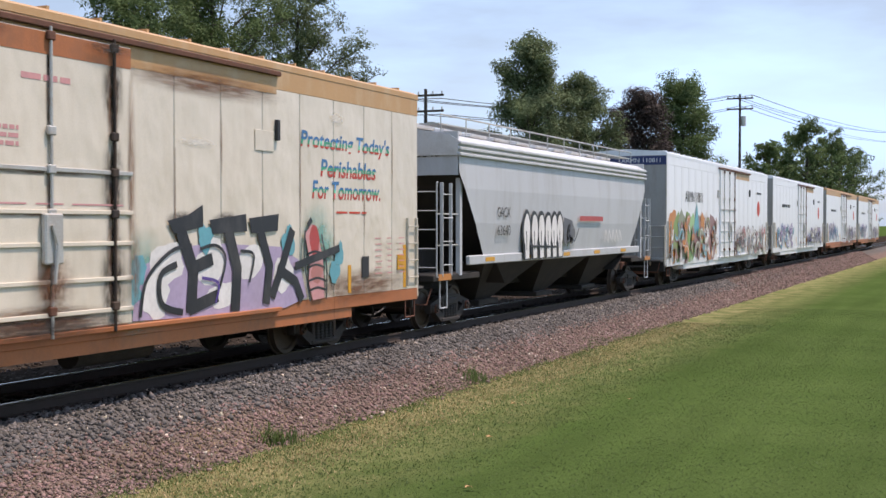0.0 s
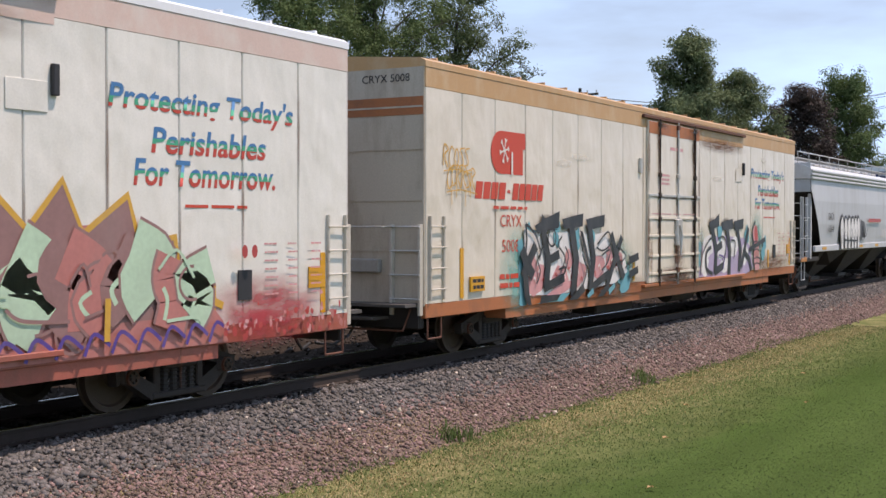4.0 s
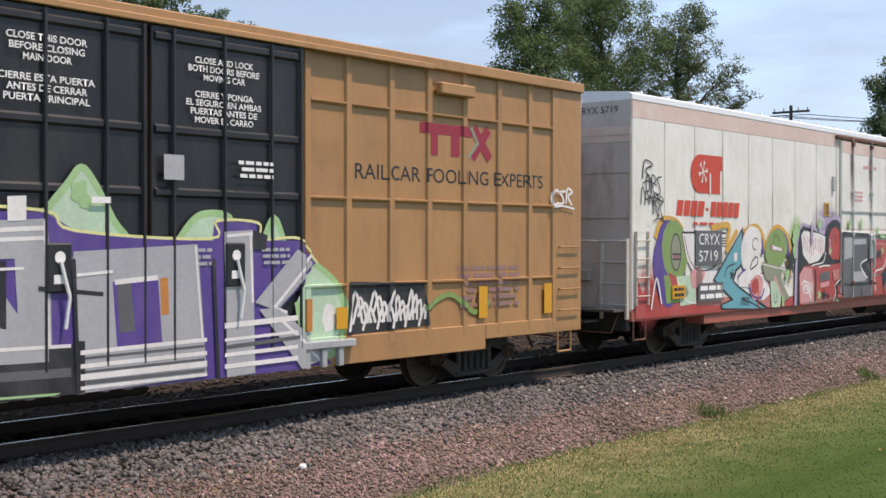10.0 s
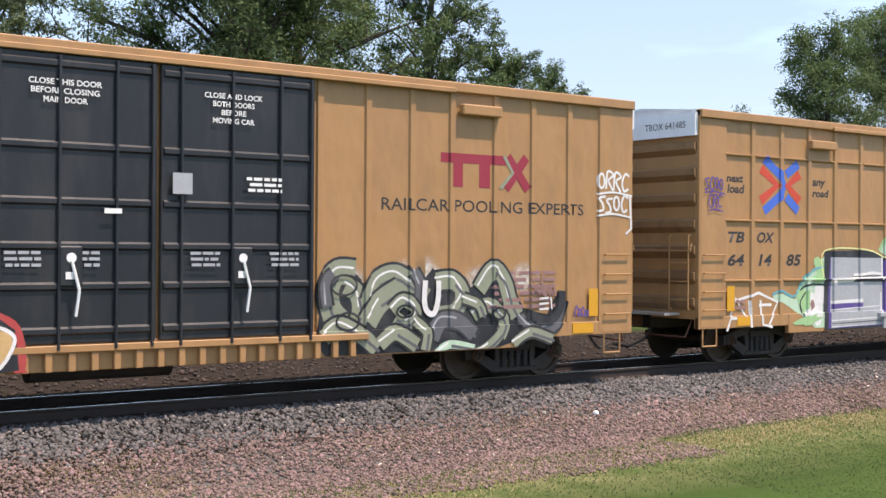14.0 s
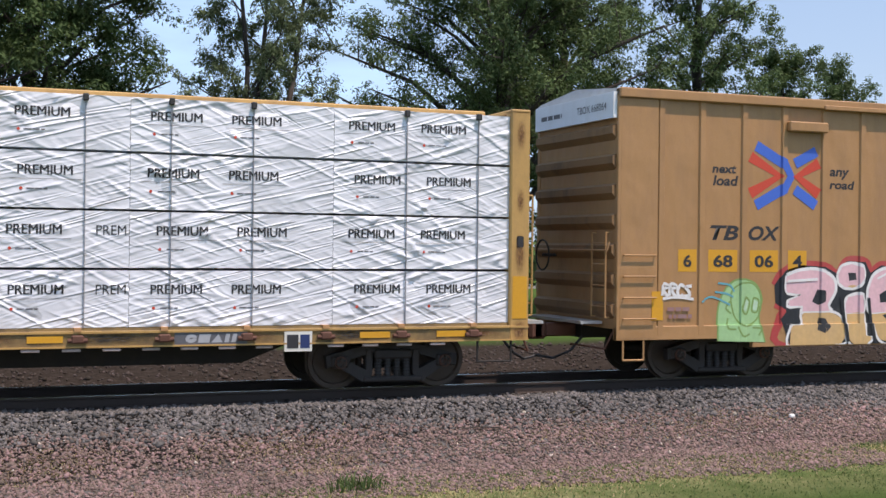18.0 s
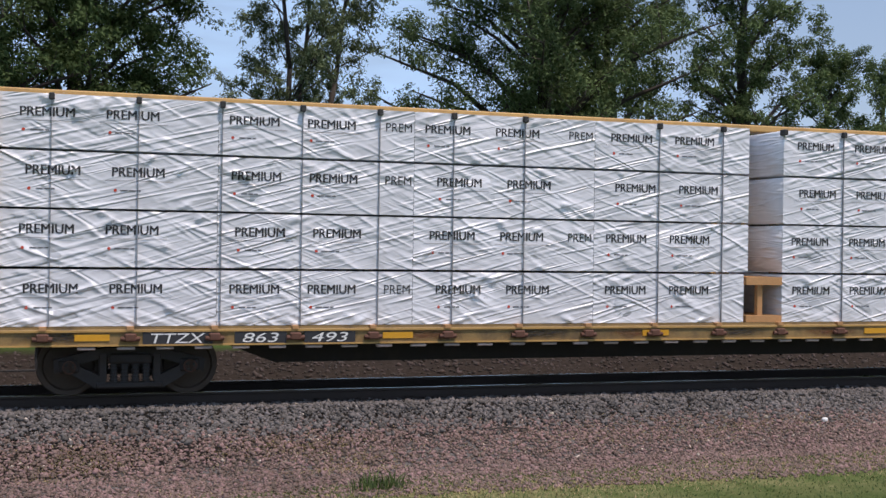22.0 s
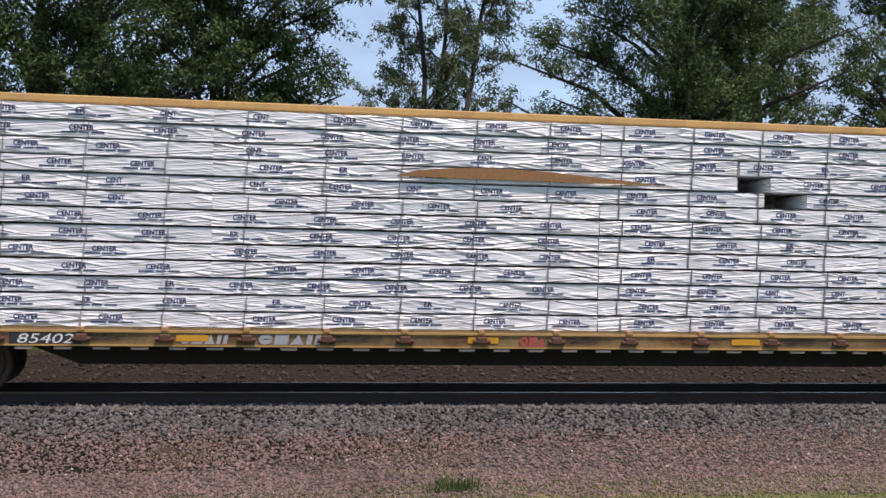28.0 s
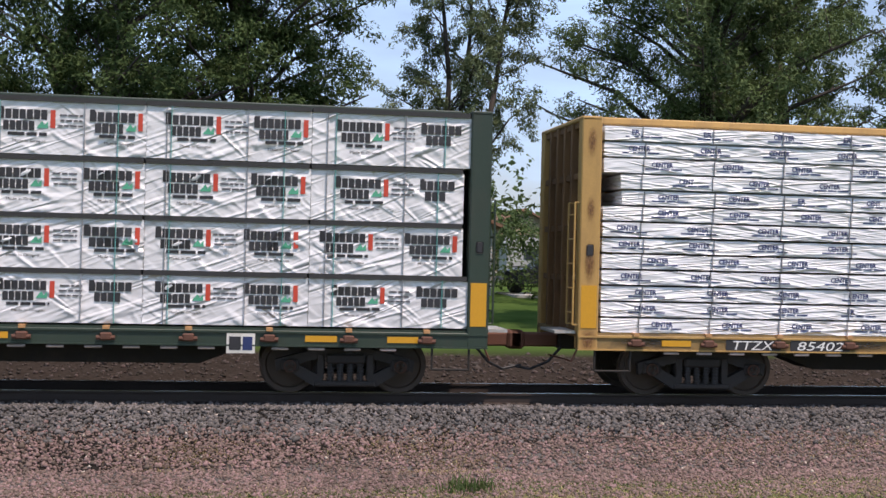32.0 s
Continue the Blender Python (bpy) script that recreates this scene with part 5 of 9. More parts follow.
def reefer_lettering(c, slogan=True, dark_plate=False):
    y = -1.598
    p = Paint(y)
    # round-cornered emblem with a snow crystal
    z0, z1 = 3.29, 4.08
    pts = [(-7.92, z1)] + [(-8.9 + 0.4 * math.cos(t), (z0 + z1) / 2 + (z1 - z0) / 2 * math.sin(t)) for t in np.linspace(math.pi / 2, 3 * math.pi / 2, 12)] + [(-8.45, z0), (-8.45, z0 + 0.38), (-8.40, z0), (-8.02, z0), (-8.02, z1 - 0.28), (-7.92, z1 - 0.28)]
    p.poly([(a, b) for a, b in pts[:13]] + [(-8.02, z0), (-8.02, z1 - 0.3), (-7.92, z1 - 0.3)], 0)
    for k in range(6):
        t = math.pi * k / 3 + 0.2
        e = (-8.78 + 0.2 * math.cos(t), 3.72 + 0.24 * math.sin(t))
        p.stroke([(-8.78, 3.72), e], 0.03, 1)
        for s in (-0.5, 0.5):
            b = (-8.78 + 0.12 * math.cos(t), 3.72 + 0.15 * math.sin(t))
            p.stroke([b, (b[0] + 0.08 * math.cos(t + s), b[1] + 0.09 * math.sin(t + s))], 0.022, 1)
    p.rect(-8.52, -8.46, z0, z0 + 0.42, 1)
    mark(c, "emblem", p, [RED, OFFWHITE], "red freight emblem with a snow crystal")
    p = Paint(y)
    blocks(p, -9.9, -8.72, 2.82, 3.13, 4, 0, 0.2, True)
    p.rect(-8.66, -8.54, 2.94, 3.0, 0)
    blocks(p, -8.47, -7.16, 2.82, 3.13, 5, 0, 0.2, True)
    bars(p, -9.25, -7.85, 2.62, 2.72, 1, 0, 4)
    tagged(mark(c, "wordmark", p, [RED], "red slanted wordmark"), kind="stuff")
    q = Paint(y)
    for k, x in enumerate((9.55, 10.05, 10.55)):
        bars(q, x, x + (0.3, 0.22, 0.26)[k], 1.35, 2.15, 7, 0, 3 + k, 0.78)
    bars(q, -0.85, -0.25, 3.3, 3.6, 3, 0, 2)
    bars(q, -0.3, 0.7, 4.14, 4.28, 1, 0, 6)
    bars(q, -1.5, 1.8, 2.60, 2.64, 1, 0, 8)
    q.v = [(a, -1.660 if -1.62 < a < 1.9 else b, z) for a, b, z in q.v]
    mark(c, "small_print", q, [S_PINK], "faded red data lettering")
    if slogan:
        write(c, "Protecting Today's", SLOGAN, 6.7, 10.2, 3.64, 4.03, y, 0.15, 0.02)
        write(c, "Perishables", SLOGAN, 7.4, 9.6, 3.22, 3.54, y, 0.15, 0.02)
        write(c, "For Tomorrow.", SLOGAN, 7.1, 9.8, 2.82, 3.15, y, 0.15, 0.02)
        r = Paint(y)
        bars(r, 7.9, 9.2, 2.55, 2.62, 1, 0, 5)
        mark(c, "web_line", r, [RED])
    lab = part("warning_label", Mesh().box(-10.1, -9.6, -1.640, -1.600, 1.18, 1.44), REFLECT, c, "yellow warning label")
    t = Paint(-1.6405)
    bars(t, -10.05, -9.65, 1.2, 1.42, 2, 0, 1)
    part("label_text", t, BLACK, lab)
    lab = part("warning_label", Mesh().box(10.55, 10.95, -1.612, -1.600, 1.45, 1.75), REFLECT, c, "yellow warning label")
    part("scan_tag", Mesh().box(9.0, 9.28, -1.612, -1.600, 1.35, 1.75), BLACK, c)


# first car: cream with tan band and orange sill
c1 = reefer(14.65, "cream refrigerator boxcar with tan band, orange sill and graffiti", CREAM, TANBAND, RUSTSILL, TANBAND, end=ENDCREAM)
reefer_lettering(c1)
write(c1, "CRYX", RED, -8.93, -8.07, 2.32, 2.54, -1.602)
write(c1, "5008", RED, -8.86, -8.18, 1.85, 2.08, -1.602)
p = Paint(-1.603)
bars(p, -9.0, -8.13, 1.15, 1.48, 2, 0, 9)
mark(c1, "load_data", p, [RED])
class Sketch(Paint):
    """Paint laid out on a slanted drawing of the car's side."""

    slant = ((0.0106546, 0.00017735, -11.0521), (-0.00087192, -0.0048752, 3.04953), (-0.00034932, -0.00007305))

    def spot(self, u, v):
        (a, b, c), (d, e, f), (g, h) = self.slant
        w = 1 + g * u + h * v
        return ((a * u + b * v + c) / w, (d * u + e * v + f) / w)

    def fill(self, k, *pts):
        self.poly([self.spot(*q) for q in pts], k)

    def line(self, k, w, *pts):
        self.stroke(curve([self.spot(*q) for q in pts]), w, k)

    def bar(self, k, w, *pts):
        self.stroke([self.spot(*q) for q in pts], w, k)

    def blob(self, k, u, v, a, b, rough=0.4):
        self.oval(*self.spot(u, v), a, b, k, 16, 0.2, rough, u)


p = Sketch(-1.606)
p.low = 0.82
for u, v, a, b in ((396, 275, 0.16, 0.4), (408, 375, 0.2, 0.3), (840, 315, 0.4, 0.25), (430, 195, 0.25, 0.3), (520, 405, 0.7, 0.16)):
    p.blob(TE, u, v, a, b, 0.6)
p.fill(WH, (396, 150), (440, 172), (480, 150), (560, 168), (640, 158), (690, 178), (762, 162), (782, 200), (840, 236), (852, 292), (800, 330), (560, 372), (430, 380), (404, 300))
for u, v, a, b in ((462, 330, 0.42, 0.28), (440, 275, 0.2, 0.18), (560, 322, 0.40, 0.26), (600, 260, 0.2, 0.2), (645, 300, 0.36, 0.28), (730, 280, 0.34, 0.24), (775, 250, 0.2, 0.24), (815, 262, 0.24, 0.2), (560, 360, 0.7, 0.1)):
    p.blob(PK, u, v, a, b)
for u, v, a in ((545, 190, 0.14), (630, 205, 0.18), (700, 185, 0.16), (548, 150, 0.12), (635, 175, 0.12)):
    p.blob(TE, u, v, a, a * 1.1, 0.7)
for q in range(22):
    u, v = 428 + q * 18.5, 300 + (q * 29) % 50 - q * 2.2
    p.line(WH if q % 3 else RD, 0.03, (u, v), (u + 6, v - 8), (u + 10, v + 8))
p.fill(BK, (438, 146), (468, 132), (470, 104), (484, 122), (549, 95), (550, 150), (456, 173))
p.fill(BK, (561, 122), (655, 102), (653, 146), (570, 157))
p.fill(BK, (667, 122), (749, 105), (746, 146), (675, 158))
p.bar(BK, 0.24, (480, 165), (506, 262), (500, 356))
p.bar(BK, 0.18, (504, 262), (553, 240))
p.bar(BK, 0.18, (495, 352), (578, 316))
p.bar(BK, 0.27, (604, 148), (628, 255), (618, 378))
p.bar(BK, 0.22, (684, 150), (703, 250), (690, 358))
p.bar(BK, 0.17, (688, 352), (770, 296))
p.bar(BK, 0.12, (648, 165), (692, 300))
p.bar(BK, 0.20, (776, 168), (800, 240), (832, 312))
p.bar(BK, 0.18, (822, 178), (795, 250), (762, 335))
p.bar(BK, 0.17, (854, 256), (893, 240))
p.bar(BK, 0.17, (854, 301), (891, 283))
p.bar(BK, 0.24, (384, 228), (410, 280), (440, 315))
p.bar(BK, 0.22, (446, 212), (415, 270), (392, 318))
p.bar(BK, 0.20, (400, 290), (415, 380), (428, 425))
p.line(BK, 0.07, (396, 140), (402, 200), (398, 260))
p.line(BK, 0.06, (396, 140), (442, 178), (470, 240))
p.ring(*p.spot(516, 186), 0.18, 0.17, 0.045, BK, 16)
for pts in (((470, 240), (455, 262), (468, 300), (455, 340)), ((560, 180), (545, 210), (575, 250), (560, 300)), ((575, 215), (590, 245), (580, 290)), ((640, 160), (655, 185), (650, 230)),
            ((715, 205), (760, 163), (772, 200), (740, 225), (712, 215)), ((735, 240), (770, 222), (760, 262), (735, 290)), ((850, 235), (852, 260), (835, 280)), ((550, 290), (580, 286), (560, 330)),
            ((650, 240), (670, 290), (655, 340)), ((800, 330), (770, 350), (730, 356)), ((500, 200), (470, 225), (462, 262)), ((800, 205), (835, 240), (815, 262))):
    p.line(BK, 0.045, *pts)
p.fill(BK, (474, 380), (560, 371), (545, 392), (470, 415))
p.fill(TE, (560, 371), (600, 366), (570, 400), (545, 396))
p.bar(BK, 0.2, (660, 345), (628, 378), (600, 404))
p.bar(BK, 0.15, (765, 335), (738, 366), (720, 384))
p.bar(TE, 0.13, (700, 355), (676, 380))
p.bar(TE, 0.12, (790, 335), (765, 360))
graffiti(c1, p, "spray graffiti of black topped white and pink letters")
p = Sketch(-1.606)
p.low = 0.82
p.fill(LI, (1142, 302), (1146, 250), (1160, 205), (1190, 178), (1240, 168), (1330, 175), (1352, 200), (1360, 270), (1330, 288), (1240, 298))
for u, v, a, b in ((1185, 205, 0.4, 0.3), (1235, 205, 0.42, 0.34), (1290, 200, 0.4, 0.3), (1170, 260, 0.3, 0.3), (1250, 262, 0.4, 0.22), (1330, 225, 0.3, 0.3)):
    p.blob(WH, u, v, a, b)
for u, v in ((1150, 215), (1145, 250), (1232, 160), (1340, 165), (1408, 190), (1400, 225)):
    p.blob(TE, u, v, 0.2, 0.22, 0.7)
p.fill(BK, (1188, 128), (1212, 118), (1232, 98), (1231, 138), (1195, 152))
p.fill(BK, (1239, 126), (1286, 114), (1286, 146), (1242, 152))
p.fill(BK, (1289, 122), (1329, 113), (1326, 145), (1292, 150))
p.bar(BK, 0.26, (1203, 146), (1216, 215), (1210, 292))
p.bar(BK, 0.2, (1212, 215), (1240, 196))
p.bar(BK, 0.2, (1208, 285), (1244, 262))
p.bar(BK, 0.26, (1262, 146), (1270, 215), (1264, 292))
p.bar(BK, 0.22, (1303, 146), (1312, 210), (1304, 280))
p.bar(BK, 0.2, (1346, 142), (1330, 205), (1312, 268))
p.bar(BK, 0.18, (1322, 215), (1345, 240), (1352, 275))
p.line(BK, 0.10, (1196, 205), (1176, 225), (1176, 275), (1200, 290))
p.line(BK, 0.06, (1150, 296), (1160, 230), (1190, 182), (1215, 172))
p.line(BK, 0.05, (1225, 178), (1245, 172), (1256, 196), (1246, 250))
p.line(BK, 0.05, (1275, 182), (1292, 190), (1284, 240))
p.line(PU, 0.05, (1225, 230), (1245, 240), (1240, 275))
p.fill(PK, (1362, 240), (1366, 205), (1362, 150), (1372, 132), (1380, 150), (1384, 200), (1382, 272), (1366, 276))
p.blob(RD, 1374, 165, 0.16, 0.3, 0.3)
p.blob(SA, 1374, 225, 0.2, 0.18, 0.3)
for v in (190, 215, 240, 258):
    p.line(BK, 0.04, (1362, v), (1374, v - 6), (1386, v))
p.line(BK, 0.05, (1362, 145), (1358, 200), (1362, 278))
p.line(BK, 0.05, (1384, 150), (1388, 210), (1384, 275))
p.bar(BK, 0.14, (1345, 212), (1366, 200), (1408, 178))
p.bar(BK, 0.10, (1366, 135), (1372, 122))
graffiti(c1, p, "spray graffiti with black capped lilac letters")
p = Paint(-1.606)
p.low = 0.82
scrawl(p, 14, -11.0, -10.1, 3.35, 3.7, YE, 0.025, 5)
scrawl(p, 15, -10.9, -9.9, 3.0, 3.35, YE, 0.025, 6)
for k in range(7):
    p.stroke([(-10.9 + k * 0.16, 3.1), (-10.9 + k * 0.16, 2.95 - 0.13 * (k * 5 % 3))], 0.02, YE)
graffiti(c1, p, "ochre spray scrawl")

for kind, x, z, a, b in (("teal", -8.2, 1.5, 0.9, 1.0), ("teal", -6.8, 2.0, 0.9, 0.7), ("teal", -3.2, 1.4, 1.0, 0.8), ("teal", 2.2, 1.5, 0.9, 0.9), ("teal", 7.3, 1.9, 0.8, 1.0),
                         ("black", -7.0, 2.44, 0.5, 0.15), ("black", -5.7, 2.44, 0.5, 0.15), ("black", -4.4, 2.44, 0.5, 0.15), ("black", 3.2, 2.44, 0.45, 0.15), ("black", 4.4, 2.44, 0.45, 0.15)):
    mist(c1, kind, x, z, a, b, -1.6005)
for kind, x, z, a, b in (("pale", -6.2, 3.6, 0.5, 0.12), ("pale", -5.4, 3.75, 0.6, 0.1), ("pale", 3.6, 3.6, 0.6, 0.1), ("pale", 8.0, 4.3, 0.35, 0.14), ("rust", 3.9, 4.5, 2.6, 0.25),
                         ("rust", -4.0, 1.0, 3.0, 0.35), ("rust", 9.0, 1.2, 2.5, 0.4)):
    mist(c1, kind, x, z, a, b, -1.6008, "stain")
for c in (c1,):
    for x, a, b, z in ((1.55, 0.28, 0.7, 4.2), (1.55, 0.3, 0.8, 2.9), (1.55, 0.35, 1.0, 1.6), (0.3, 0.25, 0.6, 1.6), (-0.96, 0.2, 0.6, 4.4), (0.0, 1.4, 0.25, 1.15)):
        mist(c, "soot" if x > 1 else "rust", x, z, a, b, -1.6565, "stain")

# second car: white with faded pink band
c2 = reefer(-10.7, "white refrigerator boxcar with faded pink band and bright graffiti", OFFWHITE, PINKBAND, REDSILL, COOLWHITE, end=ENDPINK)
reefer_lettering(c2)
part("dark_patch", Mesh().box(-9.15, -8.01, -1.640, -1.600, 1.82, 2.53), S_GREY, c2, "dark grey painted patch")
write(c2, "CRYX", WHITE, -9.02, -8.12, 2.24, 2.47, -1.643)
write(c2, "5719", WHITE, -9.02, -8.2, 1.9, 2.12, -1.643)
p = Paint(-1.638)
p.rect(-9.05, -7.95, 1.08, 1.46, 1)
bars(p, -9.0, -8.0, 1.1, 1.44, 2, 0, 12)
mark(c2, "load_data", p, [WHITE, S_GREY])
p = Sketch(-1.6045)
p.slant = ((0.00863636, -0.00103681, -10.34488), (-0.00066355, -0.00374286, 2.958159), (-0.00027373, 0.00013686))
p.low, p.thin = 0.82, 0.0003
p.poly([(-11.4, 0.85), (-11.3, 1.3), (-9.5, 1.2), (-8.4, 1.3), (-7.0, 1.0), (-4.3, 1.0), (-1.9, 1.1), (-1.9, 0.8)], RD)
p.poly([(-11.45, 0.85), (-11.42, 1.75), (-11.2, 1.3), (-10.8, 1.6), (-10.5, 1.0), (-10.3, 0.85)], RD)
p.fill(SA, (190, 330), (700, 300), (690, 470), (190, 480))
p.fill(WH, (200, 300), (640, 310), (690, 400), (640, 440), (380, 430), (240, 420))
# first letter
p.line(YE, 0.22, (-70, 150), (-30, 75), (10, 62), (70, 75), (108, 112))
p.oval(-10.15, 1.9, 0.66, 0.85, PU, 20, 0, 0.1, 1)
p.blob(GR, 55, 205, 0.5, 0.62, 0.08)
p.blob(OL, 62, 215, 0.22, 0.36, 0.05)
p.ring(*p.spot(62, 212), 0.2, 0.36, 0.03, BK, 18)
p.bar(BN, 0.14, (38, 235), (90, 235))
p.bar(BK, 0.03, (36, 222), (92, 222))
p.bar(BK, 0.03, (36, 248), (92, 248))
p.fill(MI, (58, 335), (188, 322), (192, 470), (80, 490), (70, 400))
p.fill(GR, (-30, 330), (60, 335), (75, 400), (70, 470), (-20, 480))
p.fill(RD, (5, 315), (55, 335), (68, 395), (20, 380))
p.blob(OL, 122, 412, 0.1, 0.1)
p.line(BN, 0.06, (105, 115), (130, 220), (175, 300), (180, 330))
p.line(WH, 0.03, (62, 340), (80, 400), (130, 460), (190, 470))
# second letter, pale round the number patch
p.fill(WH, (108, 118), (395, 122), (398, 190), (330, 262), (262, 288), (250, 340), (185, 330), (135, 250))
p.blob(PK, 205, 330, 0.3, 0.22, 0.4)
p.blob(BN, 215, 350, 0.14, 0.2, 0.3)
p.line(BK, 0.04, (108, 116), (250, 116), (395, 118))
p.line(YE, 0.13, (300, 95), (410, 82), (405, 150), (395, 205))
p.line(YE, 0.12, (395, 205), (440, 140), (465, 105))
p.line(BK, 0.02, (120, 130), (150, 240), (210, 300), (300, 290), (360, 250))
for q in range(4):
    p.line(BK, 0.025, (365, 140 + q * 12), (380, 143 + q * 12), (395, 140 + q * 14))
# teal arrow
p.fill(BK, (306, 346), (502, 86), (498, 272), (462, 300), (446, 348), (485, 376), (676, 494), (362, 498), (356, 470), (430, 442), (372, 402))
p.fill(TE, (320, 344), (494, 108), (490, 266), (452, 294), (436, 352), (478, 384), (650, 488), (372, 490), (368, 474), (446, 444), (386, 398))
star(p, *p.spot(432, 320), 0.14, BK)
p.line(BK, 0.03, (384, 330), (400, 285), (450, 262))
p.line(BK, 0.03, (500, 440), (560, 455), (640, 486))
for q in range(5):
    p.line(BK, 0.022, (490 + q * 11, 470), (492 + q * 11, 436), (500 + q * 11, 432), (499 + q * 11, 470))
p.fill(WH, (442, 212), (466, 210), (464, 250), (444, 252))
# third letter
p.line(YE, 0.24, (508, 125), (570, 98), (615, 130), (635, 200))
p.line(PU, 0.16, (505, 150), (560, 115), (610, 150), (625, 215))
p.blob(WH, 556, 175, 0.52, 0.42, 0.1)
p.line(WH, 0.5, (560, 160), (520, 220), (560, 290), (610, 320))
p.line(WH, 0.34, (475, 335), (560, 345), (640, 400))
p.ring(*p.spot(578, 168), 0.15, 0.13, 0.025, BK, 14, 0.4, 5.0)
p.line(BK, 0.035, (545, 290), (560, 250), (588, 228), (592, 262), (550, 290))
p.line(PU, 0.05, (470, 330), (500, 300), (520, 290))
p.blob(PK, 590, 375, 0.34, 0.28, 0.2)
p.blob(RD, 582, 370, 0.2, 0.17, 0.2)
p.line(PU, 0.05, (540, 360), (570, 420), (620, 425), (640, 380))
p.line(RD, 0.045, (604, 390), (605, 430), (604, 475))
# fourth letter
p.line(YE, 0.16, (645, 180), (680, 110), (720, 95), (775, 140), (792, 215), (778, 270))
p.line(PU, 0.14, (648, 200), (680, 130), (720, 112), (765, 150), (782, 220))
p.blob(GR, 708, 190, 0.58, 0.45, 0.08)
p.fill(BN, (668, 168), (748, 186), (745, 204), (665, 196))
p.fill(WH, (682, 172), (742, 188), (738, 198), (684, 192))
p.ring(*p.spot(706, 165), 0.16, 0.2, 0.02, BK, 12, 0, 3.14)
p.fill(OL, (622, 250), (772, 278), (740, 300), (752, 350), (800, 420), (770, 440), (700, 345), (650, 340), (632, 300))
p.fill(MI, (676, 345), (712, 340), (748, 420), (742, 474), (690, 474))
p.line(PK, 0.07, (700, 320), (725, 360), (760, 420))
p.line(YE, 0.06, (790, 350), (800, 300), (792, 260))
p.line(WH, 0.025, (628, 262), (700, 276), (768, 284))
p.line(BK, 0.02, (700, 400), (705, 445), (722, 440), (718, 390))
for u, v, a in ((830, 160, 0.1), (822, 200, 0.13), (760, 430, 0.06), (760, 450, 0.06)):
    p.blob(LM, u, v, a, a * 1.4, 0.5)
p.stroke(curve([(-10.9, 1.0), (-10.7, 1.6), (-10.5, 1.1)]), 0.05, WH)


def spot(u, v):
    """From a sketch of the piece at 126 units a metre."""
    return (-1.62 + (u - 470) / (126 if u < 470 else 110), 2.6 - (v - 120) * (0.0050 if u < 470 else 0.0053))


def fill(k, *pts):
    p.poly([spot(*q) for q in pts], k)


def line(k, w, *pts):
    p.stroke(curve([spot(*q) for q in pts]), w, k)


fill(LI, (125, 480), (130, 300), (140, 150), (180, 88), (350, 130), (370, 85), (420, 50), (469, 60), (469, 480))
fill(BK, (140, 500), (145, 330), (150, 190), (165, 125), (190, 105), (345, 148), (365, 100), (400, 75), (440, 70), (469, 90), (469, 500))
fill(WH, (172, 150), (190, 128), (300, 140), (350, 155), (345, 225), (300, 272), (230, 285), (185, 240))
for k in range(11):
    line(PK if k % 3 else RD, 0.03, (190 + k * 14, 150 + (k * 13) % 22), (192 + k * 14, 180 + (k * 17) % 30), (186 + k * 14, 212 + (k * 7) % 40))
fill(RD, (375, 160), (395, 120), (430, 105), (460, 130), (468, 220), (455, 270), (400, 265), (372, 235))
line(LI, 0.05, (382, 165), (388, 200), (380, 240))
star(p, *spot(388, 225), 0.13, LM)
for k in range(4):
    line(BK, 0.025, (410 + k * 5, 150 + k * 14), (430, 152 + k * 14))
fill(RD, (155, 335), (190, 296), (240, 292), (330, 300), (469, 285), (469, 500), (160, 500))
fill(PK, (160, 330), (190, 300), (245, 305), (262, 380), (262, 465), (165, 470))
for k in range(7):
    line(WH, 0.035, (170 + k * 9, 380 + (k * 19) % 50), (200 + k * 8, 362 + (k * 23) % 40), (215 + k * 6, 410 + (k * 11) % 50))
p.ring(*spot(205, 395), 0.16, 0.14, 0.03, WH, 14)
line(WH, 0.035, (245, 300), (262, 290), (330, 278), (350, 230))
line(BK, 0.10, (272, 310), (275, 380), (270, 470))
fill(GY, (305, 335), (380, 320), (382, 365), (308, 372))
fill(PK, (310, 380), (380, 372), (375, 395), (312, 402))
line(WH, 0.04, (298, 302), (340, 296), (385, 297))
for u, v, r, k in ((302, 435, 0.16, LM), (336, 440, 0.2, BK), (366, 446, 0.12, BK), (368, 495, 0.13, LM), (95, 270, 0.34, BK), (97, 340, 0.10, LI)):
    star(p, *spot(u, v), r, k)
fill(SA, (400, 320), (455, 315), (450, 365), (410, 372))
line(BK, 0.12, (420, 470), (440, 430), (432, 390), (469, 375))
line(WH, 0.03, (408, 480), (426, 430), (420, 395), (469, 362))
line(BN, 0.05, (180, 472), (300, 466), (469, 452))
for u, v, r in ((130, 140, 0.16), (120, 165, 0.12), (303, 97, 0.11), (70, 330, 0.10), (440, 470, 0.07)):
    p.oval(*spot(u, v), r, r * 1.1, LM, 14, 0, 0.6, u)
line(LI, 0.12, (240, 90), (243, 130), (246, 190))
graffiti(c2, p, "bright spray graffiti of green, teal and pink shapes")
p = Paint(-1.683)
p.low, p.thin = 0.90, 0.0003
fill(GY, (470, 140), (560, 136), (690, 150), (690, 490), (470, 490))
fill(BK, (470, 130), (690, 138), (865, 150), (865, 166), (690, 156), (470, 150))
fill(SI, (482, 160), (540, 156), (540, 250), (482, 262))
fill(SI, (548, 166), (640, 162), (640, 188), (548, 192))
fill(SI, (548, 320), (640, 318), (640, 365), (548, 370))
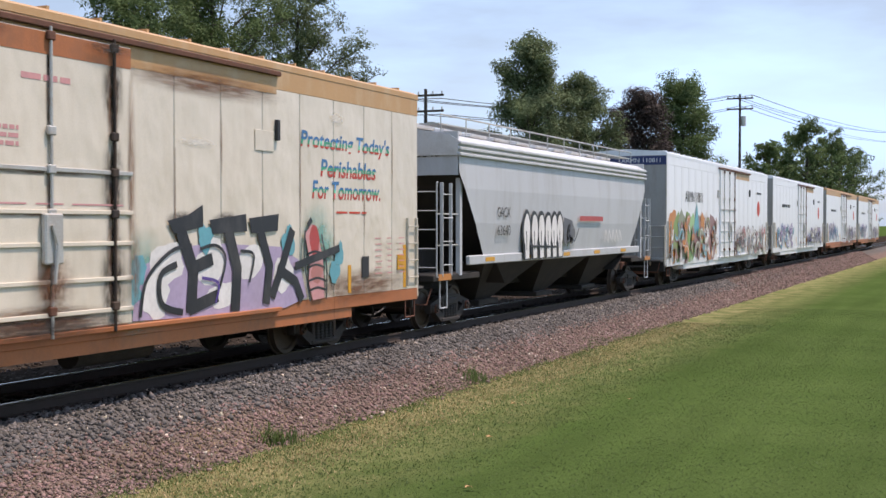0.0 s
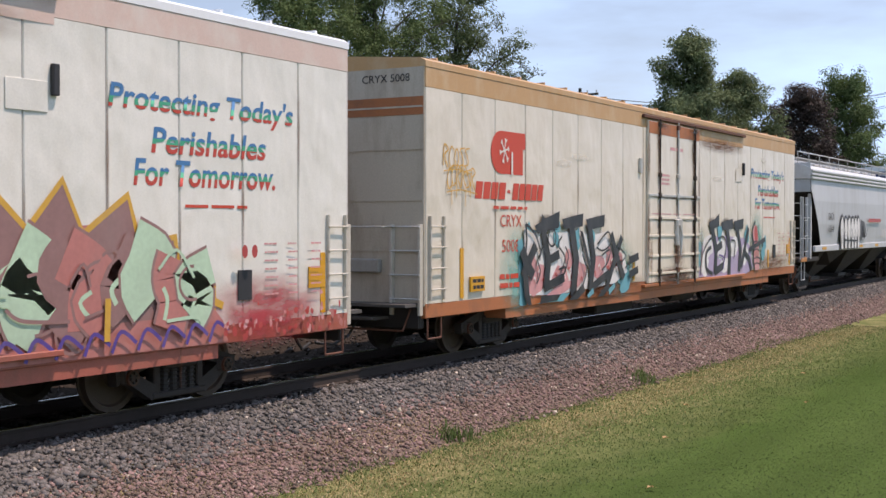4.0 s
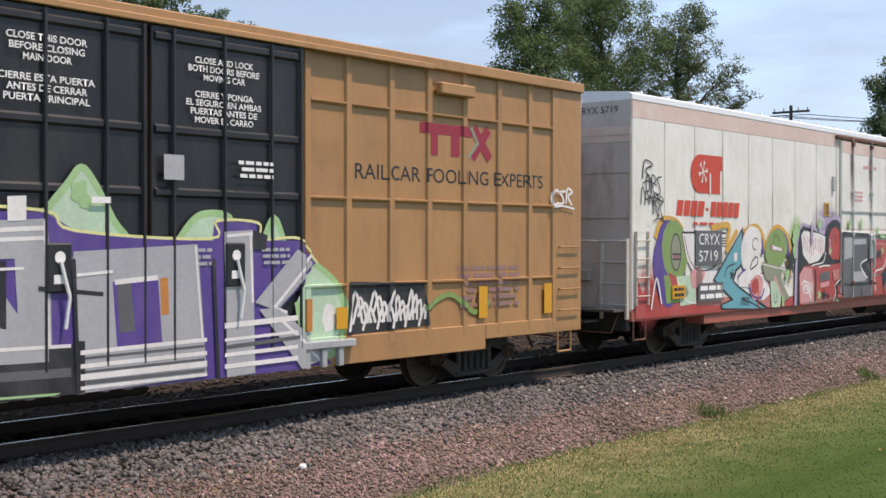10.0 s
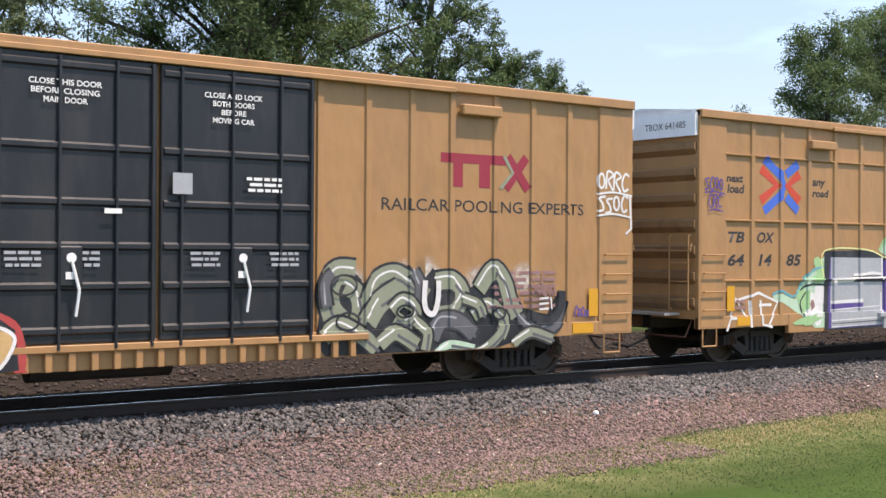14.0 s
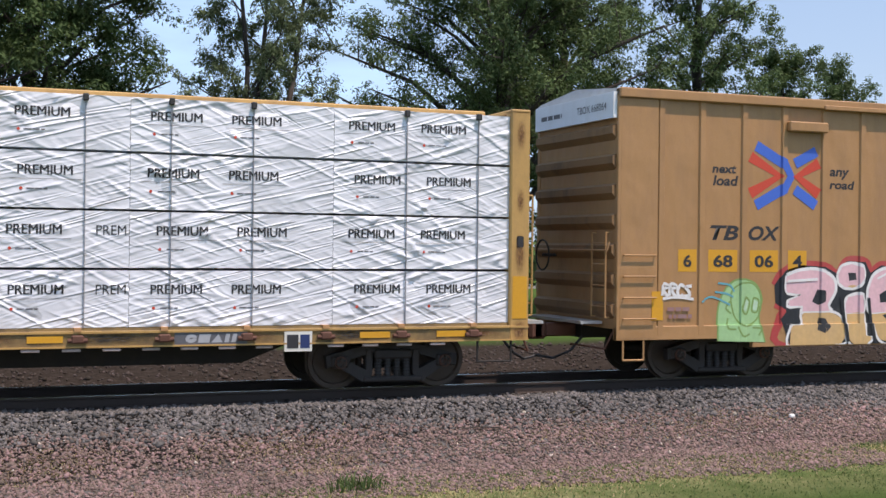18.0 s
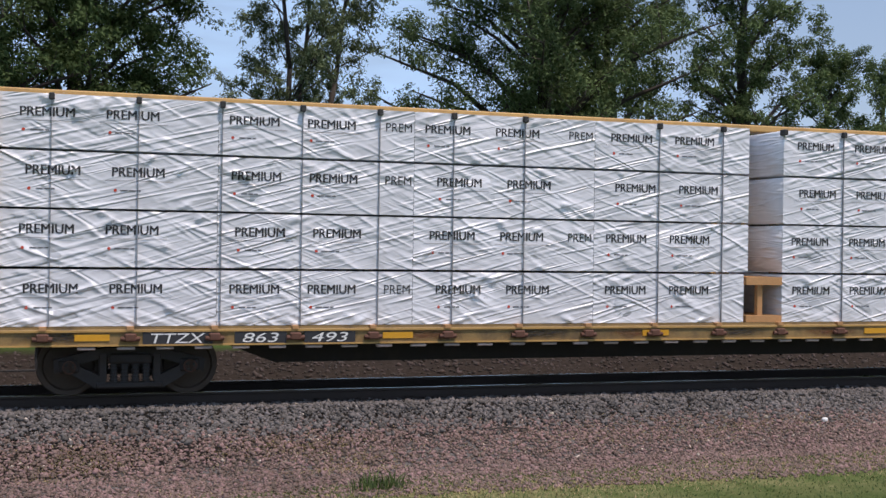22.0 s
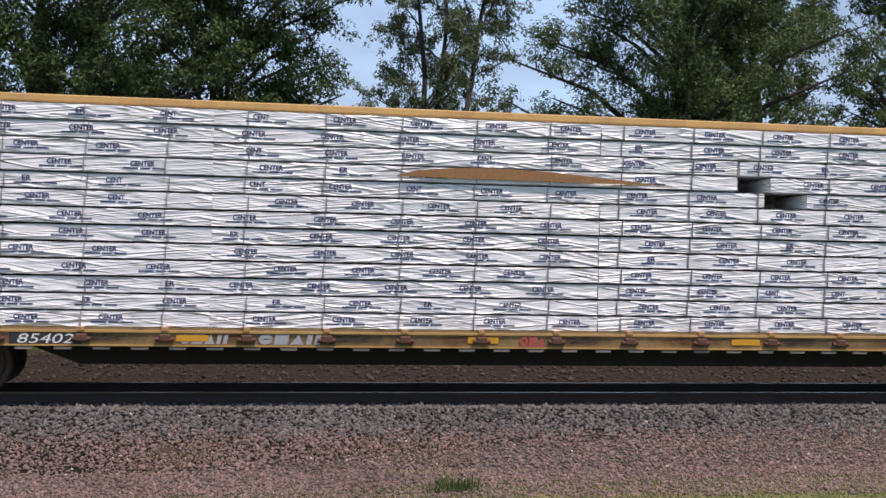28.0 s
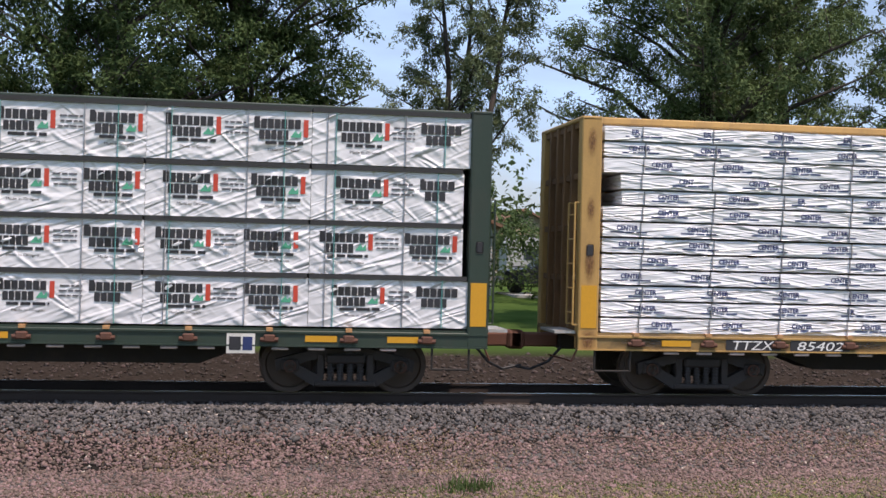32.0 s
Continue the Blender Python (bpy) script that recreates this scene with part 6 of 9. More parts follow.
fill(BK, (660, 150), (700, 155), (690, 260), (655, 280), (640, 285), (690, 340), (700, 410), (650, 350), (600, 288), (650, 260))
line(WH, 0.045, (650, 262), (598, 288), (640, 345), (652, 352))
fill(RD, (700, 165), (818, 172), (812, 250), (790, 330), (700, 340), (668, 292), (690, 262))
fill(RD, (690, 350), (765, 340), (770, 480), (690, 480))
fill(SA, (710, 180), (800, 184), (795, 196), (710, 192))
fill(BK, (812, 170), (845, 168), (845, 330), (770, 410), (760, 340), (800, 300))
line(WH, 0.045, (812, 190), (798, 260), (770, 310), (710, 328), (716, 420))
fill(RD, (845, 165), (865, 168), (865, 490), (770, 490), (775, 410), (845, 335))
for u, v, r, k in ((722, 242, 0.17, BK), (745, 238, 0.19, BK), (768, 222, 0.14, LM)):
    star(p, *spot(u, v), r, k)
fill(LM, (740, 150), (770, 138), (805, 156), (770, 162))
for k in range(5):
    line(BK, 0.05, (480 + k * 42, 376 + (k % 2) * 8), (520 + k * 42, 378), (552 + k * 42, 384))
for u, v in ((515, 90), (600, 94), (725, 126)):
    p.oval(*spot(u, v), 0.08, 0.13, LM, 12, 0, 0.6, u)
for k in range(9):
    line(BK if k % 2 else BN, 0.03, (475 + k * 43, 400), (480 + k * 43, 440 + (k * 13) % 30))
graffiti(c2, p, "spray graffiti in grey, red and black across the door")
p = Paint(-1.6045)
p.low = 0.82
p.poly([(1.98, 0.82), (2.0, 2.4), (2.6, 2.45), (2.7, 0.82)], RD)
p.poly([(2.3, 0.85), (2.6, 1.6), (3.0, 2.3), (4.6, 2.3), (6.6, 2.35), (8.0, 1.8), (8.7, 1.1), (8.8, 0.82)], SA)
flame = [(2.9, 2.0), (3.2, 2.75), (3.5, 2.15), (4.3, 2.5), (4.7, 2.3), (5.0, 2.75), (5.5, 2.3), (6.0, 2.85), (6.3, 2.25), (7.0, 2.7), (7.2, 2.1), (7.8, 2.2), (7.9, 1.6), (8.7, 1.3)]
p.poly(flame + [(8.0, 1.2), (3.0, 1.2)], BN)
p.stroke(flame, 0.1, YE)
wild(p, 5, 2.7, 8.2, 1.05, 2.15, (SA, BN, MI, SA), BN, MI, 16)
for k in range(14):
    x = 2.9 + k * 0.42
    p.stroke(curve([(x, 0.86), (x + 0.15, 1.1), (x + 0.4, 0.95)]), 0.05, PU)
for x in (2.0, 3.1, 4.6, 6.2):
    p.stroke([(x + 0.4, 1.0), (x + 0.42, 1.5)], 0.09, YE)
drops = random.Random(12)
for k in range(70):
    x = drops.uniform(8.6, 11.35)
    z = 0.86 + abs(drops.gauss(0, 0.22))
    p.oval(x, z, drops.uniform(0.015, 0.05), drops.uniform(0.02, 0.07), drops.choice((RD, PK, SA, RD)), 9, 0, 0.5, k)
for x, z in ((9.0, 2.0), (9.2, 2.0)):
    p.oval(x, z, 0.06, 0.09, RD, 10)
graffiti(c2, p, "spray graffiti in salmon and mint with a yellow flame outline")
p = Paint(-1.605)
for k in range(4):
    p.stroke(curve([(-11.25 + k * 0.14, 3.0), (-11.2 + k * 0.14, 3.35 - 0.08 * k), (-11.05 + k * 0.14, 3.1 - 0.06 * k)]), 0.025, BK)
scrawl(p, 9, -11.2, -10.8, 3.5, 3.85, BK, 0.03, 1)
scrawl(p, 6, -11.1, -10.5, 3.2, 3.6, BK, 0.03, 3)
scrawl(p, 8, -10.8, -10.4, 2.8, 3.2, BK, 0.03, 2)
graffiti(c2, p, "black marker scrawl")
for c, words in ((c1, "CRYX 5008"), (c2, "CRYX 5719")):
    t = write(c, words, BLACK, 0, 1, 0, 1, 0)
    t.matrix_basis = pose(-11.59, -0.35, 4.74, 0, 0, -90) @ Matrix.Diagonal((0.95, 1, 0.13, 1))
    p = Paint(0)
    p.rect(0, 1, 0, 0.5, 0)
    t = part("stripe", Mesh().box(-11.589, -11.583, -1.56, 1.56, 4.18, 4.48), PINKBAND if c is c2 else RUSTSILL, c)


for kind, x, z, a, b in (("lilac", -2.4, 2.75, 1.1, 0.6), ("lime", -4.2, 2.5, 0.5, 0.5), ("lime", -1.9, 2.9, 0.4, 0.3), ("lilac", 2.3, 2.5, 0.8, 0.5), ("red", 9.6, 1.2, 1.6, 0.6), ("red", -11.0, 1.3, 0.6, 0.8)):
    mist(c2, kind, x, z, a, b, -1.6005)
for x, a, b, z in ((1.55, 0.22, 0.8, 4.2), (-0.96, 0.2, 0.8, 4.3), (0.3, 0.2, 0.8, 4.2), (1.9, 0.3, 1.0, 3.2)):
    mist(c2, "rust", x, z, a, b, -1.6565, "stain")
for kind, x, z, a, b in (("rust", 3.6, 4.5, 2.4, 0.35), ("pale", 4.0, 3.8, 0.8, 0.1)):
    mist(c2, kind, x, z, a, b, -1.6008, "stain")


for words, yy, z, w in (("EXCESS HEIGHT CAR", 0.9, 4.86, 1.1), ("UPS BOARD", 1.2, 4.62, 0.6)):
    t = write(c2, words, BLACK, 0, 1, 0, 1, 0)
    t.matrix_basis = pose(-11.592, yy, z, 0, 0, -90) @ Matrix.Diagonal((w, 1, 0.085, 1))
p = Paint(0)
for pts in (((0, 0), (0.02, 0.5), (0.1, 0.1), (0.2, 0.12)), ((0.24, 0.35), (0.26, 0.05), (0.4, 0.08), (0.42, 0.4)), ((0.5, 0.05), (0.52, 0.42), (0.72, 0.3), (0.56, 0.2), (0.8, -0.1))):
    p.stroke(curve(pts), 0.035, BK)
for q in range(4):
    bars(p, -0.1, 0.35, 0.62 + q * 0.1 + (0.3 if q == 3 else 0), 0.67 + q * 0.1 + (0.3 if q == 3 else 0), 1, RD, q, 0.3)
t = part("graffiti", p, CANS, c2, "faded brown marker tag on the end wall")
t.matrix_basis = pose(-11.592, 0.55, 2.5, 0, 0, -90)


lab = part("warning_label", Mesh().box(-2.6, -2.3, -1.612, -1.600, 2.92, 3.25), REFLECT, c2, "yellow warning label")
q = Paint(-1.613)
bars(q, -2.57, -2.33, 2.95, 3.22, 5, 0, 7)
part("label_text", q, BLACK, lab)
for c in (c1, c2):
    hatch = part("hatch", Mesh().box(5.22, 5.80, -1.606, -1.596, 3.58, 3.92, 0, 0.004), OFFWHITE if c is c2 else CREAM, c, "small flush hatch")
# rust runs on the cream car's door and along its joints
for x, z, a, b in ((-1.6, 4.0, 0.10, 1.0), (-1.6, 2.2, 0.12, 1.2), (-0.96, 3.9, 0.09, 1.0), (-0.96, 2.1, 0.10, 1.1), (0.3, 4.0, 0.09, 0.9), (0.3, 2.9, 0.10, 1.2), (1.55, 3.8, 0.14, 1.3), (1.55, 2.2, 0.16, 1.3), (1.95, 3.0, 0.12, 1.8),
                   (-0.3, 4.72, 1.7, 0.12), (0.2, 1.12, 1.8, 0.22), (0.2, 2.5, 1.7, 0.07), (0.2, 3.02, 1.7, 0.06)):
    mist(c1, "rust", x, z, a, b, -1.658, "stain")
for x, z, a, b in ((1.55, 4.3, 0.07, 0.6), (1.55, 3.0, 0.07, 0.7), (0.3, 4.5, 0.06, 0.4), (1.55, 1.9, 0.08, 0.8), (-0.96, 1.4, 0.07, 0.5)):
    mist(c1, "soot", x, z, a, b, -1.6585, "stain")
for x, z, a, b in ((0.2, 1.02, 2.0, 0.16), (-1.6, 1.6, 0.14, 0.7), (1.95, 1.7, 0.14, 0.8), (0.3, 1.6, 0.5, 0.5), (-0.9, 4.72, 0.5, 0.12), (1.4, 4.72, 0.6, 0.14)):
    mist(c1, "soot" if b < 0.2 else "rust", x, z, a, b, -1.724, "stain")
for c in (c1, c2):
    for k in range(18):
        xx = -11.55 + (k + 1) * 23.1 / 19
        if not -1.7 < xx < 2.0:
            mist(c, "rust", xx, 1.6 + (k * 7 % 5) * 0.5, 0.03, 0.7 + (k * 5 % 4) * 0.3, -1.6008, "stain")

# white cars further ahead
def far_reefer(x, seed, name_end):
    c = reefer(x, "white refrigerator boxcar with spray graffiti along its base", COOLWHITE, COOLWHITE if seed < 3 else TANBAND, COOLWHITE if seed < 3 else RUSTSILL, COOLWHITE if seed < 3 else TANBAND, end=ENDGREY)
    if seed == 1:
        write(c, "ARMN110811", BLACK, -8.5, -5.2, 3.28, 3.72, -1.602)
    else:
        q = Paint(-1.602)
        bars(q, -8.7, -5.2, 3.35, 3.65, 1, 0, seed)
        mark(c, "car_number", q, [BLACK])
    q = Paint(-1.602)
    q.oval(8.6, 3.2, 0.4, 0.4, 0, 16)
    bars(q, 8.0, 9.4, 3.9, 4.1, 1, 1, 2)
    mark(c, "badge", q, [RED, BLACK])
    p = Paint(-1.604)
    p.low = 0.85
    if seed == 1:
        for x, k in ((-10.6, OR), (-9.8, GR), (-9.0, OL), (-8.1, GR), (-7.2, LM), (-6.2, BN), (-5.2, OR), (-4.2, WH), (-3.2, BN)):
            p.oval(x, 1.9, 0.7, 0.95, k, 16, 0.2, 0.5, x)
        p.poly([(-7.2, 1.9), (-6.4, 3.3), (-5.8, 1.9)], TE)
        arcs(p, 21, -10.8, -2.2, 1.05, 2.5, (OR, GR, OL, TE, WH, BN), BN, WH, 40)
        arcs(p, 22, 2.2, 10.6, 1.05, 2.2, (WH, PK, BN, WH), BK, WH, 36)
        part("end_stripe", Mesh().box(-11.592, -11.583, -1.57, 1.57, 4.62, 4.95), NAVY, c, "navy blue band")
        t = write(c, "ARMN 110811", WHITE, 0, 1, 0, 1, 0)
        t.matrix_basis = pose(-11.596, 0.15, 4.71, 0, 0, -90) @ Matrix.Diagonal((1.5, 1, 0.16, 1))
    else:
        arcs(p, 30 + seed, -10.0, -4.0, 1.2, 2.3, (TE, WH, LI), PU, WH, 26)
        arcs(p, 40 + seed, 3.0, 10.0, 1.2, 2.1, (LI, WH, PU), BK, WH, 26)
    graffiti(c, p, "spray graffiti along the lower side")
    return c


far_reefer(59.93, 1, "")
far_reefer(85.0, 2, "")
far_reefer(110.1, 3, "")
far_reefer(135.2, 4, "")


# ---- covered hopper ----
def hopper():
    c = railcar("covered_hopper_car", "grey covered hopper car with roof walk and graffiti", 36.95)
    h = 9.6
    side = [(-8.35, 3.95), (-8.35, 3.55), (-6.7, 1.62), (6.7, 1.62), (8.35, 3.55), (8.35, 3.95)]
    bulge = [(-1.46, 1.62), (-1.53, 2.4), (-1.55, 3.2), (-1.52, 3.95)]
    for s in (-1, 1):
        body = Mesh()
        for (ya, za), (yb, zb) in zip(bulge, bulge[1:]):
            def xe(z):
                return 8.35 if z >= 3.55 else 6.7 + (z - 1.62) / 1.93 * 1.65
            cuts = [za, zb] if not za < 3.55 < zb else [za, 3.55, zb]
            for a, b in zip(cuts, cuts[1:]):
                fy = lambda z: ya + (yb - ya) * (z - za) / (zb - za)
                for k in range(8):
                    u0, u1 = -1 + k / 4, -1 + (k + 1) / 4
                    body.face([(xe(a) * u0, s * fy(a), a), (xe(a) * u1, s * fy(a), a), (xe(b) * u1, s * fy(b), b), (xe(b) * u0, s * fy(b), b)])
        part("side_sheet", body, GREYHOP, c, "smooth grey curved side sheet")
    for way in (-1, 1):
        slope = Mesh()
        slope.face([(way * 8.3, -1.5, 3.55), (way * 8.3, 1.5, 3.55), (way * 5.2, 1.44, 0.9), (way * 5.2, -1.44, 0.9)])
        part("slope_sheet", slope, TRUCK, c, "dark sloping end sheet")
        part("end_sheet", Mesh().box(min(way * 8.3, way * 8.36), max(way * 8.3, way * 8.36), -1.5, 1.5, 3.5, 4.5), GREYHOP, c)
        part("end_platform", Mesh().box(min(way * 6.9, way * h), max(way * 6.9, way * h), -1.45, 1.45, 1.1, 1.25, 0, 0.02), TRUCK, c)
        for y in (-1.42, 1.42):
            part("corner_post", Mesh().box(way * 8.1 - 0.07, way * 8.1 + 0.07, y - 0.05, y + 0.05, 1.2, 3.6), GREYHOP, c)
        end_ladder(c, way * 9.35, way, -1.45, -0.9, 1.2, 3.3, GREYHOP, 5)
        ladder(c, way * 8.9 - 0.25, way * 8.9 + 0.25, 1.2, 3.3, -1.44, GREYHOP, 4)
        rail = Mesh()
        for z in (1.9, 2.6):
            rail.tube((way * 8.1, -1.42, z), (way * 9.4, -1.42, z), 0.018)
        part("hand_rail", rail, SILVER, c)
        step(c, way * 9.0 - 0.2, way * 9.0 + 0.2, 0.5, 1.1, -1.42, GREYHOP)
        part("end_reflector", Mesh().box(way * 9.0 - 0.35, way * 9.0 + 0.35, -1.47, -1.445, 1.12, 1.26), S_ORANGE, c)
        bc = part("brake_box", Mesh().box(min(way * 7.2, way * 8.2), max(way * 7.2, way * 8.2), -0.5, 0.5, 1.25, 1.8, 0, 0.04), TRUCK, c)
    roof = Mesh().prism([(-1.54, 4.28), (-1.3, 4.42), (0, 4.66), (1.3, 4.42), (1.54, 4.28), (1.5, 3.95), (-1.5, 3.95)], -8.4, 8.4)
    part("roof", roof, ROOF, c, "pale weathered roof sheets")
    for k in range(3):
        part("eave_rib", Mesh().box(-8.4, 8.4, -1.60, -1.5, 3.93 + k * 0.13, 4.01 + k * 0.13, 0, 0.02), GREYHOP, c)
    for k in range(10):
        x = -7.6 + k * 1.69
        part("hatch", Mesh().box(x - 0.55, x + 0.55, -0.35, 0.35, 4.62, 4.74, 0, 0.03), ROOF, c)
    walkway = Mesh()
    for y in (-0.75, 0.75):
        walkway.box(-8.3, 8.3, y - 0.25, y + 0.25, 4.68, 4.71)
    part("roof_walk", walkway, SILVER, c, "grated roof walk")
    rail = Mesh().tube((-8.3, -1.05, 4.9), (8.3, -1.05, 4.9), 0.02)
    for k in range(12):
        rail.tube((-8.3 + k * 1.51, -1.05, 4.5), (-8.3 + k * 1.51, -1.05, 4.9), 0.015)
    part("roof_rail", rail, SILVER, c)
    part("side_sill", Mesh().box(-h + 1.9, h - 1.9, -1.52, -1.42, 1.42, 1.64, 0, 0.02).box(-h + 1.9, h - 1.9, 1.42, 1.52, 1.42, 1.64, 0, 0.02), GREYHOP, c, "pale side sill with reflectors")
    for x in (-6.4, -3.4, -0.4, 2.6, 5.6):
        part("reflector", Mesh().box(x - 0.3, x + 0.3, -1.526, -1.518, 1.48, 1.58), REFLECT, c)
    for x in (-4.4, 0.0, 4.4):
        chute = Mesh()
        top = [(x - 2.1, -1.42, 1.45), (x + 2.1, -1.42, 1.45), (x + 2.1, 1.42, 1.45), (x - 2.1, 1.42, 1.45)]
        low = [(x - 0.5, -0.5, 0.42), (x + 0.5, -0.5, 0.42), (x + 0.5, 0.5, 0.42), (x - 0.5, 0.5, 0.42)]
        for i in range(4):
            chute.face([top[i], top[(i + 1) % 4], low[(i + 1) % 4], low[i]])
        chute.face(low)
        part("discharge_chute", chute, TRUCK, c, "dark hopper chute")
        part("gate_box", Mesh().box(x - 0.7, x + 0.7, -0.7, 0.7, 0.3, 0.44, 0, 0.02), TRUCK, c)
    write(c, "GACX", BLACK, -6.0, -5.1, 2.55, 2.8, -1.562)
    write(c, "63640", BLACK, -6.0, -5.1, 2.1, 2.35, -1.562)
    for words, z in (("GACX", 4.12), ("63640", 3.92)):
        t = write(c, words, BLACK, 0, 1, 0, 1, 0)
        t.matrix_basis = pose(-8.366, -0.3, z, 0, 0, -90) @ Matrix.Diagonal((0.75, 1, 0.15, 1))
    p = Paint(-1.563)
    for k, x in enumerate((-3.9, -3.3, -2.75, -2.2, -1.7, -1.2)):
        p.oval(x, 2.2, 0.36, 0.55, BK, 18, 0, 0.1, k)
        p.stroke([(x, 2.5), (x, 1.45)], 0.5, BK)
    for k, x in enumerate((-3.9, -3.3, -2.75, -2.2, -1.7, -1.2)):
        p.oval(x, 2.2, 0.25, 0.44, WH, 18, 0, 0.1, k)
        p.stroke([(x, 2.4), (x + 0.03, 1.48)], 0.3, WH)
        p.stroke([(x - 0.05, 2.2), (x - 0.02, 1.7)], 0.05, BK)
    p.stroke([(-3.7, 1.8), (-1.5, 1.75)], 0.06, BK)
    wild(p, 77, -0.7, 0.1, 2.0, 2.3, (GY,), GY, GY, 3)
    p.stroke([(0.6, 2.55), (3.0, 2.55)], 0.14, RD)
    for k in range(5):
        p.stroke(curve([(3.2 + k * 0.4, 1.8), (3.3 + k * 0.4, 2.2), (3.5 + k * 0.4, 1.85)]), 0.05, WH)
    graffiti(c, p, "white bubble letter graffiti outlined in black")
    truck(c, -7.9)
    truck(c, 7.9)
    ends(c, h)


hopper()


# ---- boxcars ----
def side_relief(ribs, girts, door):
    """Where the painted side stands out: posts, level stiffeners and the doors."""
    def depth(x, z):
        if door[0] - 0.001 <= x <= door[1] + 0.001:
            return -1.694
        y = -1.565
        for r in ribs:
            y = min(y, float(np.interp(abs(x - r), [0.05, 0.075], [-1.605, -1.565])))
        if ribs[0] < x < ribs[-1]:
            for g in girts:
                y = min(y, float(np.interp(z, [g - 0.05, g - 0.012, g + 0.012, g + 0.02], [-1.565, -1.613, -1.613, -1.565])))
        if z < 1.0:
            y = min(y, float(np.interp(z, [1.0, 1.004], [-1.602, -1.565])))
        if abs(x) > 8.62:
            y = min(y, -1.605)
        return y
    xcuts = sorted([r + d for r in ribs for d in (-0.075, -0.05, 0.05, 0.075)] + [door[0] - 0.002, door[0] + 0.002, door[1] - 0.002, door[1] + 0.002, -8.62, 8.62])
    zcuts = sorted([g + d for g in girts for d in (-0.05, -0.012, 0.012, 0.02)] + [0.999, 1.005])
    return xcuts, zcuts, depth


def spray_on(c, p, surf, label, name="graffiti", mats=None):
    me = p.data(name, mats or CANS)
    return part(name, conform(me, surf, p.y), None, c, label)


def boxcar(x, label, L, ribs_l, ribs_r, door, girts, top=5.04, track_paint=None):
    """ribs: where the side posts stand; girts: heights of the level stiffeners between them."""
    c = railcar("boxcar", label, x)
    h = L / 2
    part("body", Mesh().box(-h + 0.02, h - 0.02, -1.565, 1.565, 0.95, top - 0.1), YELLOWBOX, c, "mustard yellow steel body")
    part("roof", Mesh().prism([(-1.60, top - 0.09), (-1.64, top - 0.02), (-1.52, top + 0.03), (0, top + 0.17), (1.52, top + 0.03), (1.64, top - 0.02), (1.60, top - 0.09)], -h, h), ROOF, c, "galvanised roof")
    part("eave", Mesh().box(-h, h, -1.665, -1.50, top - 0.13, top + 0.035, 0, 0.015), YELLOWBOX, c)
    part("eave", Mesh().box(-h, h, 1.56, 1.66, top - 0.13, top - 0.02, 0, 0.015), YELLOWBOX, c)
    sill = Mesh().box(-h, -h + 2.75, -1.60, -1.5, 0.76, 1.0, 0, 0.01).box(-h + 2.75, h - 2.75, -1.60, -1.5, 0.60, 1.0, 0, 0.01).box(h - 2.75, h, -1.60, -1.5, 0.76, 1.0, 0, 0.01)
    part("side_sill", sill, YELLOWBOX, c)
    part("side_sill", Mesh().box(-h, h, 1.5, 1.6, 0.62, 1.0, 0, 0.01), YELLOWBOX, c)
    post = Mesh()
    for a, b in (((-0.075, -1.563), (-0.05, -1.604)), ((-0.05, -1.604), (0.05, -1.604)), ((0.05, -1.604), (0.075, -1.563))):
        post.face([(a[0], a[1], 0.85), (b[0], b[1], 0.85), (b[0], b[1], top - 0.13), (a[0], a[1], top - 0.13)])
    post.face([(-0.075, -1.563, 0.85), (-0.05, -1.604, 0.85), (0.05, -1.604, 0.85), (0.075, -1.563, 0.85)])
    post = post.data("side_post", YELLOWBOX)
    for xx in ribs_l + ribs_r:
        part("side_post", post, None, c, at=(xx, 0, 0))
        part("side_post", post, None, c, at=(-xx, 0, 0)).rotation_euler = (0, 0, math.pi)
    for group in (ribs_l, ribs_r):
        for z in girts:
            for a, b in zip(group, group[1:]):
                g = Mesh().prism([(-1.565, z - 0.05), (-1.612, z - 0.012), (-1.612, z + 0.012), (-1.565, z + 0.02)], a + 0.05, b - 0.05)
                part("side_girt", g, YELLOWBOX, c)
    for way in (-1, 1):
        e = Mesh()
        prof = [(0.95, 0.0), (0.97, 0.0)]
        n = 7
        z = 1.0
        pts = [(h - 0.03, 0.95)]
        for k in range(n):
            z0 = 1.02 + k * 0.51
            pts += [(h - 0.09, z0 + 0.02), (h + 0.07, z0 + 0.22), (h + 0.07, z0 + 0.34), (h - 0.09, z0 + 0.42)]
        pts += [(h - 0.03, 4.62), (h - 0.2, 4.62), (h - 0.2, 0.95)]
        e.prism([(way * a, b) for a, b in pts], -1.53, 1.53, "y")
        part("end_wall", e, YELLOWEND, c, "grimy corrugated yellow end wall with shade put into its colour")
        part("end_cap", Mesh().prism([(-1.55, 4.56), (-1.55, top - 0.03), (1.55, top - 0.03), (1.55, 4.56)], min(way * (h - 0.04), way * (h + 0.075)), max(way * (h - 0.04), way * (h + 0.075))), COOLWHITE, c, "white roof end panel")
        for s in (-1, 1):
            part("corner_post", Mesh().box(min(way * h, way * (h - 0.14)), max(way * h, way * (h - 0.14)), min(s * 1.48, s * 1.6), max(s * 1.48, s * 1.6), 0.76, top - 0.1, 0, 0.012), YELLOWBOX, c)
        x0 = way * (h - 0.42)
        part("ladder_plate", Mesh().box(x0 - 0.36, x0 + 0.36, -1.604, -1.565, 0.80, top - 0.14), YELLOWBOX, c)
        ladder(c, x0 - 0.30, x0 + 0.30, 0.95, 2.4, -1.61, YELLOWBOX, 4, False)
        step(c, x0 - 0.28, x0 + 0.12, 0.42, 0.8, -1.58, YELLOWBOX)
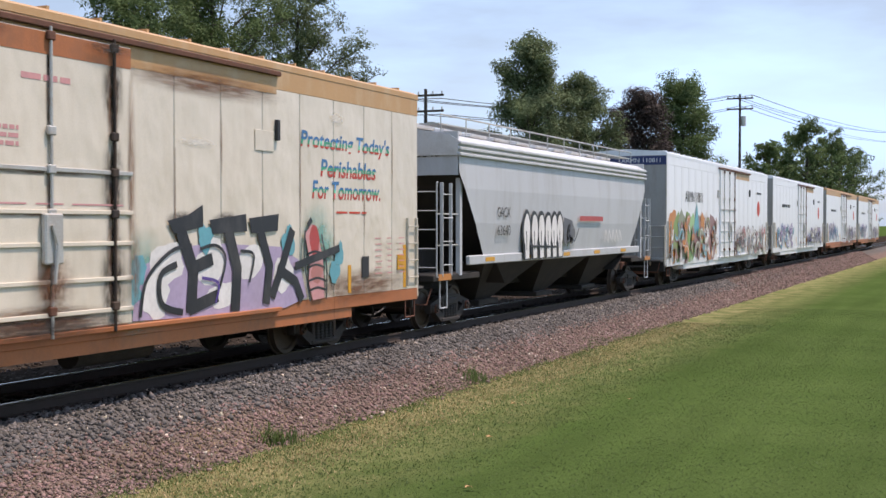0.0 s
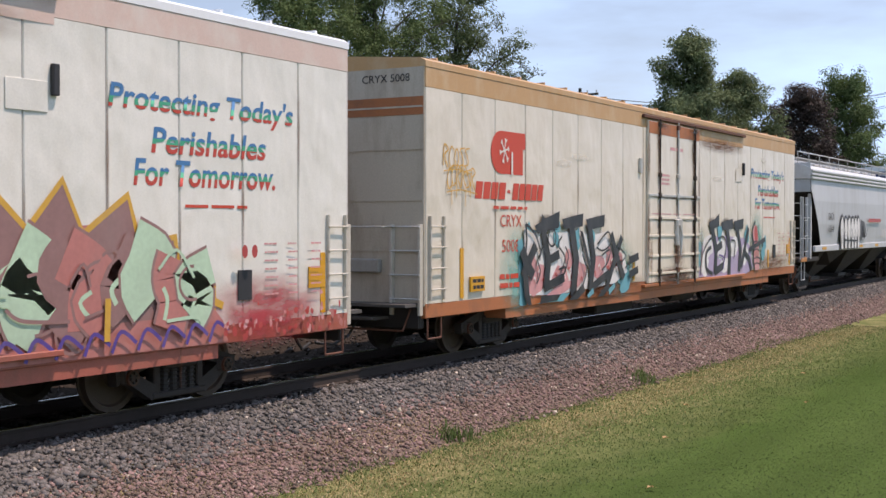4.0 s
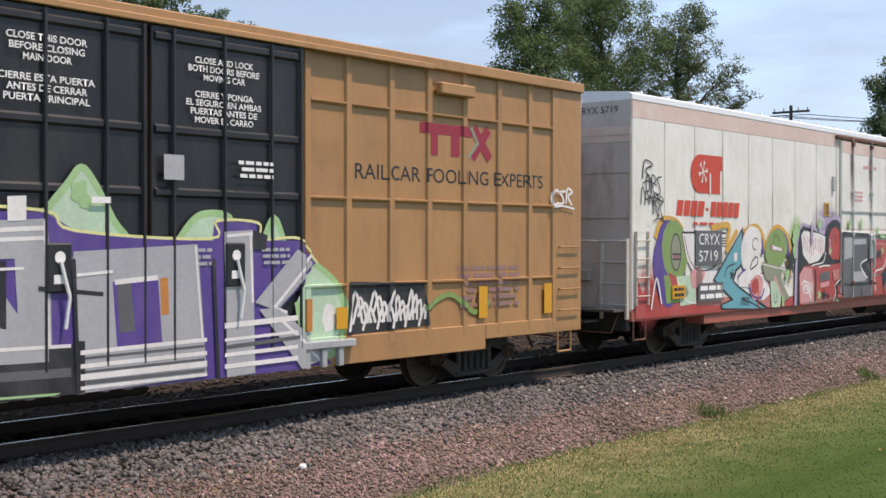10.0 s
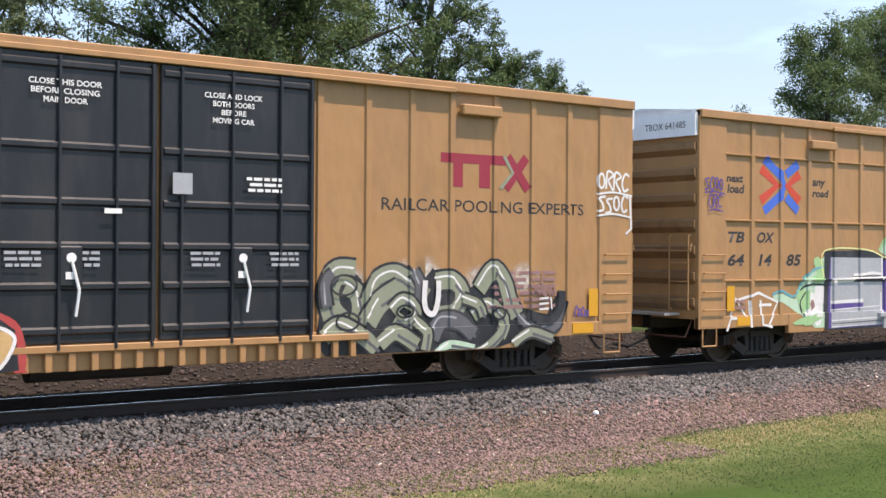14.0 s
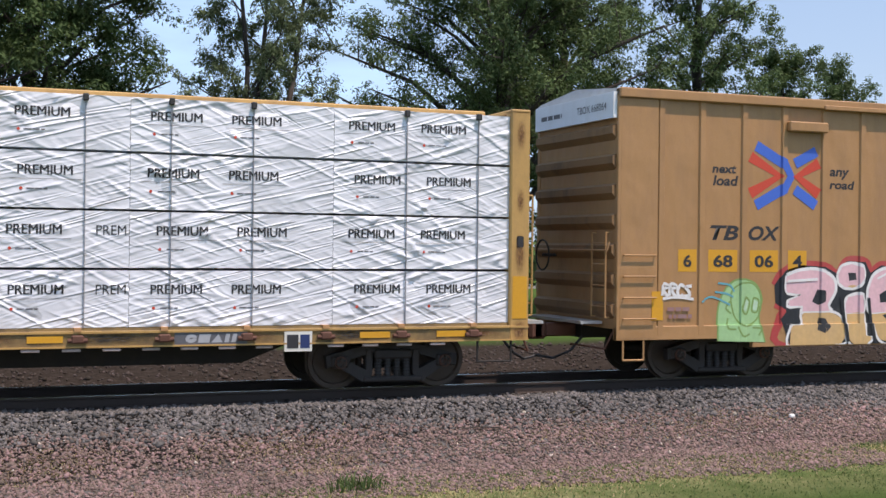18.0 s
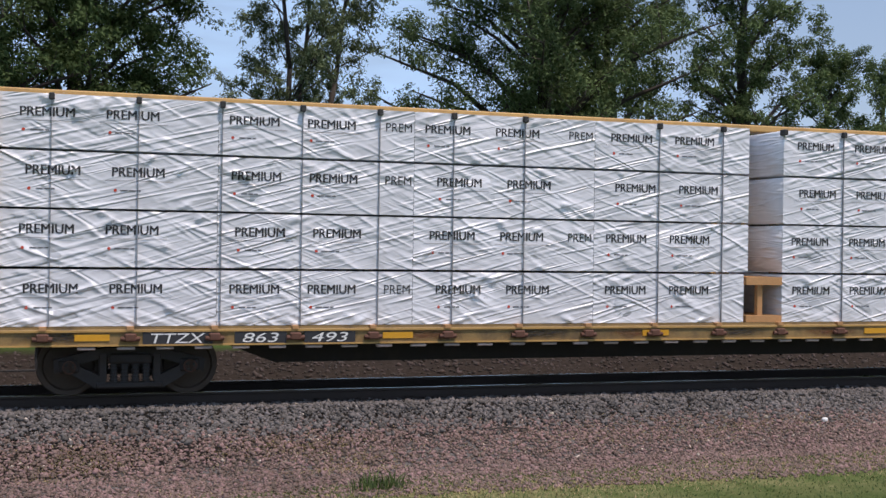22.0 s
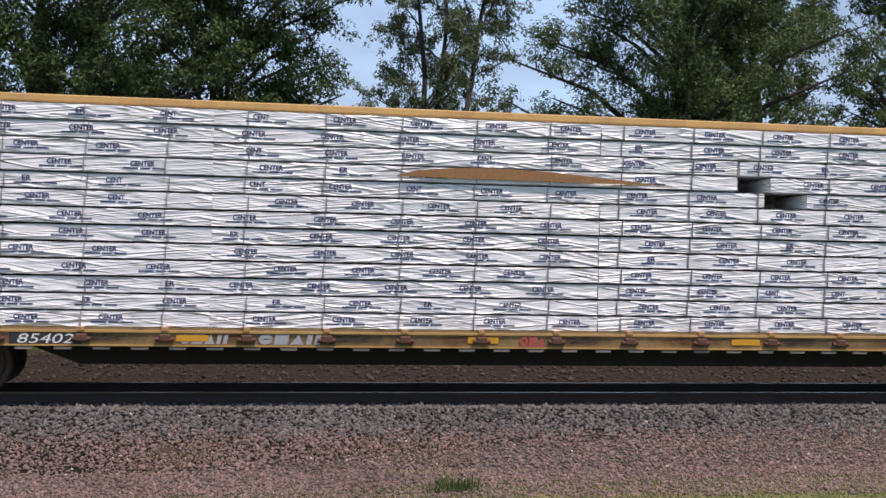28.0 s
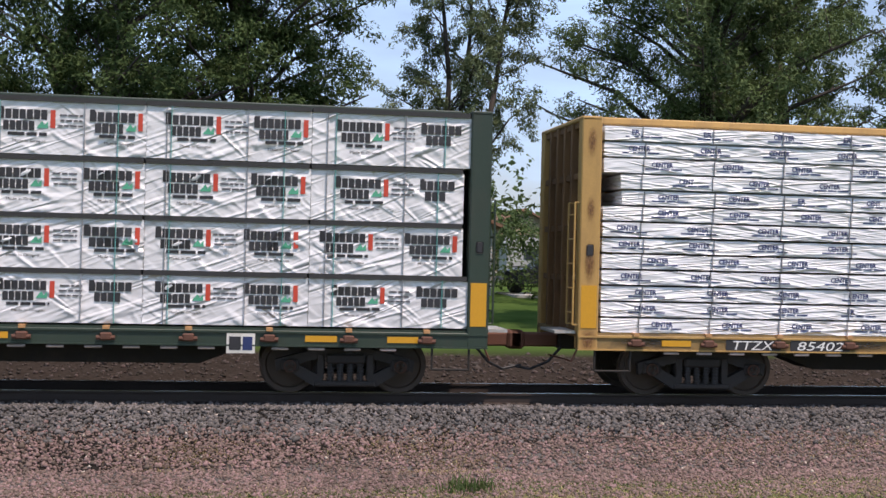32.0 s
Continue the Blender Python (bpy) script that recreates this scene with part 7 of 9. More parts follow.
        end_ladder(c, way * (h + 0.06), way, -1.45, -0.95, 1.15, 2.6, YELLOWBOX, 4)
        part("end_platform", Mesh().box(min(way * h, way * (h + 0.42)), max(way * h, way * (h + 0.42)), -1.1, 1.1, 1.02, 1.07), SILVER, c)
        part("hand_rail", Mesh().path([(way * (h + 0.1), -1.5, 2.45), (way * (h + 0.14), -1.5, 2.3), (way * (h + 0.14), 1.4, 2.3)], 0.016), YELLOWBOX, c)
        wheel = Mesh()
        for k in range(16):
            a, b = 2 * math.pi * k / 16, 2 * math.pi * (k + 1) / 16
            wheel.tube((way * (h + 0.3), 0.7 + 0.28 * math.cos(a), 2.2 + 0.28 * math.sin(a)), (way * (h + 0.3), 0.7 + 0.28 * math.cos(b), 2.2 + 0.28 * math.sin(b)), 0.018, 0, 5)
        wheel.tube((way * h, 0.7, 2.2), (way * (h + 0.3), 0.7, 2.2), 0.03)
        part("hand_brake", wheel, TRUCK, c)
    d0, d1 = door
    mid = (d0 + d1) / 2
    for a, b in ((d0, mid - 0.03), (mid + 0.03, d1)):
        d = part("door", Mesh().box(a, b, -1.655, -1.58, 0.98, top - 0.16, 0, 0.012), BLACKDOOR, c, "black ribbed plug door")
        for z in (1.15, 1.75, 2.3, 2.9, 3.65, 4.75):
            part("door_rail", Mesh().prism([(-1.655, z - 0.06), (-1.69, z - 0.03), (-1.69, z + 0.03), (-1.655, z + 0.06)], a + 0.04, b - 0.04), BLACKDOOR, d)
        for f in (0.12, 0.44, 0.76, 0.97):
            xx = a + (b - a) * f
            part("lock_rod", Mesh().tube((xx, -1.70, 0.9), (xx, -1.70, top - 0.18), 0.024), BLACKDOOR, d)
        xx = a + (b - a) * 0.5
        part("lock_box", Mesh().box(xx - 0.16, xx + 0.16, -1.745, -1.66, 1.75, 2.3, 0, 0.02), BLACKDOOR, d)
        part("handle", Mesh().path([(xx, -1.76, 2.1), (xx + 0.1, -1.78, 1.7), (xx + 0.06, -1.76, 1.35)], 0.022), WHITE, d)
        q = Paint(-1.75)
        q.oval(xx, 2.14, 0.07, 0.07, 0, 12)
        q.rect(xx - 0.08, xx + 0.06, 1.85, 1.95, 0)
        part("decal", q, [WHITE], d)
    part("door_track", Mesh().box(-5.3, 5.3, -1.70, -1.6, top - 0.15, top - 0.07, 0, 0.01), YELLOWBOX, c, "yellow upper door track")
    lower = Mesh().box(-3.6, 3.6, -1.70, -1.6, 0.86, 0.96, 0, 0.01)
    lt = part("lower_track", lower, track_paint or YELLOWBOX, c)
    gus = Mesh().box(-0.05, 0.05, -1.68, -1.60, 0.6, 0.86, 0, 0.01).data("gusset", track_paint or YELLOWBOX)
    for k in range(22):
        part("gusset", gus, None, lt, at=(-3.4 + k * 0.32, 0, 0))
    for xx, z in ((-5.65, 4.55), (5.85, 4.62)):
        part("track_stop", Mesh().box(xx - 0.42, xx + 0.42, -1.72, -1.60, z - 0.08, z + 0.1, 0, 0.02), YELLOWBOX, c)
    for xx in ((-8.5, 3.4, 6.6, 8.4) if L < 18.9 else (-8.7, 8.5)):
        part("reflector", Mesh().box(xx - 0.11, xx + 0.11, -1.612, -1.606, 1.1, 1.6 if abs(xx) > 5 else 1.4), REFLECT, c, "yellow reflective strip")
    part("warning_label", Mesh().box(8.0 if L > 18.9 else -8.3, 8.5 if L > 18.9 else -7.9, -1.613, -1.607, 0.8, 0.98), REFLECT, c)
    truck(c, -h + 2.42)
    truck(c, h - 2.42)
    ends(c, h)
    part("air_reservoir", Mesh().tube((-1.5, -0.8, 0.6), (0.6, -0.8, 0.6), 0.22, 0, 14), TRUCK, c)
    return c


def box_lettering(c, surf, x_next, x_logo, x_any, x_tb, num, zt, patch=False, zr=(3.1, 2.9), xr=(3.75, 8.3), zx=(3.34, 3.9), xx=(5.07, 6.95), notices=()):
    y = -1.608
    write_on(c, surf, "next", BLACK, x_next, x_next + 0.5, 3.68, 3.82, 0.15, 0.03)
    write_on(c, surf, "load", BLACK, x_next + 0.02, x_next + 0.54, 3.46, 3.64, 0.15, 0.03)
    write_on(c, surf, "any", BLACK, x_any, x_any + 0.44, 3.64, 3.82, 0.15, 0.03)
    write_on(c, surf, "road", BLACK, x_any, x_any + 0.56, 3.46, 3.62, 0.15, 0.03)
    p = Paint(y - 0.002)
    x0, x1 = x_logo
    w = x1 - x0
    z0, z1 = 3.08, 4.25
    zm = (z0 + z1) / 2
    hz = z1 - z0
    X = lambda u: x0 + w * u
    Z = lambda v: z0 + hz * v
    # two crossing routes of red and blue
    p.stroke([(X(0.02), Z(0.78)), (X(0.42), Z(0.5)), (X(0.02), Z(0.22))], 0.2, 0)
    p.stroke([(X(0.10), Z(0.95)), (X(0.5), Z(0.68)), (X(0.58), Z(0.5)), (X(0.5), Z(0.32)), (X(0.10), Z(0.04))], 0.19, 1)
    p.stroke([(X(0.98), Z(0.72)), (X(0.68), Z(0.5)), (X(0.98), Z(0.24))], 0.2, 0)
    p.stroke([(X(0.64), Z(0.70)), (X(0.94), Z(0.9))], 0.19, 1)
    p.stroke([(X(0.64), Z(0.30)), (X(0.94), Z(0.06))], 0.19, 1)
    spray_on(c, p, surf, "red and blue crossing arrows emblem", "route_emblem", [RED, BLUE])
    write_on(c, surf, "TB", BLACK, x_tb[0], x_tb[1], zt[0], zt[1], 0.25, 0.03)
    write_on(c, surf, "OX", BLACK, x_tb[2], x_tb[3], zt[0], zt[1], 0.25, 0.03)
    for words, a, b in num:
        if patch:
            q = Paint(0)
            q.rect(a - 0.1, b + 0.1, zt[2] - 0.08, zt[3] + 0.09, 0)
            spray_on(c, q, surf, "yellow square behind digits", "number_patch", [REFLECT])
        ob = write_on(c, surf, words, BLACK, a, b, zt[2], zt[3], 0.0 if patch else 0.2, 0.03)
        ob.location.y = -0.004 if patch else 0
    p = Paint(y - 0.002)
    a, b = xx
    s = (b - a)
    m = 0
    p.rect(a, a + s * 0.72, zx[1] - 0.16, zx[1], 0)
    p.rect(a + s * 0.12, a + s * 0.24, zx[0], zx[1] - 0.16, 0)
    p.rect(a + s * 0.42, a + s * 0.54, zx[0], zx[1] - 0.16, 0)
    p.stroke([(a + s * 0.72, zx[0]), (a + s * 0.96, zx[1])], 0.17, 0)
    p.stroke([(a + s * 0.74, zx[1]), (a + s * 0.98, zx[0])], 0.17, 0)
    p.stroke([(a + s * 0.70, zx[1]), (a + s * 0.80, (zx[0] + zx[1]) / 2), (a + s * 0.66, zx[0])], 0.07, 1)
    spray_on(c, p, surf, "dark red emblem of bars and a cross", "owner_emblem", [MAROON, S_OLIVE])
    write_on(c, surf, "RAILCAR POOLING EXPERTS", BLACK, xr[0], xr[1], zr[1], zr[0], 0.0, 0.004)
    d = Paint(-1.693)
    for cx, top, pitch, lines in notices:
        for row, words in enumerate(lines):
            if words:
                half = 0.0335 * len(words)
                z = top - pitch * row
                write(c, words, WHITE, cx - half, cx + half, z - 0.04, z + 0.04, -1.694, 0.0, 0.02, "notice_line")
    for x in (-2.1, -1.3, 0.5, 1.8):
        bars(d, x, x + 0.5, 2.0, 2.25, 3, 1, int(x * 10), 0.5)
    bars(d, 1.4, 2.0, 3.1, 3.35, 3, 0, 4)
    d.rect(0.25, 0.55, 3.05, 3.35, 1)
    d.rect(-0.75, -0.5, 2.75, 2.82, 0)
    mark(c, "door_notice", d, [WHITE, S_SILVER], "white stencilled notices")
    q = Paint(y)
    bars(q, 6.0, 7.6, 1.25, 1.95, 6, 0, 31)
    bars(q, -8.5, -8.0, 1.1, 1.35, 2, 0, 3)
    spray_on(c, q, surf, "faded data lettering", "small_print", [S_BROWN])


CLOSE_BOTH = ("CLOSE AND LOCK", "BOTH DOORS BEFORE", "MOVING CAR", "", "CIERRE Y PONGA", "EL SEGURO EN AMBAS", "PUERTAS ANTES DE", "MOVER EL CARRO")
CLOSE_THIS = ("CLOSE THIS DOOR", "BEFORE CLOSING", "MAIN DOOR", "", "CIERRE ESTA PUERTA", "ANTES DE CERRAR", "PUERTA PRINCIPAL")
# third car: ribbed and girted, silver block graffiti
R3L = [-8.73, -7.82, -6.91, -6.0, -5.11, -4.19, -3.27, -2.51]
R3R = [2.75, 3.55, 4.45, 5.30, 6.16, 7.05, 7.90, 8.60]
c3 = boxcar(-33.43, "mustard yellow ribbed boxcar with black doors and silver graffiti", 18.86, R3L, R3R, (-2.4, 2.6), (4.24, 2.92, 1.71), track_paint=S_SILVER)
SURF3 = side_relief(R3L + R3R, (4.24, 2.92, 1.71), (-2.4, 2.6))
box_lettering(c3, SURF3, -8.6, (-7.58, -6.28), -5.88, (-8.55, -8.05, -7.66, -7.11), (("64", -8.55, -8.05), ("14", -7.61, -7.20), ("85", -6.73, -6.24)), (2.47, 2.69, 2.0, 2.24), zr=(3.42, 3.2), xr=(3.7, 8.3), zx=(3.62, 4.1), xx=(5.1, 6.85), notices=((1.22, 4.53, 0.104, CLOSE_BOTH), (-1.28, 4.53, 0.11, CLOSE_THIS)))
p = Sketch(-1.7)
p.slant = ((0.00984874, 1.483434e-05, -9.749682), (-0.0009040338, -0.006471039, 5.101771), (-0.0003898752, -3.313995e-06))
p.low, p.thin = 0.62, 0.0003
# pale green clouds behind the letters
p.fill(MI, (366, 566), (372, 552), (400, 546), (425, 552), (452, 560), (470, 518), (492, 496), (530, 470), (552, 448), (562, 440), (562, 628), (520, 632), (480, 606), (452, 592), (410, 572))
for pts in (((738, 430), (758, 396), (790, 376), (818, 392), (818, 420), (770, 452)), ((900, 402), (922, 368), (934, 350), (946, 368), (962, 408), (974, 434), (925, 430)), ((1018, 432), (1038, 402), (1066, 404), (1064, 434)),
            ((1096, 434), (1107, 404), (1117, 434)), ((1146, 452), (1172, 480), (1180, 520), (1166, 562), (1138, 545), (1128, 500))):
    p.fill(MI, *pts)
    p.line(LM, 0.09, *pts)
for u, v, a, b in ((520, 590, 0.3, 0.3), (540, 545, 0.2, 0.25), (505, 555, 0.2, 0.16), (1165, 520, 0.14, 0.2)):
    p.blob(WH, u, v, a, b)
for u, v, a, b in ((480, 560, 0.2, 0.3), (545, 470, 0.2, 0.2), (500, 612, 0.4, 0.1), (790, 392, 0.2, 0.12), (934, 380, 0.12, 0.16), (540, 500, 0.3, 0.1)):
    p.blob(LM, u, v, a, b, 0.8)
p.line(TE, 0.05, (366, 552), (400, 540), (450, 552), (480, 505), (520, 480), (560, 470))
p.line(BK, 0.04, (470, 535), (500, 520), (556, 518))
p.line(BK, 0.035, (482, 606), (470, 570), (490, 540))
p.blob(BN, 512, 572, 0.09, 0.12)
# the letters' outer bodies
p.fill(PU, (556, 432), (768, 446), (770, 396), (902, 399), (930, 420), (1050, 430), (1052, 408), (1090, 410), (1092, 430), (1130, 430), (1152, 456), (1112, 508), (1166, 572), (1130, 592), (930, 606), (770, 618), (556, 638))
p.fill(BK, (553, 638), (556, 431), (704, 428), (766, 450), (742, 454), (576, 446), (572, 500), (566, 634))
p.line(LE, 0.035, (555, 500), (557, 430), (700, 427), (768, 448), (771, 394), (900, 397), (928, 419), (1048, 428), (1054, 408), (1092, 410), (1096, 428), (1132, 428), (1154, 456))
# first letter
p.fill(SI, (578, 447), (746, 447), (748, 600), (576, 630))
p.bar(WH, 0.085, (579, 508), (655, 503))
p.bar(BK, 0.14, (655, 500), (752, 497))
p.line(WH, 0.06, (655, 490), (690, 488), (715, 484), (745, 486))
p.bar(WH, 0.035, (655, 498), (792, 492))
p.bar(WH, 0.07, (578, 563), (684, 553))
p.bar(PU, 0.12, (580, 574), (684, 566))
p.bar(WH, 0.022, (580, 582), (740, 564))
p.bar(WH, 0.05, (745, 446), (746, 500))
p.bar(WH, 0.05, (742, 530), (744, 600))
for v in (604, 612, 620):
    p.bar(WH if v != 612 else GY, 0.025, (577, v + 6), (752, v - 14))
p.bar(SI, 0.05, (577, 622), (812, 598))
p.fill(OR, (772, 512), (780, 511), (782, 560), (774, 562))
p.bar(WH, 0.05, (771, 540), (773, 556))
# second letter
p.fill(SI, (778, 409), (822, 409), (824, 600), (780, 606))
p.fill(SI, (816, 410), (904, 406), (906, 448), (824, 452))
p.fill(SI, (824, 452), (846, 450), (906, 560), (906, 600), (880, 600))
p.fill(SI, (876, 448), (906, 446), (908, 560), (880, 545))
p.fill(BK, (828, 453), (869, 452), (869, 526), (860, 524))
p.fill(BK, (826, 520), (848, 548), (926, 545), (926, 602), (828, 606))
p.fill(SI, (832, 552), (905, 547), (905, 562), (836, 566))
p.bar(WH, 0.05, (824, 421), (904, 416))
p.bar(WH, 0.045, (826, 431), (904, 427))
p.bar(WH, 0.06, (830, 458), (862, 526))
p.bar(WH, 0.03, (862, 461), (884, 460))
p.bar(WH, 0.03, (808, 528), (824, 527))
p.bar(WH, 0.04, (830, 550), (924, 545))
p.bar(WH, 0.04, (902, 408), (905, 545))
p.bar(GY, 0.10, (832, 580), (924, 574))
p.bar(WH, 0.03, (775, 604), (826, 598))
p.fill(LM, (852, 600), (915, 596), (910, 604), (855, 607))
p.fill(WH, (870, 382), (886, 381), (886, 408), (870, 409))
# third letter
p.fill(SI, (926, 442), (1036, 434), (1044, 582), (930, 600))
p.fill(BK, (926, 540), (936, 540), (936, 604), (926, 605))
p.fill(PU, (960, 476), (1000, 470), (1004, 545), (964, 549))
p.fill(GY, (964, 478), (976, 476), (980, 530), (966, 532))
p.bar(WH, 0.06, (962, 476), (1000, 471))
p.bar(BK, 0.05, (896, 482), (952, 489))
p.fill(OR, (1002, 472), (1009, 471), (1010, 512), (1003, 513))
p.bar(WH, 0.03, (1034, 436), (1040, 540))
for v, w in ((545, 0.05), (560, 0.05), (572, 0.07), (584, 0.04)):
    p.bar(WH, w, (932, v + 8), (1044, v - 4))
    p.bar(GY, w * 0.6, (936, v + 14), (1042, v + 3))
p.bar(WH, 0.035, (928, 468), (960, 464))
# fourth letter
p.fill(SI, (1060, 420), (1086, 418), (1088, 580), (1062, 586))
p.fill(SI, (1088, 500), (1128, 440), (1148, 456), (1108, 510))
p.fill(SI, (1092, 508), (1112, 506), (1160, 566), (1132, 578))
p.fill(BK, (1086, 418), (1100, 424), (1098, 440), (1086, 440))
p.bar(WH, 0.045, (1146, 446), (1106, 506), (1118, 512))
p.bar(WH, 0.04, (1112, 520), (1156, 570))
p.bar(WH, 0.04, (1084, 422), (1086, 500))
p.bar(WH, 0.04, (1062, 425), (1086, 422))
for v, w in ((522, 0.07), (538, 0.04), (555, 0.05), (568, 0.06)):
    p.bar(WH, w, (1060, v + 4), (1128, v - 4))
p.bar(GY, 0.05, (1062, 550), (1130, 540))
p.fill(OR, (1139, 498), (1146, 497), (1146, 534), (1140, 535))
p.bar(BK, 0.09, (553, 638), (752, 614), (930, 606), (1050, 598), (1170, 578))
for u in (826, 926, 1050):
    p.bar(BK, 0.05, (u, 450), (u + 4, 600))
spray_on(c3, p, SURF3, "silver block letter graffiti with purple outlines")
p = Paint(-1.616)
p.low = 0.62
for q in ([(-8.6, 0.7), (-8.3, 1.35), (-7.9, 0.85)], [(-8.3, 1.3), (-7.6, 1.45), (-7.0, 1.25), (-7.3, 0.8)], [(-7.9, 1.3), (-7.85, 0.75)], [(-7.6, 1.2), (-7.2, 1.2)], [(-8.5, 0.95), (-8.1, 0.95)], [(-7.55, 1.3), (-7.5, 0.8), (-7.2, 0.75)]):
    p.stroke(q, 0.06, WH)
p.poly([(3.5, 1.0), (3.55, 1.75), (5.2, 1.7), (5.3, 1.05)], BK)
for k in range(16):
    p.stroke(curve([(3.55 + k * 0.1, 1.05 + 0.1 * (k % 3)), (3.7 + k * 0.1, 1.6 - 0.08 * (k % 4)), (3.85 + k * 0.09, 1.15)]), 0.05, WH)
p.stroke(curve([(5.2, 1.3), (5.8, 1.5), (6.4, 1.2), (6.8, 1.35)]), 0.08, GR)
scrawl(p, 3, -9.3, -8.75, 3.5, 3.75, PU, 0.035, 4)
scrawl(p, 5, -9.2, -8.8, 3.15, 3.4, PU, 0.03, 3)
scrawl(p, 7, 8.5, 9.1, 2.95, 3.2, WH, 0.045, 3)
spray_on(c3, p, SURF3, "white and violet scrawls")

# fourth car: smooth panels between posts, pink bubble letters
R4L = [-8.63, -7.81, -6.94, -6.09, -5.22, -4.36, -3.51, -2.60]
R4R = [2.75, 3.64, 4.49, 5.30, 6.23, 7.07, 7.92, 8.70]
c4 = boxcar(-54.17, "mustard yellow boxcar with black doors and bubble letter graffiti", 18.98, R4L, R4R, (-2.46, 2.61), ())
SURF4 = side_relief(R4L + R4R, (), (-2.46, 2.61))
box_lettering(c4, SURF4, -7.6, (-6.84, -5.3), -5.09, (-7.63, -7.04, -6.83, -6.16), (("6", -8.17, -8.0), ("68", -7.56, -7.16), ("06", -6.7, -6.3), ("4", -5.88, -5.68)), (2.5, 2.76, 2.02, 2.24), True, zr=(3.12, 2.92), xr=(3.9, 8.28), zx=(3.34, 3.9), xx=(5.07, 7.0), notices=((1.22, 4.5, 0.12, ("CLOSE AND LOCK", "BOTH DOORS", "BEFORE", "MOVING CAR")), (-1.28, 4.5, 0.12, CLOSE_THIS[:3])))
p = Sketch(-1.617)
p.slant = ((0.01004096, 8.063768e-05, -15.11358), (-0.0004501606, -0.007834264, 5.703639), (-0.0002119321, -4.06251e-06))
p.low, p.thin = 0.62, 0.0004
body = ((900, 602), (902, 545), (915, 510), (935, 492), (958, 490), (978, 500), (988, 525), (982, 555), (992, 602))
p.fill(LM, *body)
p.line(GR, 0.035, *body)
for pts in (((948, 496), (928, 515), (934, 555), (955, 574), (980, 558), (986, 522), (972, 498), (948, 496)), ((955, 520), (948, 545), (958, 552), (964, 530), (955, 520)), ((972, 522), (968, 545), (978, 548), (982, 528), (972, 522)),
            ((926, 530), (918, 542), (928, 552)), ((922, 560), (920, 578), (936, 580)), ((940, 575), (950, 592), (962, 588)), ((968, 576), (985, 578), (980, 590)), ((902, 497), (925, 500), (934, 512)), ((896, 513), (920, 516), (932, 522)), ((868, 532), (890, 522), (926, 536))):
    p.line(TE if pts[0][0] < 905 else GR, 0.034, *pts)
p.fill(MI, (955, 524), (950, 544), (957, 548), (962, 530))
p.fill(MI, (972, 526), (970, 544), (977, 545), (980, 530))
spray_on(c4, p, SURF4, "pale green spray painted creature with drawn outlines")


class Bubble(Sketch):
    """Fat rounded letters: a white rim, rose above and peach below, with dark openings."""

    slant = ((0.01004096, 8.063768e-05, -15.11358), (-0.0004501606, -0.007834264, 5.703639), (-0.0002119321, -4.06251e-06))

    def letter(self, upper, lower, *holes):
        self.fill(RO, *upper)
        self.fill(PE, *lower)
        self.line(WH, 0.06, *upper, upper[0])
        self.line(WH, 0.05, *lower, lower[0])
        self.fill(RO, *[(u * 0.94 + sum(q[0] for q in upper) / len(upper) * 0.06, v * 0.94 + sum(q[1] for q in upper) / len(upper) * 0.06) for u, v in upper])
        self.fill(PE, *[(u * 0.94 + sum(q[0] for q in lower) / len(lower) * 0.06, v * 0.94 + sum(q[1] for q in lower) / len(lower) * 0.06) for u, v in lower])
        for hole in holes:
            self.fill(BK, *hole)


p = Bubble(-1.617)
p.low, p.thin = 0.62, 0.0004
rim = ((1012, 500), (1030, 474), (1065, 463), (1110, 466), (1132, 478), (1150, 455), (1185, 457), (1194, 476), (1214, 462), (1248, 468), (1262, 486), (1278, 468), (1312, 463), (1338, 484), (1342, 522), (1364, 542), (1368, 590), (1344, 604), (1040, 613), (1022, 560), (1034, 545), (1014, 532))
p.line(RD, 0.16, *rim)
p.fill(BK, *rim)
p.letter(((1033, 482), (1060, 472), (1095, 470), (1124, 484), (1129, 508), (1116, 534), (1120, 546), (1066, 548), (1066, 537), (1040, 538), (1038, 528), (1064, 516), (1034, 512)),
         ((1042, 571), (1064, 569), (1066, 547), (1120, 545), (1142, 558), (1146, 588), (1136, 604), (1040, 611)),
         ((1094, 506), (1108, 508), (1110, 526), (1096, 534), (1084, 528)), ((1096, 556), (1110, 558), (1118, 572), (1108, 584), (1092, 578)))
p.letter(((1132, 480), (1140, 464), (1160, 459), (1180, 466), (1182, 486), (1168, 502), (1146, 503), (1134, 494)), ((1150, 500), (1160, 503), (1170, 499), (1160, 497)), ((1152, 476), (1166, 476), (1168, 488), (1154, 490)))
p.letter(((1146, 532), (1152, 518), (1178, 514), (1180, 546), (1148, 549)), ((1148, 547), (1180, 545), (1184, 586), (1196, 590), (1186, 602), (1160, 606), (1150, 592)))
p.letter(((1188, 505), (1200, 478), (1226, 467), (1248, 480), (1252, 508), (1240, 530), (1256, 544), (1194, 549)), ((1192, 547), (1256, 543), (1270, 572), (1264, 594), (1236, 604), (1206, 592)),
         ((1210, 514), (1222, 506), (1234, 514), (1230, 526), (1212, 528)), ((1216, 550), (1240, 541), (1250, 548), (1228, 562)))
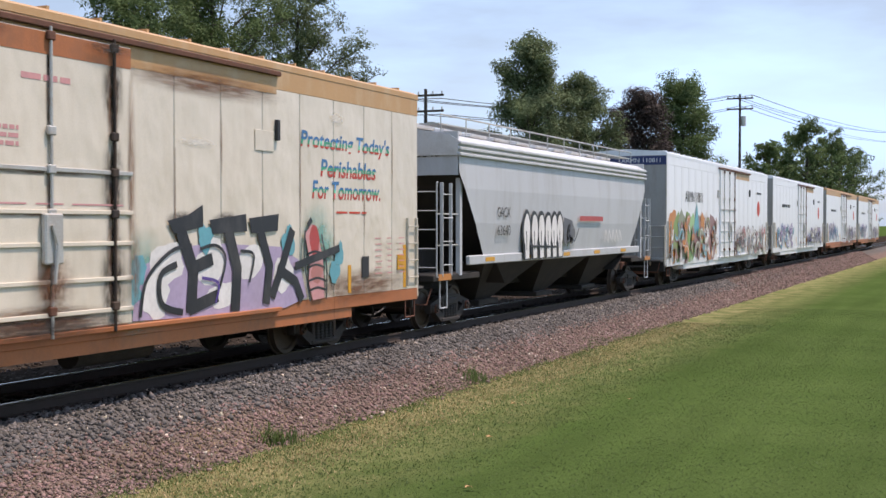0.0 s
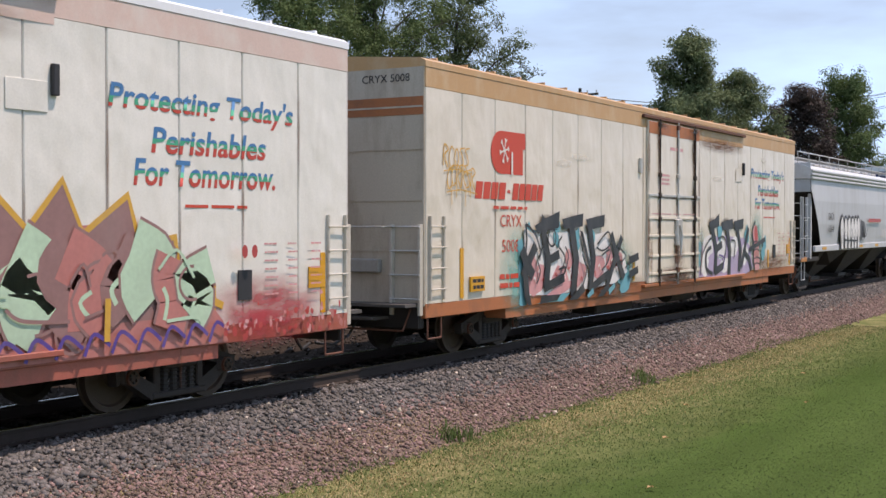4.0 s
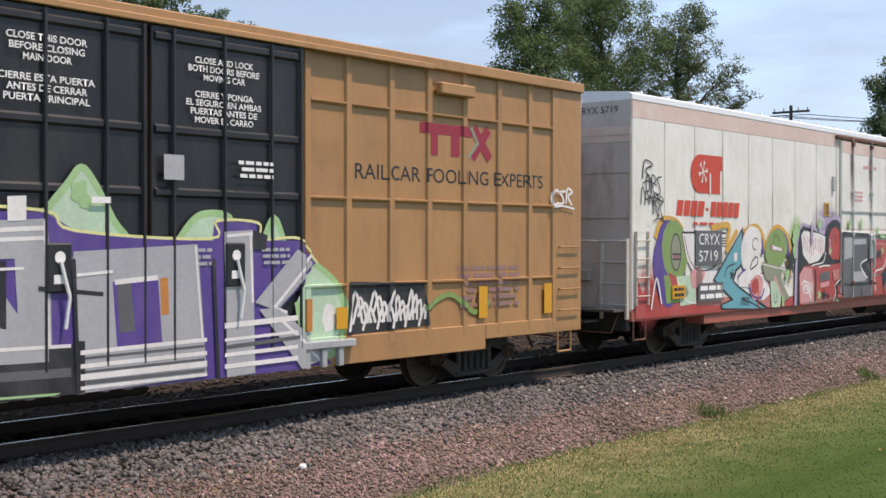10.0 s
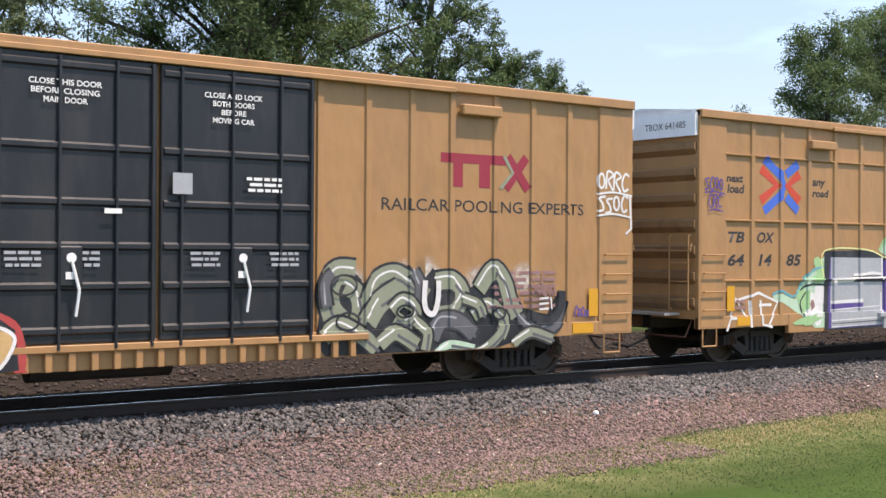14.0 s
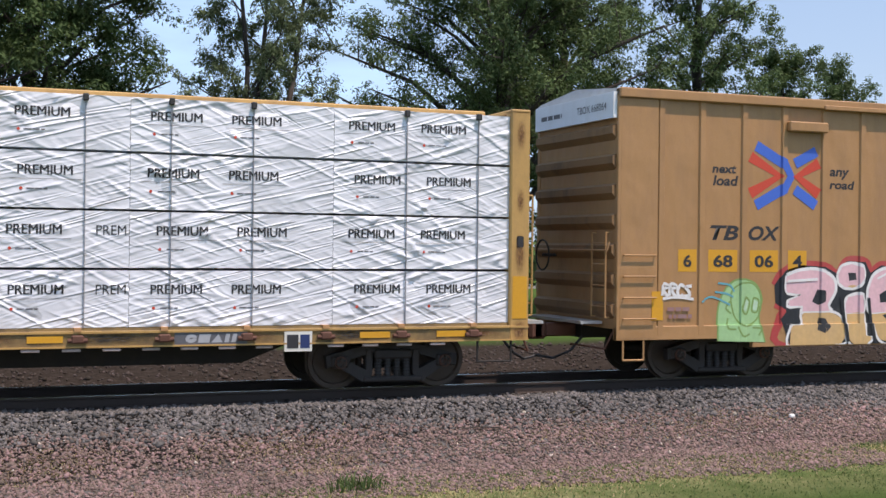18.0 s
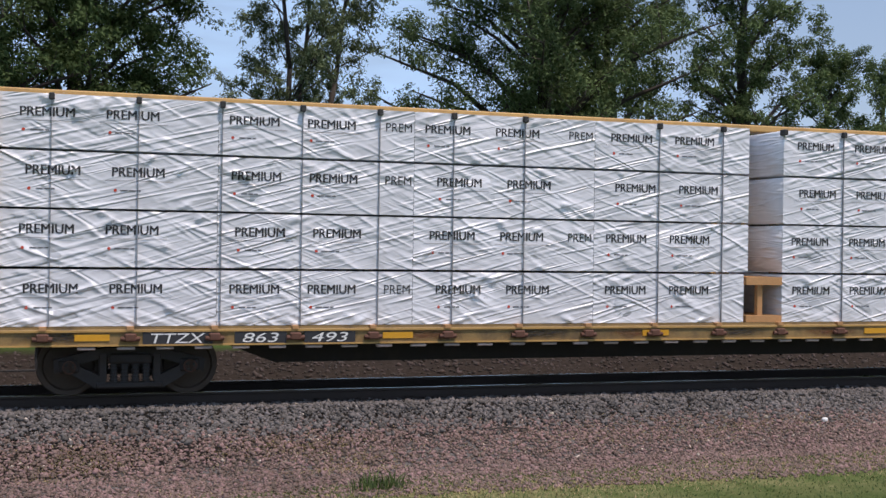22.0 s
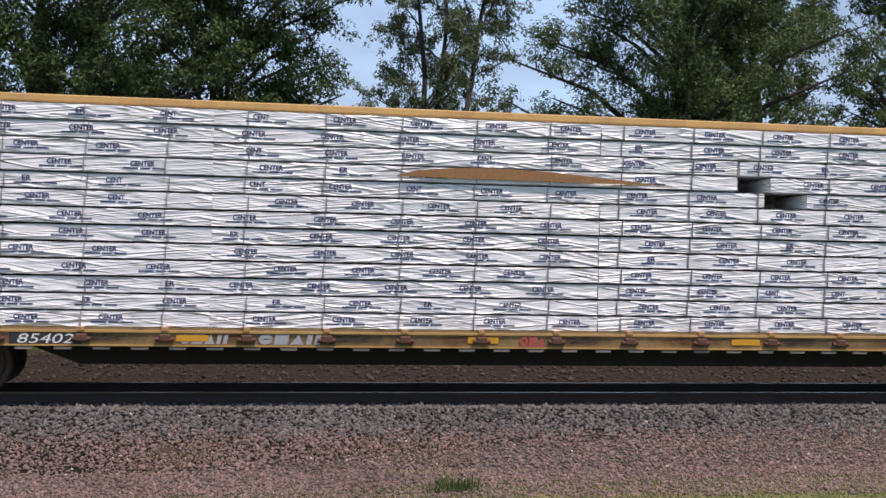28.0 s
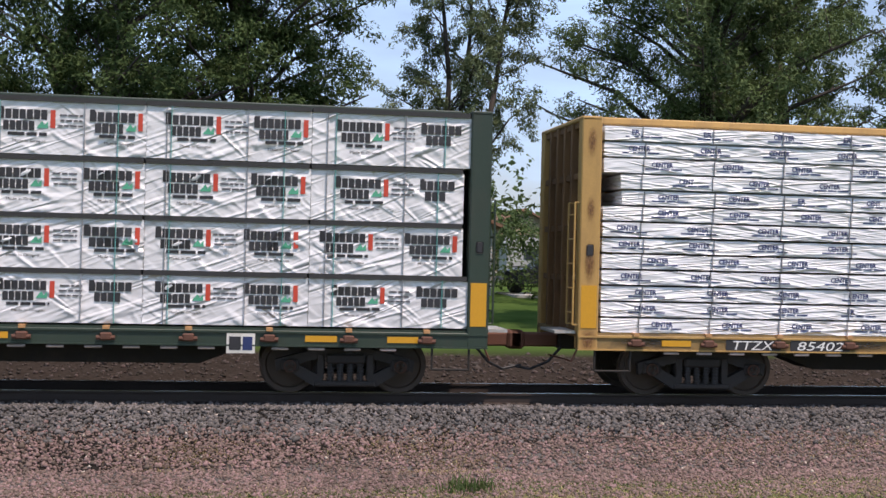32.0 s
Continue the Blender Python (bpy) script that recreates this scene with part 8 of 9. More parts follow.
p.letter(((1256, 500), (1270, 478), (1300, 468), (1330, 480), (1336, 505), (1328, 522), (1336, 538), (1270, 548), (1268, 534)), ((1270, 547), (1336, 538), (1360, 546), (1362, 562), (1346, 590), (1320, 588), (1308, 562), (1296, 562), (1294, 592), (1272, 604), (1264, 598)),
         ((1294, 522), (1310, 515), (1320, 528), (1300, 542)), ((1310, 562), (1330, 552), (1326, 566)))
p.bar(WH, 0.05, (1036, 492), (1094, 488))
p.bar(WH, 0.04, (1206, 486), (1228, 474))
p.bar(WH, 0.04, (1276, 488), (1300, 476))
for u in (1140, 1190, 1258):
    p.line(BK, 0.07, (u, 520), (u + 4, 560), (u + 10, 598))
spray_on(c4, p, SURF4, "pink and peach bubble letter graffiti with black shadow")
for x, z in ((3.3, 1.78), (3.75, 1.7), (4.35, 1.85), (4.75, 1.9), (5.9, 1.75), (6.9, 1.8)):
    mist(c4, "white", x, z, 0.42, 0.34, -1.5675)
p = Sketch(-1.616)
p.slant = ((0.006232973, 2.628318e-05, 0.4280978), (-0.0007597341, -0.00757344, 5.555553), (-0.0003534743, -6.474549e-06))
p.low, p.thin = 0.62, 0.0004
p.fill(BK, (308, 604), (324, 520), (345, 480), (385, 468), (412, 490), (414, 530), (442, 488), (480, 474), (510, 463), (526, 480), (532, 500), (560, 468), (572, 480), (602, 484), (622, 510), (640, 500), (660, 475), (685, 463), (706, 490), (722, 530), (760, 540), (785, 545), (806, 503), (816, 530), (800, 560), (780, 582), (720, 592), (690, 602), (650, 617), (600, 622), (500, 628), (330, 638))
# rolling letter limbs: dark edge, grey green body, pale light along the upper side
for k, w, pts in ((OL, 0.40, ((398, 478), (360, 478), (340, 505), (345, 545), (375, 572))), (OL, 0.30, ((378, 500), (402, 515), (408, 545), (396, 578))), (OL, 0.36, ((430, 530), (446, 495), (482, 482), (515, 500), (545, 522))),
                  (OL, 0.36, ((424, 566), (450, 530), (492, 505))), (GY, 0.2, ((520, 474), (535, 500), (530, 524))), (OL, 0.30, ((566, 492), (600, 490), (620, 515), (600, 545), (560, 550))), (OL, 0.22, ((475, 544), (500, 525), (526, 545), (505, 566), (482, 556))),
                  (GY, 0.26, ((556, 592), (575, 560), (610, 560), (640, 582))), (OL, 0.30, ((652, 505), (680, 470), (702, 490), (714, 525), (727, 548))), (OL, 0.24, ((640, 550), (670, 530), (700, 555), (690, 586))), (OL, 0.18, ((600, 602), (640, 614), (670, 600), (692, 580))),
                  (GY, 0.18, ((732, 550), (762, 572), (800, 560), (812, 520))), (OL, 0.16, ((716, 596), (750, 575), (792, 586))), (OL, 0.26, ((326, 596), (360, 572), (402, 586), (442, 612))), (OL, 0.24, ((446, 604), (480, 582), (524, 604))), (MI, 0.14, ((560, 620), (590, 600), (640, 606))),
                  (GY, 0.2, ((335, 540), (330, 500), (350, 480))), (OL, 0.18, ((520, 560), (545, 580), (540, 612))), (OL, 0.16, ((620, 520), (650, 530), (660, 550)))):
    p.line(BK, w + 0.09, *pts)
    p.line(k, w, *pts)
    p.line(WH if k != GY else SI, 0.035, *[(u - 3, v - w * 22) for u, v in pts[:-1]])
    p.line(GY, 0.05, *[(u + 3, v + w * 18) for u, v in pts[1:]])
for u, v, a in ((372, 500, 0.16), (500, 545, 0.1), (690, 545, 0.1), (380, 565, 0.14)):
    p.ring(*p.spot(u, v), a * 1.5, a, 0.035, BK, 14)
p.line(BK, 0.16, (745, 545), (780, 556), (806, 540), (812, 505))
p.line(WH, 0.10, (543, 490), (541, 530), (550, 547), (562, 545), (569, 520), (570, 490))
for v in (519, 528, 537):
    p.bar(WH, 0.035, (768, v), (786, v - 2))
p.bar(WH, 0.03, (790, 516), (792, 536))
for q in range(7):
    p.line(BN, 0.028, (752 + q * 6, 512 - (q * 7) % 9), (758 + q * 6, 500 - (q * 5) % 8), (764 + q * 6, 514))
p.line(BN, 0.028, (776, 470), (774, 500), (780, 515))
for q in range(5):
    p.line(PU, 0.03, (834 + q * 6, 548), (838 + q * 6, 530 + (q * 5) % 8), (844 + q * 6, 546))
spray_on(c4, p, SURF4, "grey green camouflage style graffiti")
p = Paint(-1.616)
p.low = 0.62
scrawl(p, 11, 8.6, 9.4, 3.4, 3.72, WH, 0.045, 4)
scrawl(p, 12, 8.6, 9.35, 3.0, 3.3, WH, 0.045, 4)
p.stroke([(9.4, 3.3), (9.44, 2.7), (9.3, 2.6)], 0.05, WH)
scrawl(p, 13, -8.6, -8.0, 1.52, 1.72, WH, 0.06, 4)
spray_on(c4, p, SURF4, "white marker scrawl")


for c, h, words in ((c3, 9.43, "TBOX 641485"), (c4, 9.49, "TBOX 668064")):
    t = write(c, words, BLACK, 0, 1, 0, 1, 0)
    t.matrix_basis = pose(-h - 0.079, -0.2, 4.72, 0, 0, -90) @ Matrix.Diagonal((1.1, 1, 0.13, 1))
    q = Paint(0)
    bars(q, 0, 1, 0, 1, 1, 0, 3, 0.2)
    t = mark(c, "small_print", q, [S_GREY])
    t.matrix_basis = pose(-h - 0.079, 1.3, 4.72, 0, 0, -90) @ Matrix.Diagonal((0.9, 1, 0.1, 1))


# ---- centerbeam flatcars and their loads ----
def wrap_material(name, color, seed, angle, scale, strength):
    """Taut wrapping film with long creases."""
    m = bpy.data.materials.new(name)
    m.use_nodes = True
    n, l = m.node_tree.nodes, m.node_tree.links
    b = n["Principled BSDF"]
    tc = n.new("ShaderNodeTexCoord")
    info = n.new("ShaderNodeObjectInfo")
    off = n.new("ShaderNodeVectorMath")
    off.operation = "ADD"
    mul = n.new("ShaderNodeVectorMath")
    mul.operation = "SCALE"
    mul.inputs[0].default_value = (13.0, 7.0, 9.0)
    l.new(info.outputs["Random"], mul.inputs["Scale"])
    l.new(tc.outputs["Object"], off.inputs[0])
    l.new(mul.outputs["Vector"], off.inputs[1])
    heights = []
    for ang, sc in ((angle, scale), (-angle * 0.6, (scale[0] * 0.6, 1, scale[2] * 1.6))):
        mp = n.new("ShaderNodeMapping")
        mp.vector_type = "TEXTURE"
        mp.inputs["Rotation"].default_value = (0, radians(ang), 0)
        mp.inputs["Scale"].default_value = (1 / sc[0], 1, 1 / sc[2])
        l.new(off.outputs["Vector"], mp.inputs["Vector"])
        t = n.new("ShaderNodeTexNoise")
        t.noise_type = "RIDGED_MULTIFRACTAL"
        t.inputs["Scale"].default_value, t.inputs["Detail"].default_value, t.inputs["Distortion"].default_value = 1.0, 3, 1.1
        l.new(mp.outputs["Vector"], t.inputs["Vector"])
        heights.append(t.outputs["Fac"])
    add = n.new("ShaderNodeMath")
    add.operation = "ADD"
    l.new(heights[0], add.inputs[0])
    l.new(heights[1], add.inputs[1])
    big = n.new("ShaderNodeTexNoise")
    big.inputs["Scale"].default_value, big.inputs["Detail"].default_value = 1.7, 4
    l.new(off.outputs["Vector"], big.inputs["Vector"])
    r = n.new("ShaderNodeMapRange")
    r.inputs["From Min"].default_value, r.inputs["From Max"].default_value = 0.3, 0.7
    r.inputs["To Min"].default_value, r.inputs["To Max"].default_value = 0.86, 1.06
    l.new(big.outputs["Fac"], r.inputs["Value"])
    hv = n.new("ShaderNodeHueSaturation")
    hv.inputs["Color"].default_value = (*color, 1)
    l.new(r.outputs["Result"], hv.inputs["Value"])
    l.new(hv.outputs["Color"], b.inputs["Base Color"])
    b.inputs["Roughness"].default_value = 0.24 if seed == 2 else 0.32
    bp = n.new("ShaderNodeBump")
    bp.inputs["Strength"].default_value, bp.inputs["Distance"].default_value = strength, 0.05
    l.new(add.outputs[0], bp.inputs["Height"])
    l.new(bp.outputs["Normal"], b.inputs["Normal"])
    return m


WRAP_A = wrap_material("white_film", (0.72, 0.725, 0.75), 1, 24, (1.0, 1, 5.6), 0.85)
WRAP_B = wrap_material("glossy_white_film", (0.80, 0.80, 0.81), 2, 8, (0.9, 1, 10.0), 1.0)
WRAP_C = wrap_material("grey_white_film", (0.74, 0.73, 0.73), 3, 34, (1.2, 1, 4.4), 1.05)
STRAP = mat("dark_strap", (0.26, 0.26, 0.27), 0.6, vary=0.1, bump=0)
HOOKGREY = mat("grimy_hook", (0.30, 0.25, 0.22), 0.7, vary=0.3, random_tint=0.3)
TEALSTRAP = mat("teal_strap", (0.10, 0.36, 0.33), 0.6, vary=0.1, bump=0)
PROTECT = mat("black_edge_guard", (0.03, 0.03, 0.03), 0.7)
BUNDLE_MESH = {}
FILM_SHAPE = {}
FILM_OF = {}


def bundle(label, x0, x1, z0, z1, cx, film, far=False, push=0.0):
    """One wrapped package of lumber, lying on the car or on the package below."""
    key = (round(x1 - x0, 3), round(z1 - z0, 3), film.name, far)
    if key not in BUNDLE_MESH:
        L, H = x1 - x0 + (0.0 if far else 0.024), z1 - z0
        m = Mesh()
        y0, y1 = (-1.40, -0.12) if not far else (0.12, 1.40)
        thin = H < 0.4
        nx, nz = int(L / (0.055 if thin else 0.036)), int(H / (0.022 if thin else 0.028))
        rr = random.Random(str(key))
        s = rr.uniform(0, 50)
        m.box(0.0, L, y0 + 0.03, y1, 0.0, H, 0, 0.02)
        if not far:
            i = len(m.v)
            gx, gz = np.meshgrid(np.linspace(0, L, nx + 1), np.linspace(0, H, nz + 1), indexing="ij")
            d = np.zeros_like(gx)
            # folds fan out from the places where the film is pulled tight
            for _ in range(int(L * (3.2 if thin else 3.8))):
                ox, oz = rr.uniform(0, L), rr.choice((0.0, H, H, rr.uniform(0, H)))
                base = rr.choice((-1, 1)) * rr.uniform(0.06, 0.3) if thin else rr.choice((-0.45, -0.5, 0.5, -0.3))
                way = rr.choice((-1, 1))
                for q in range(rr.randint(3, 6)):
                    g = base + (q - 2) * rr.uniform(0.05, 0.12)
                    u = (gx - ox) * way * math.cos(g) + (gz - oz) * math.sin(g) * (1 if oz < H / 2 else -1)
                    v = -(gx - ox) * way * math.sin(g) + (gz - oz) * math.cos(g) * (1 if oz < H / 2 else -1)
                    reach = rr.uniform(0.3, 1.1)
                    w = rr.uniform(0.008, 0.022) * (0.7 if thin else 1)
                    d += rr.uniform(0.5, 1.0) * np.exp(-np.abs(v) / w) * np.clip(u / 0.08, 0, 1) * np.clip((reach - u) / reach, 0, 1)
            d = np.minimum(d, 1.7) * (0.012 if thin else 0.024)
            sag = np.array([[noise.noise((x * 1.1 + s, z * 2.6 + x * 1.2, s)) for z in gz[0]] for x in gx[:, 0]])
            rim = np.minimum(1, 6 * np.minimum(gx / L, 1 - gx / L)) * np.minimum(1, 5 * np.minimum(gz / H, 1 - gz / H))
            d = d * np.minimum(1, rim * 3 + 0.25) + 0.016 * rim * sag
            dy = y0 + 0.024 - d
            lead = dy.copy()
            for a, b in ((0, 1), (0, -1), (1, 1), (1, -1)):
                lead = np.minimum(lead, np.roll(dy, b, a))
            FILM_SHAPE[key] = (L, H, lead)
            m.v.extend(zip(gx.ravel().tolist(), dy.ravel().tolist(), gz.ravel().tolist()))
            for a in range(nx):
                for b in range(nz):
                    q = i + a * (nz + 1) + b
                    m.f.append((q, q + nz + 1, q + nz + 2, q + 1))
                    m.m.append(0)
        BUNDLE_MESH[key] = m.data("lumber_package", film, True)
        me = BUNDLE_MESH[key]
        me.polygons.foreach_set("use_smooth", [len(pl.vertices) == 4 and not far for pl in me.polygons])
    ob = new("lumber_package", BUNDLE_MESH[key])
    FILM_OF[ob.name] = FILM_SHAPE.get(key)
    ob.location = (cx + x0, TRACK_Y + push, z0)
    return moves(tagged(ob, label, "lumber package", "lumber loads on the train"))


def on_film(ob, x, z):
    """How far out the wrapping of a package stands at a place on its side."""
    L, H, lead = FILM_OF[ob.name]
    a = min(max(int(round(x / L * (lead.shape[0] - 1))), 0), lead.shape[0] - 1)
    b = min(max(int(round(z / H * (lead.shape[1] - 1))), 0), lead.shape[1] - 1)
    return float(lead[a, b])


def print_on(ob, p):
    """Lay flat printing onto the creased film."""
    p.v = [(x, on_film(ob, x, z) - 0.004 + (y - p.y) * 0.3, z) for x, y, z in p.v]


def stamp(ob, words, x0, x1, z0, z1, ink=None, bold=0.0):
    me = letters(words, ink or BLACK, 0.0, bold).copy()
    me.transform(Matrix.Translation((x0, 0, z0)) @ Matrix.Diagonal((x1 - x0, 1, z1 - z0, 1)))
    for v in me.vertices:
        v.co.y = on_film(ob, v.co.x, v.co.z) - 0.005
    return part("lettering", me, None, ob)


def premium(ob, L, H, seed):
    r = random.Random(seed)
    shift = r.uniform(-0.12, 0.12)
    p = Paint(-1.436)
    for k in range(3):
        a = 0.28 + shift + k * 1.22
        if a + 0.76 > L - 0.03:
            if a + 0.42 < L:
                stamp(ob, "PREM", L - 0.45, L - 0.02, H * 0.58, H * 0.75)
            break
        for e in (0.0, 0.009):
            stamp(ob, "PREMIUM", a + e, a + e + 0.76, H * 0.58, H * 0.75)
        p.oval(a + 0.05, H * 0.33, 0.024, 0.024, 1, 10)
        bars(p, a + 0.12, a + 0.42, H * 0.31, H * 0.35, 1, 0, k)
        p.rect(a - 0.1, a + 0.9, H * 0.50, H * 0.508, 0)
    print_on(ob, p)
    part("small_print", p, [S_GREY, RED], ob)


def strap_line(ob, L, H, xs, m=None):
    for x in xs:
        if 0.03 < x < L - 0.03:
            part("strap", Mesh().box(x - 0.005, x + 0.005, -1.416, -1.385, 0.0, H), m or STRAP, ob)


def centerbeam(x, label, paint, deck, L=23.16, chord=4.75):
    c = railcar("centerbeam_flatcar", label, x)
    h = L / 2
    part("deck", Mesh().box(-h, h, -1.40, 1.40, 1.0, 1.075), deck, c)
    for s in (-1, 1):
        y0, y1 = (-1.45, -1.33) if s < 0 else (1.33, 1.45)
        sill = Mesh().box(-h, h, y0, y1, 0.80, 1.04, 0, 0.012)
        sl = part("side_sill", sill, deck, c, "grimy side sill with winches")
        if s < 0:
            part("sill_lip", Mesh().box(-h, h, -1.475, -1.44, 1.0, 1.03), paint, sl)
            part("sill_lip", Mesh().box(-h, h, -1.475, -1.44, 0.79, 0.815), paint, sl)
    # deep dark keel, added to fill the gap below the car with shade
    part("belly", Mesh().prism([(-h + 3.6, 0.8), (-h + 4.6, 0.42), (h - 4.6, 0.42), (h - 3.6, 0.8)], -0.4, 0.4, "y"), TRUCK, c)
    winch = Mesh().box(-0.09, 0.09, -1.53, -1.44, 0.86, 0.98, 0, 0.02).tube((-0.14, -1.49, 0.90), (0.14, -1.49, 0.90), 0.035, 0, 8).data("winch", RUST)
    block = Mesh().box(-0.05, 0.05, -1.50, -1.35, 1.03, 1.085).data("deck_block", WOOD)
    hook = Mesh().box(-0.13, 0.13, -1.46, -1.40, 0.735, 0.775, 0, 0.008).data("strap_hook", HOOKGREY)
    for k in range(18):
        xx = -h + 0.98 + k * 1.246
        part("winch", winch, None, c, at=(xx, 0, 0))
        part("deck_block", block, None, c, at=(xx, 0, 0))
    for k in range(36):
        part("strap_hook", hook, None, c, at=(-h + 1.6 + k * 0.57, 0, 0))
    beam = Mesh().box(-h + 0.3, h - 0.3, -0.24, 0.24, chord - 0.12, chord, 0, 0.02)
    part("top_chord", beam, paint, c, "painted top beam along the centre")
    pitch = (L - 1.8) / 16
    post = Mesh().box(-0.06, 0.06, -0.07, 0.07, 1.07, chord - 0.1).data("truss_post", paint)
    brace = Mesh().tube((0, 0, 1.1), (pitch, 0, 4.6), 0.045).data("truss_brace", paint)
    for k in range(17):
        part("truss_post", post, None, c, at=(-h + 0.9 + k * pitch, 0, 0))
        if k < 16:
            part("truss_brace", brace, None, c, at=(-h + 0.9 + k * pitch, 0, 0))
    for way in (-1, 1):
        a, b = sorted((way * h, way * (h - 0.34)))
        for s in (-1, 1):
            part("bulkhead_post", Mesh().box(a, b, min(s * 1.22, s * 1.46), max(s * 1.22, s * 1.46), 0.8, 4.60, 0, 0.02), paint, c, "upright end post")
        bh = Mesh().box(min(way * (h - 0.2), way * (h - 0.26)), max(way * (h - 0.2), way * (h - 0.26)), -1.25, 1.25, 1.05, 4.55)
        w = part("bulkhead_panel", bh, OLDEND if paint is YELLOWOLD else paint, c, "rusty bulkhead panel")
        for y in (-0.75, -0.25, 0.25, 0.75):
            part("bulkhead_rib", Mesh().box(min(way * (h - 0.2), way * h), max(way * (h - 0.2), way * h), y - 0.05, y + 0.05, 1.05, 4.55, 0, 0.01), OLDEND if paint is YELLOWOLD else paint, w)
        for z in (1.9, 2.75, 3.6, 4.45):
            part("bulkhead_rib", Mesh().box(min(way * (h - 0.2), way * (h - 0.04)), max(way * (h - 0.2), way * (h - 0.04)), -1.24, 1.24, z, z + 0.1, 0, 0.01), OLDEND if paint is YELLOWOLD else paint, w)
        part("bulkhead_cap", Mesh().box(a, b, -1.46, 1.46, 4.55, 4.62, 0, 0.015), paint, c)
        part("reflector", Mesh().box(way * (h - 0.17) - 0.13, way * (h - 0.17) + 0.13, -1.468, -1.46, 1.15, 1.85), REFLECT, c, "orange yellow reflective patch")
        part("lock_pocket", Mesh().box(way * (h - 0.17) - 0.06, way * (h - 0.17) + 0.06, -1.475, -1.455, 2.33, 2.52, 0, 0.02), BLACK, c)
        end_ladder(c, way * h, way, -1.4, -1.0, 1.2, 3.2, paint, 5)
        step(c, way * (h - 0.6) - 0.3, way * (h - 0.6) + 0.3, 0.45, 0.8, -1.42, TRUCK)
        part("end_step", Mesh().box(min(way * h, way * (h + 0.35)), max(way * h, way * (h + 0.35)), -1.3, -0.3, 1.05, 1.1), SILVER, c)
        truck(c, way * (h - 2.26))
    ends(c, h)
    for xx in (-9.9, -5.2, -0.6, 3.9, 8.9, 10.2):
        part("reflector", Mesh().box(xx - 0.25, xx + 0.25, -1.462, -1.452, 0.87, 0.97), REFLECT, c)
    tag = part("data_plate", Mesh().box(7.43, 7.87, -1.472, -1.452, 0.68, 0.99), OFFWHITE, c, "white framed data plate")
    part("plate_field", Mesh().box(7.47, 7.65, -1.477, -1.471, 0.73, 0.94), BLACK, tag)
    part("plate_field", Mesh().box(7.68, 7.83, -1.477, -1.471, 0.73, 0.94), NAVY, tag)
    return c


def panel_text(c, words, x0, x1):
    part("black_panel", Mesh().box(x0 - 0.12, x1 + 0.12, -1.464, -1.453, 0.80, 1.0), BLACK, c)
    write(c, words, WHITE, x0, x1, 0.83, 0.975, -1.468, 0.2)


# fifth car
c5 = centerbeam(-76.82, "yellow centerbeam flatcar with timber bulkheads and wrapped lumber", YELLOWOLD, DECKMIX, chord=4.70)
for words, a, b in (("TTZX", -9.05, -8.25), ("863", -7.68, -7.12), ("493", -6.6, -6.02)):
    panel_text(c5, words, a, b)
p = Paint(-1.457)
p.rect(5.75, 6.85, 0.80, 1.0, 0)
blocks(p, 5.9, 6.7, 0.84, 0.97, 4, 1, 0.2)
mark(c5, "worn_panel", p, [S_GREY, S_SILVER])
ROWS4 = [(1.085, 1.925), (1.965, 2.80), (2.835, 3.66), (3.70, 4.50)]
SPAN5 = [(-11.24, -8.10), (-8.07, -4.97), (-4.94, -1.78), (-1.75, 1.22), (1.95, 5.06), (5.09, 8.19), (8.22, 11.27)]
for i, (z0, z1) in enumerate(ROWS4):
    for j, (a, b) in enumerate(SPAN5):
        sh = (0, -0.05, 0.02, 0.06)[i] if 0 < j < 6 else 0
        if i == 0 and j == 3:
            b -= 0.08
        ob = bundle("white film wrapped lumber package with printed lettering", a, b, z0, z1, -76.82, WRAP_A)
        premium(ob, b - a, z1 - z0, i * 10 + j)
        strap_line(ob, b - a, z1 - z0, [q - a for q in np.arange(-11.24 + 0.73, 11.3, 1.246)])
        if i == 3:
            for q in np.arange(-11.24 + 0.73, 11.3, 1.246):
                if a < q < b - 0.1:
                    part("edge_guard", Mesh().box(q - a - 0.04, q - a + 0.04, -1.455, -1.3, z1 - z0 - 0.09, z1 - z0 + 0.012, 0, 0.01), PROTECT, ob)
    for a, b in ((-11.24, 0.0), (0.03, 11.27)):
        bundle("white film wrapped lumber stack on the other side of the car", a, b, z0, z1, -76.82, WRAP_A, True)
dun = new("timber_dunnage", Mesh().box(1.22, 1.95, -1.38, -0.3, 0, 0.12).box(1.22, 1.95, -1.38, -0.3, 0.66, 0.80).box(1.5, 1.6, -1.3, -1.2, 0.12, 0.66).data("timber_dunnage", WOOD))
dun.location = (-76.82, TRACK_Y, 1.08)
moves(tagged(dun, "sawn pine spacer timbers between lumber packages", "timber"))

# sixth car
c6 = centerbeam(-101.45, "yellow centerbeam flatcar loaded with thin wrapped lumber packages", YELLOWOLD, DECKMIX)
panel_text(c6, "TTZX", -8.92, -8.2)
panel_text(c6, "85402", -7.79, -6.97)
p = Paint(-1.457)
blocks(p, -5.4, -4.65, 0.83, 0.98, 4, 0, 0.2)
blocks(p, -4.2, -3.2, 0.83, 0.99, 4, 0, 0.2)
blocks(p, 0.0, 0.45, 0.82, 0.99, 3, 1, 0.1)
mark(c6, "chalk_marks", p, [S_SILVER, S_RED])


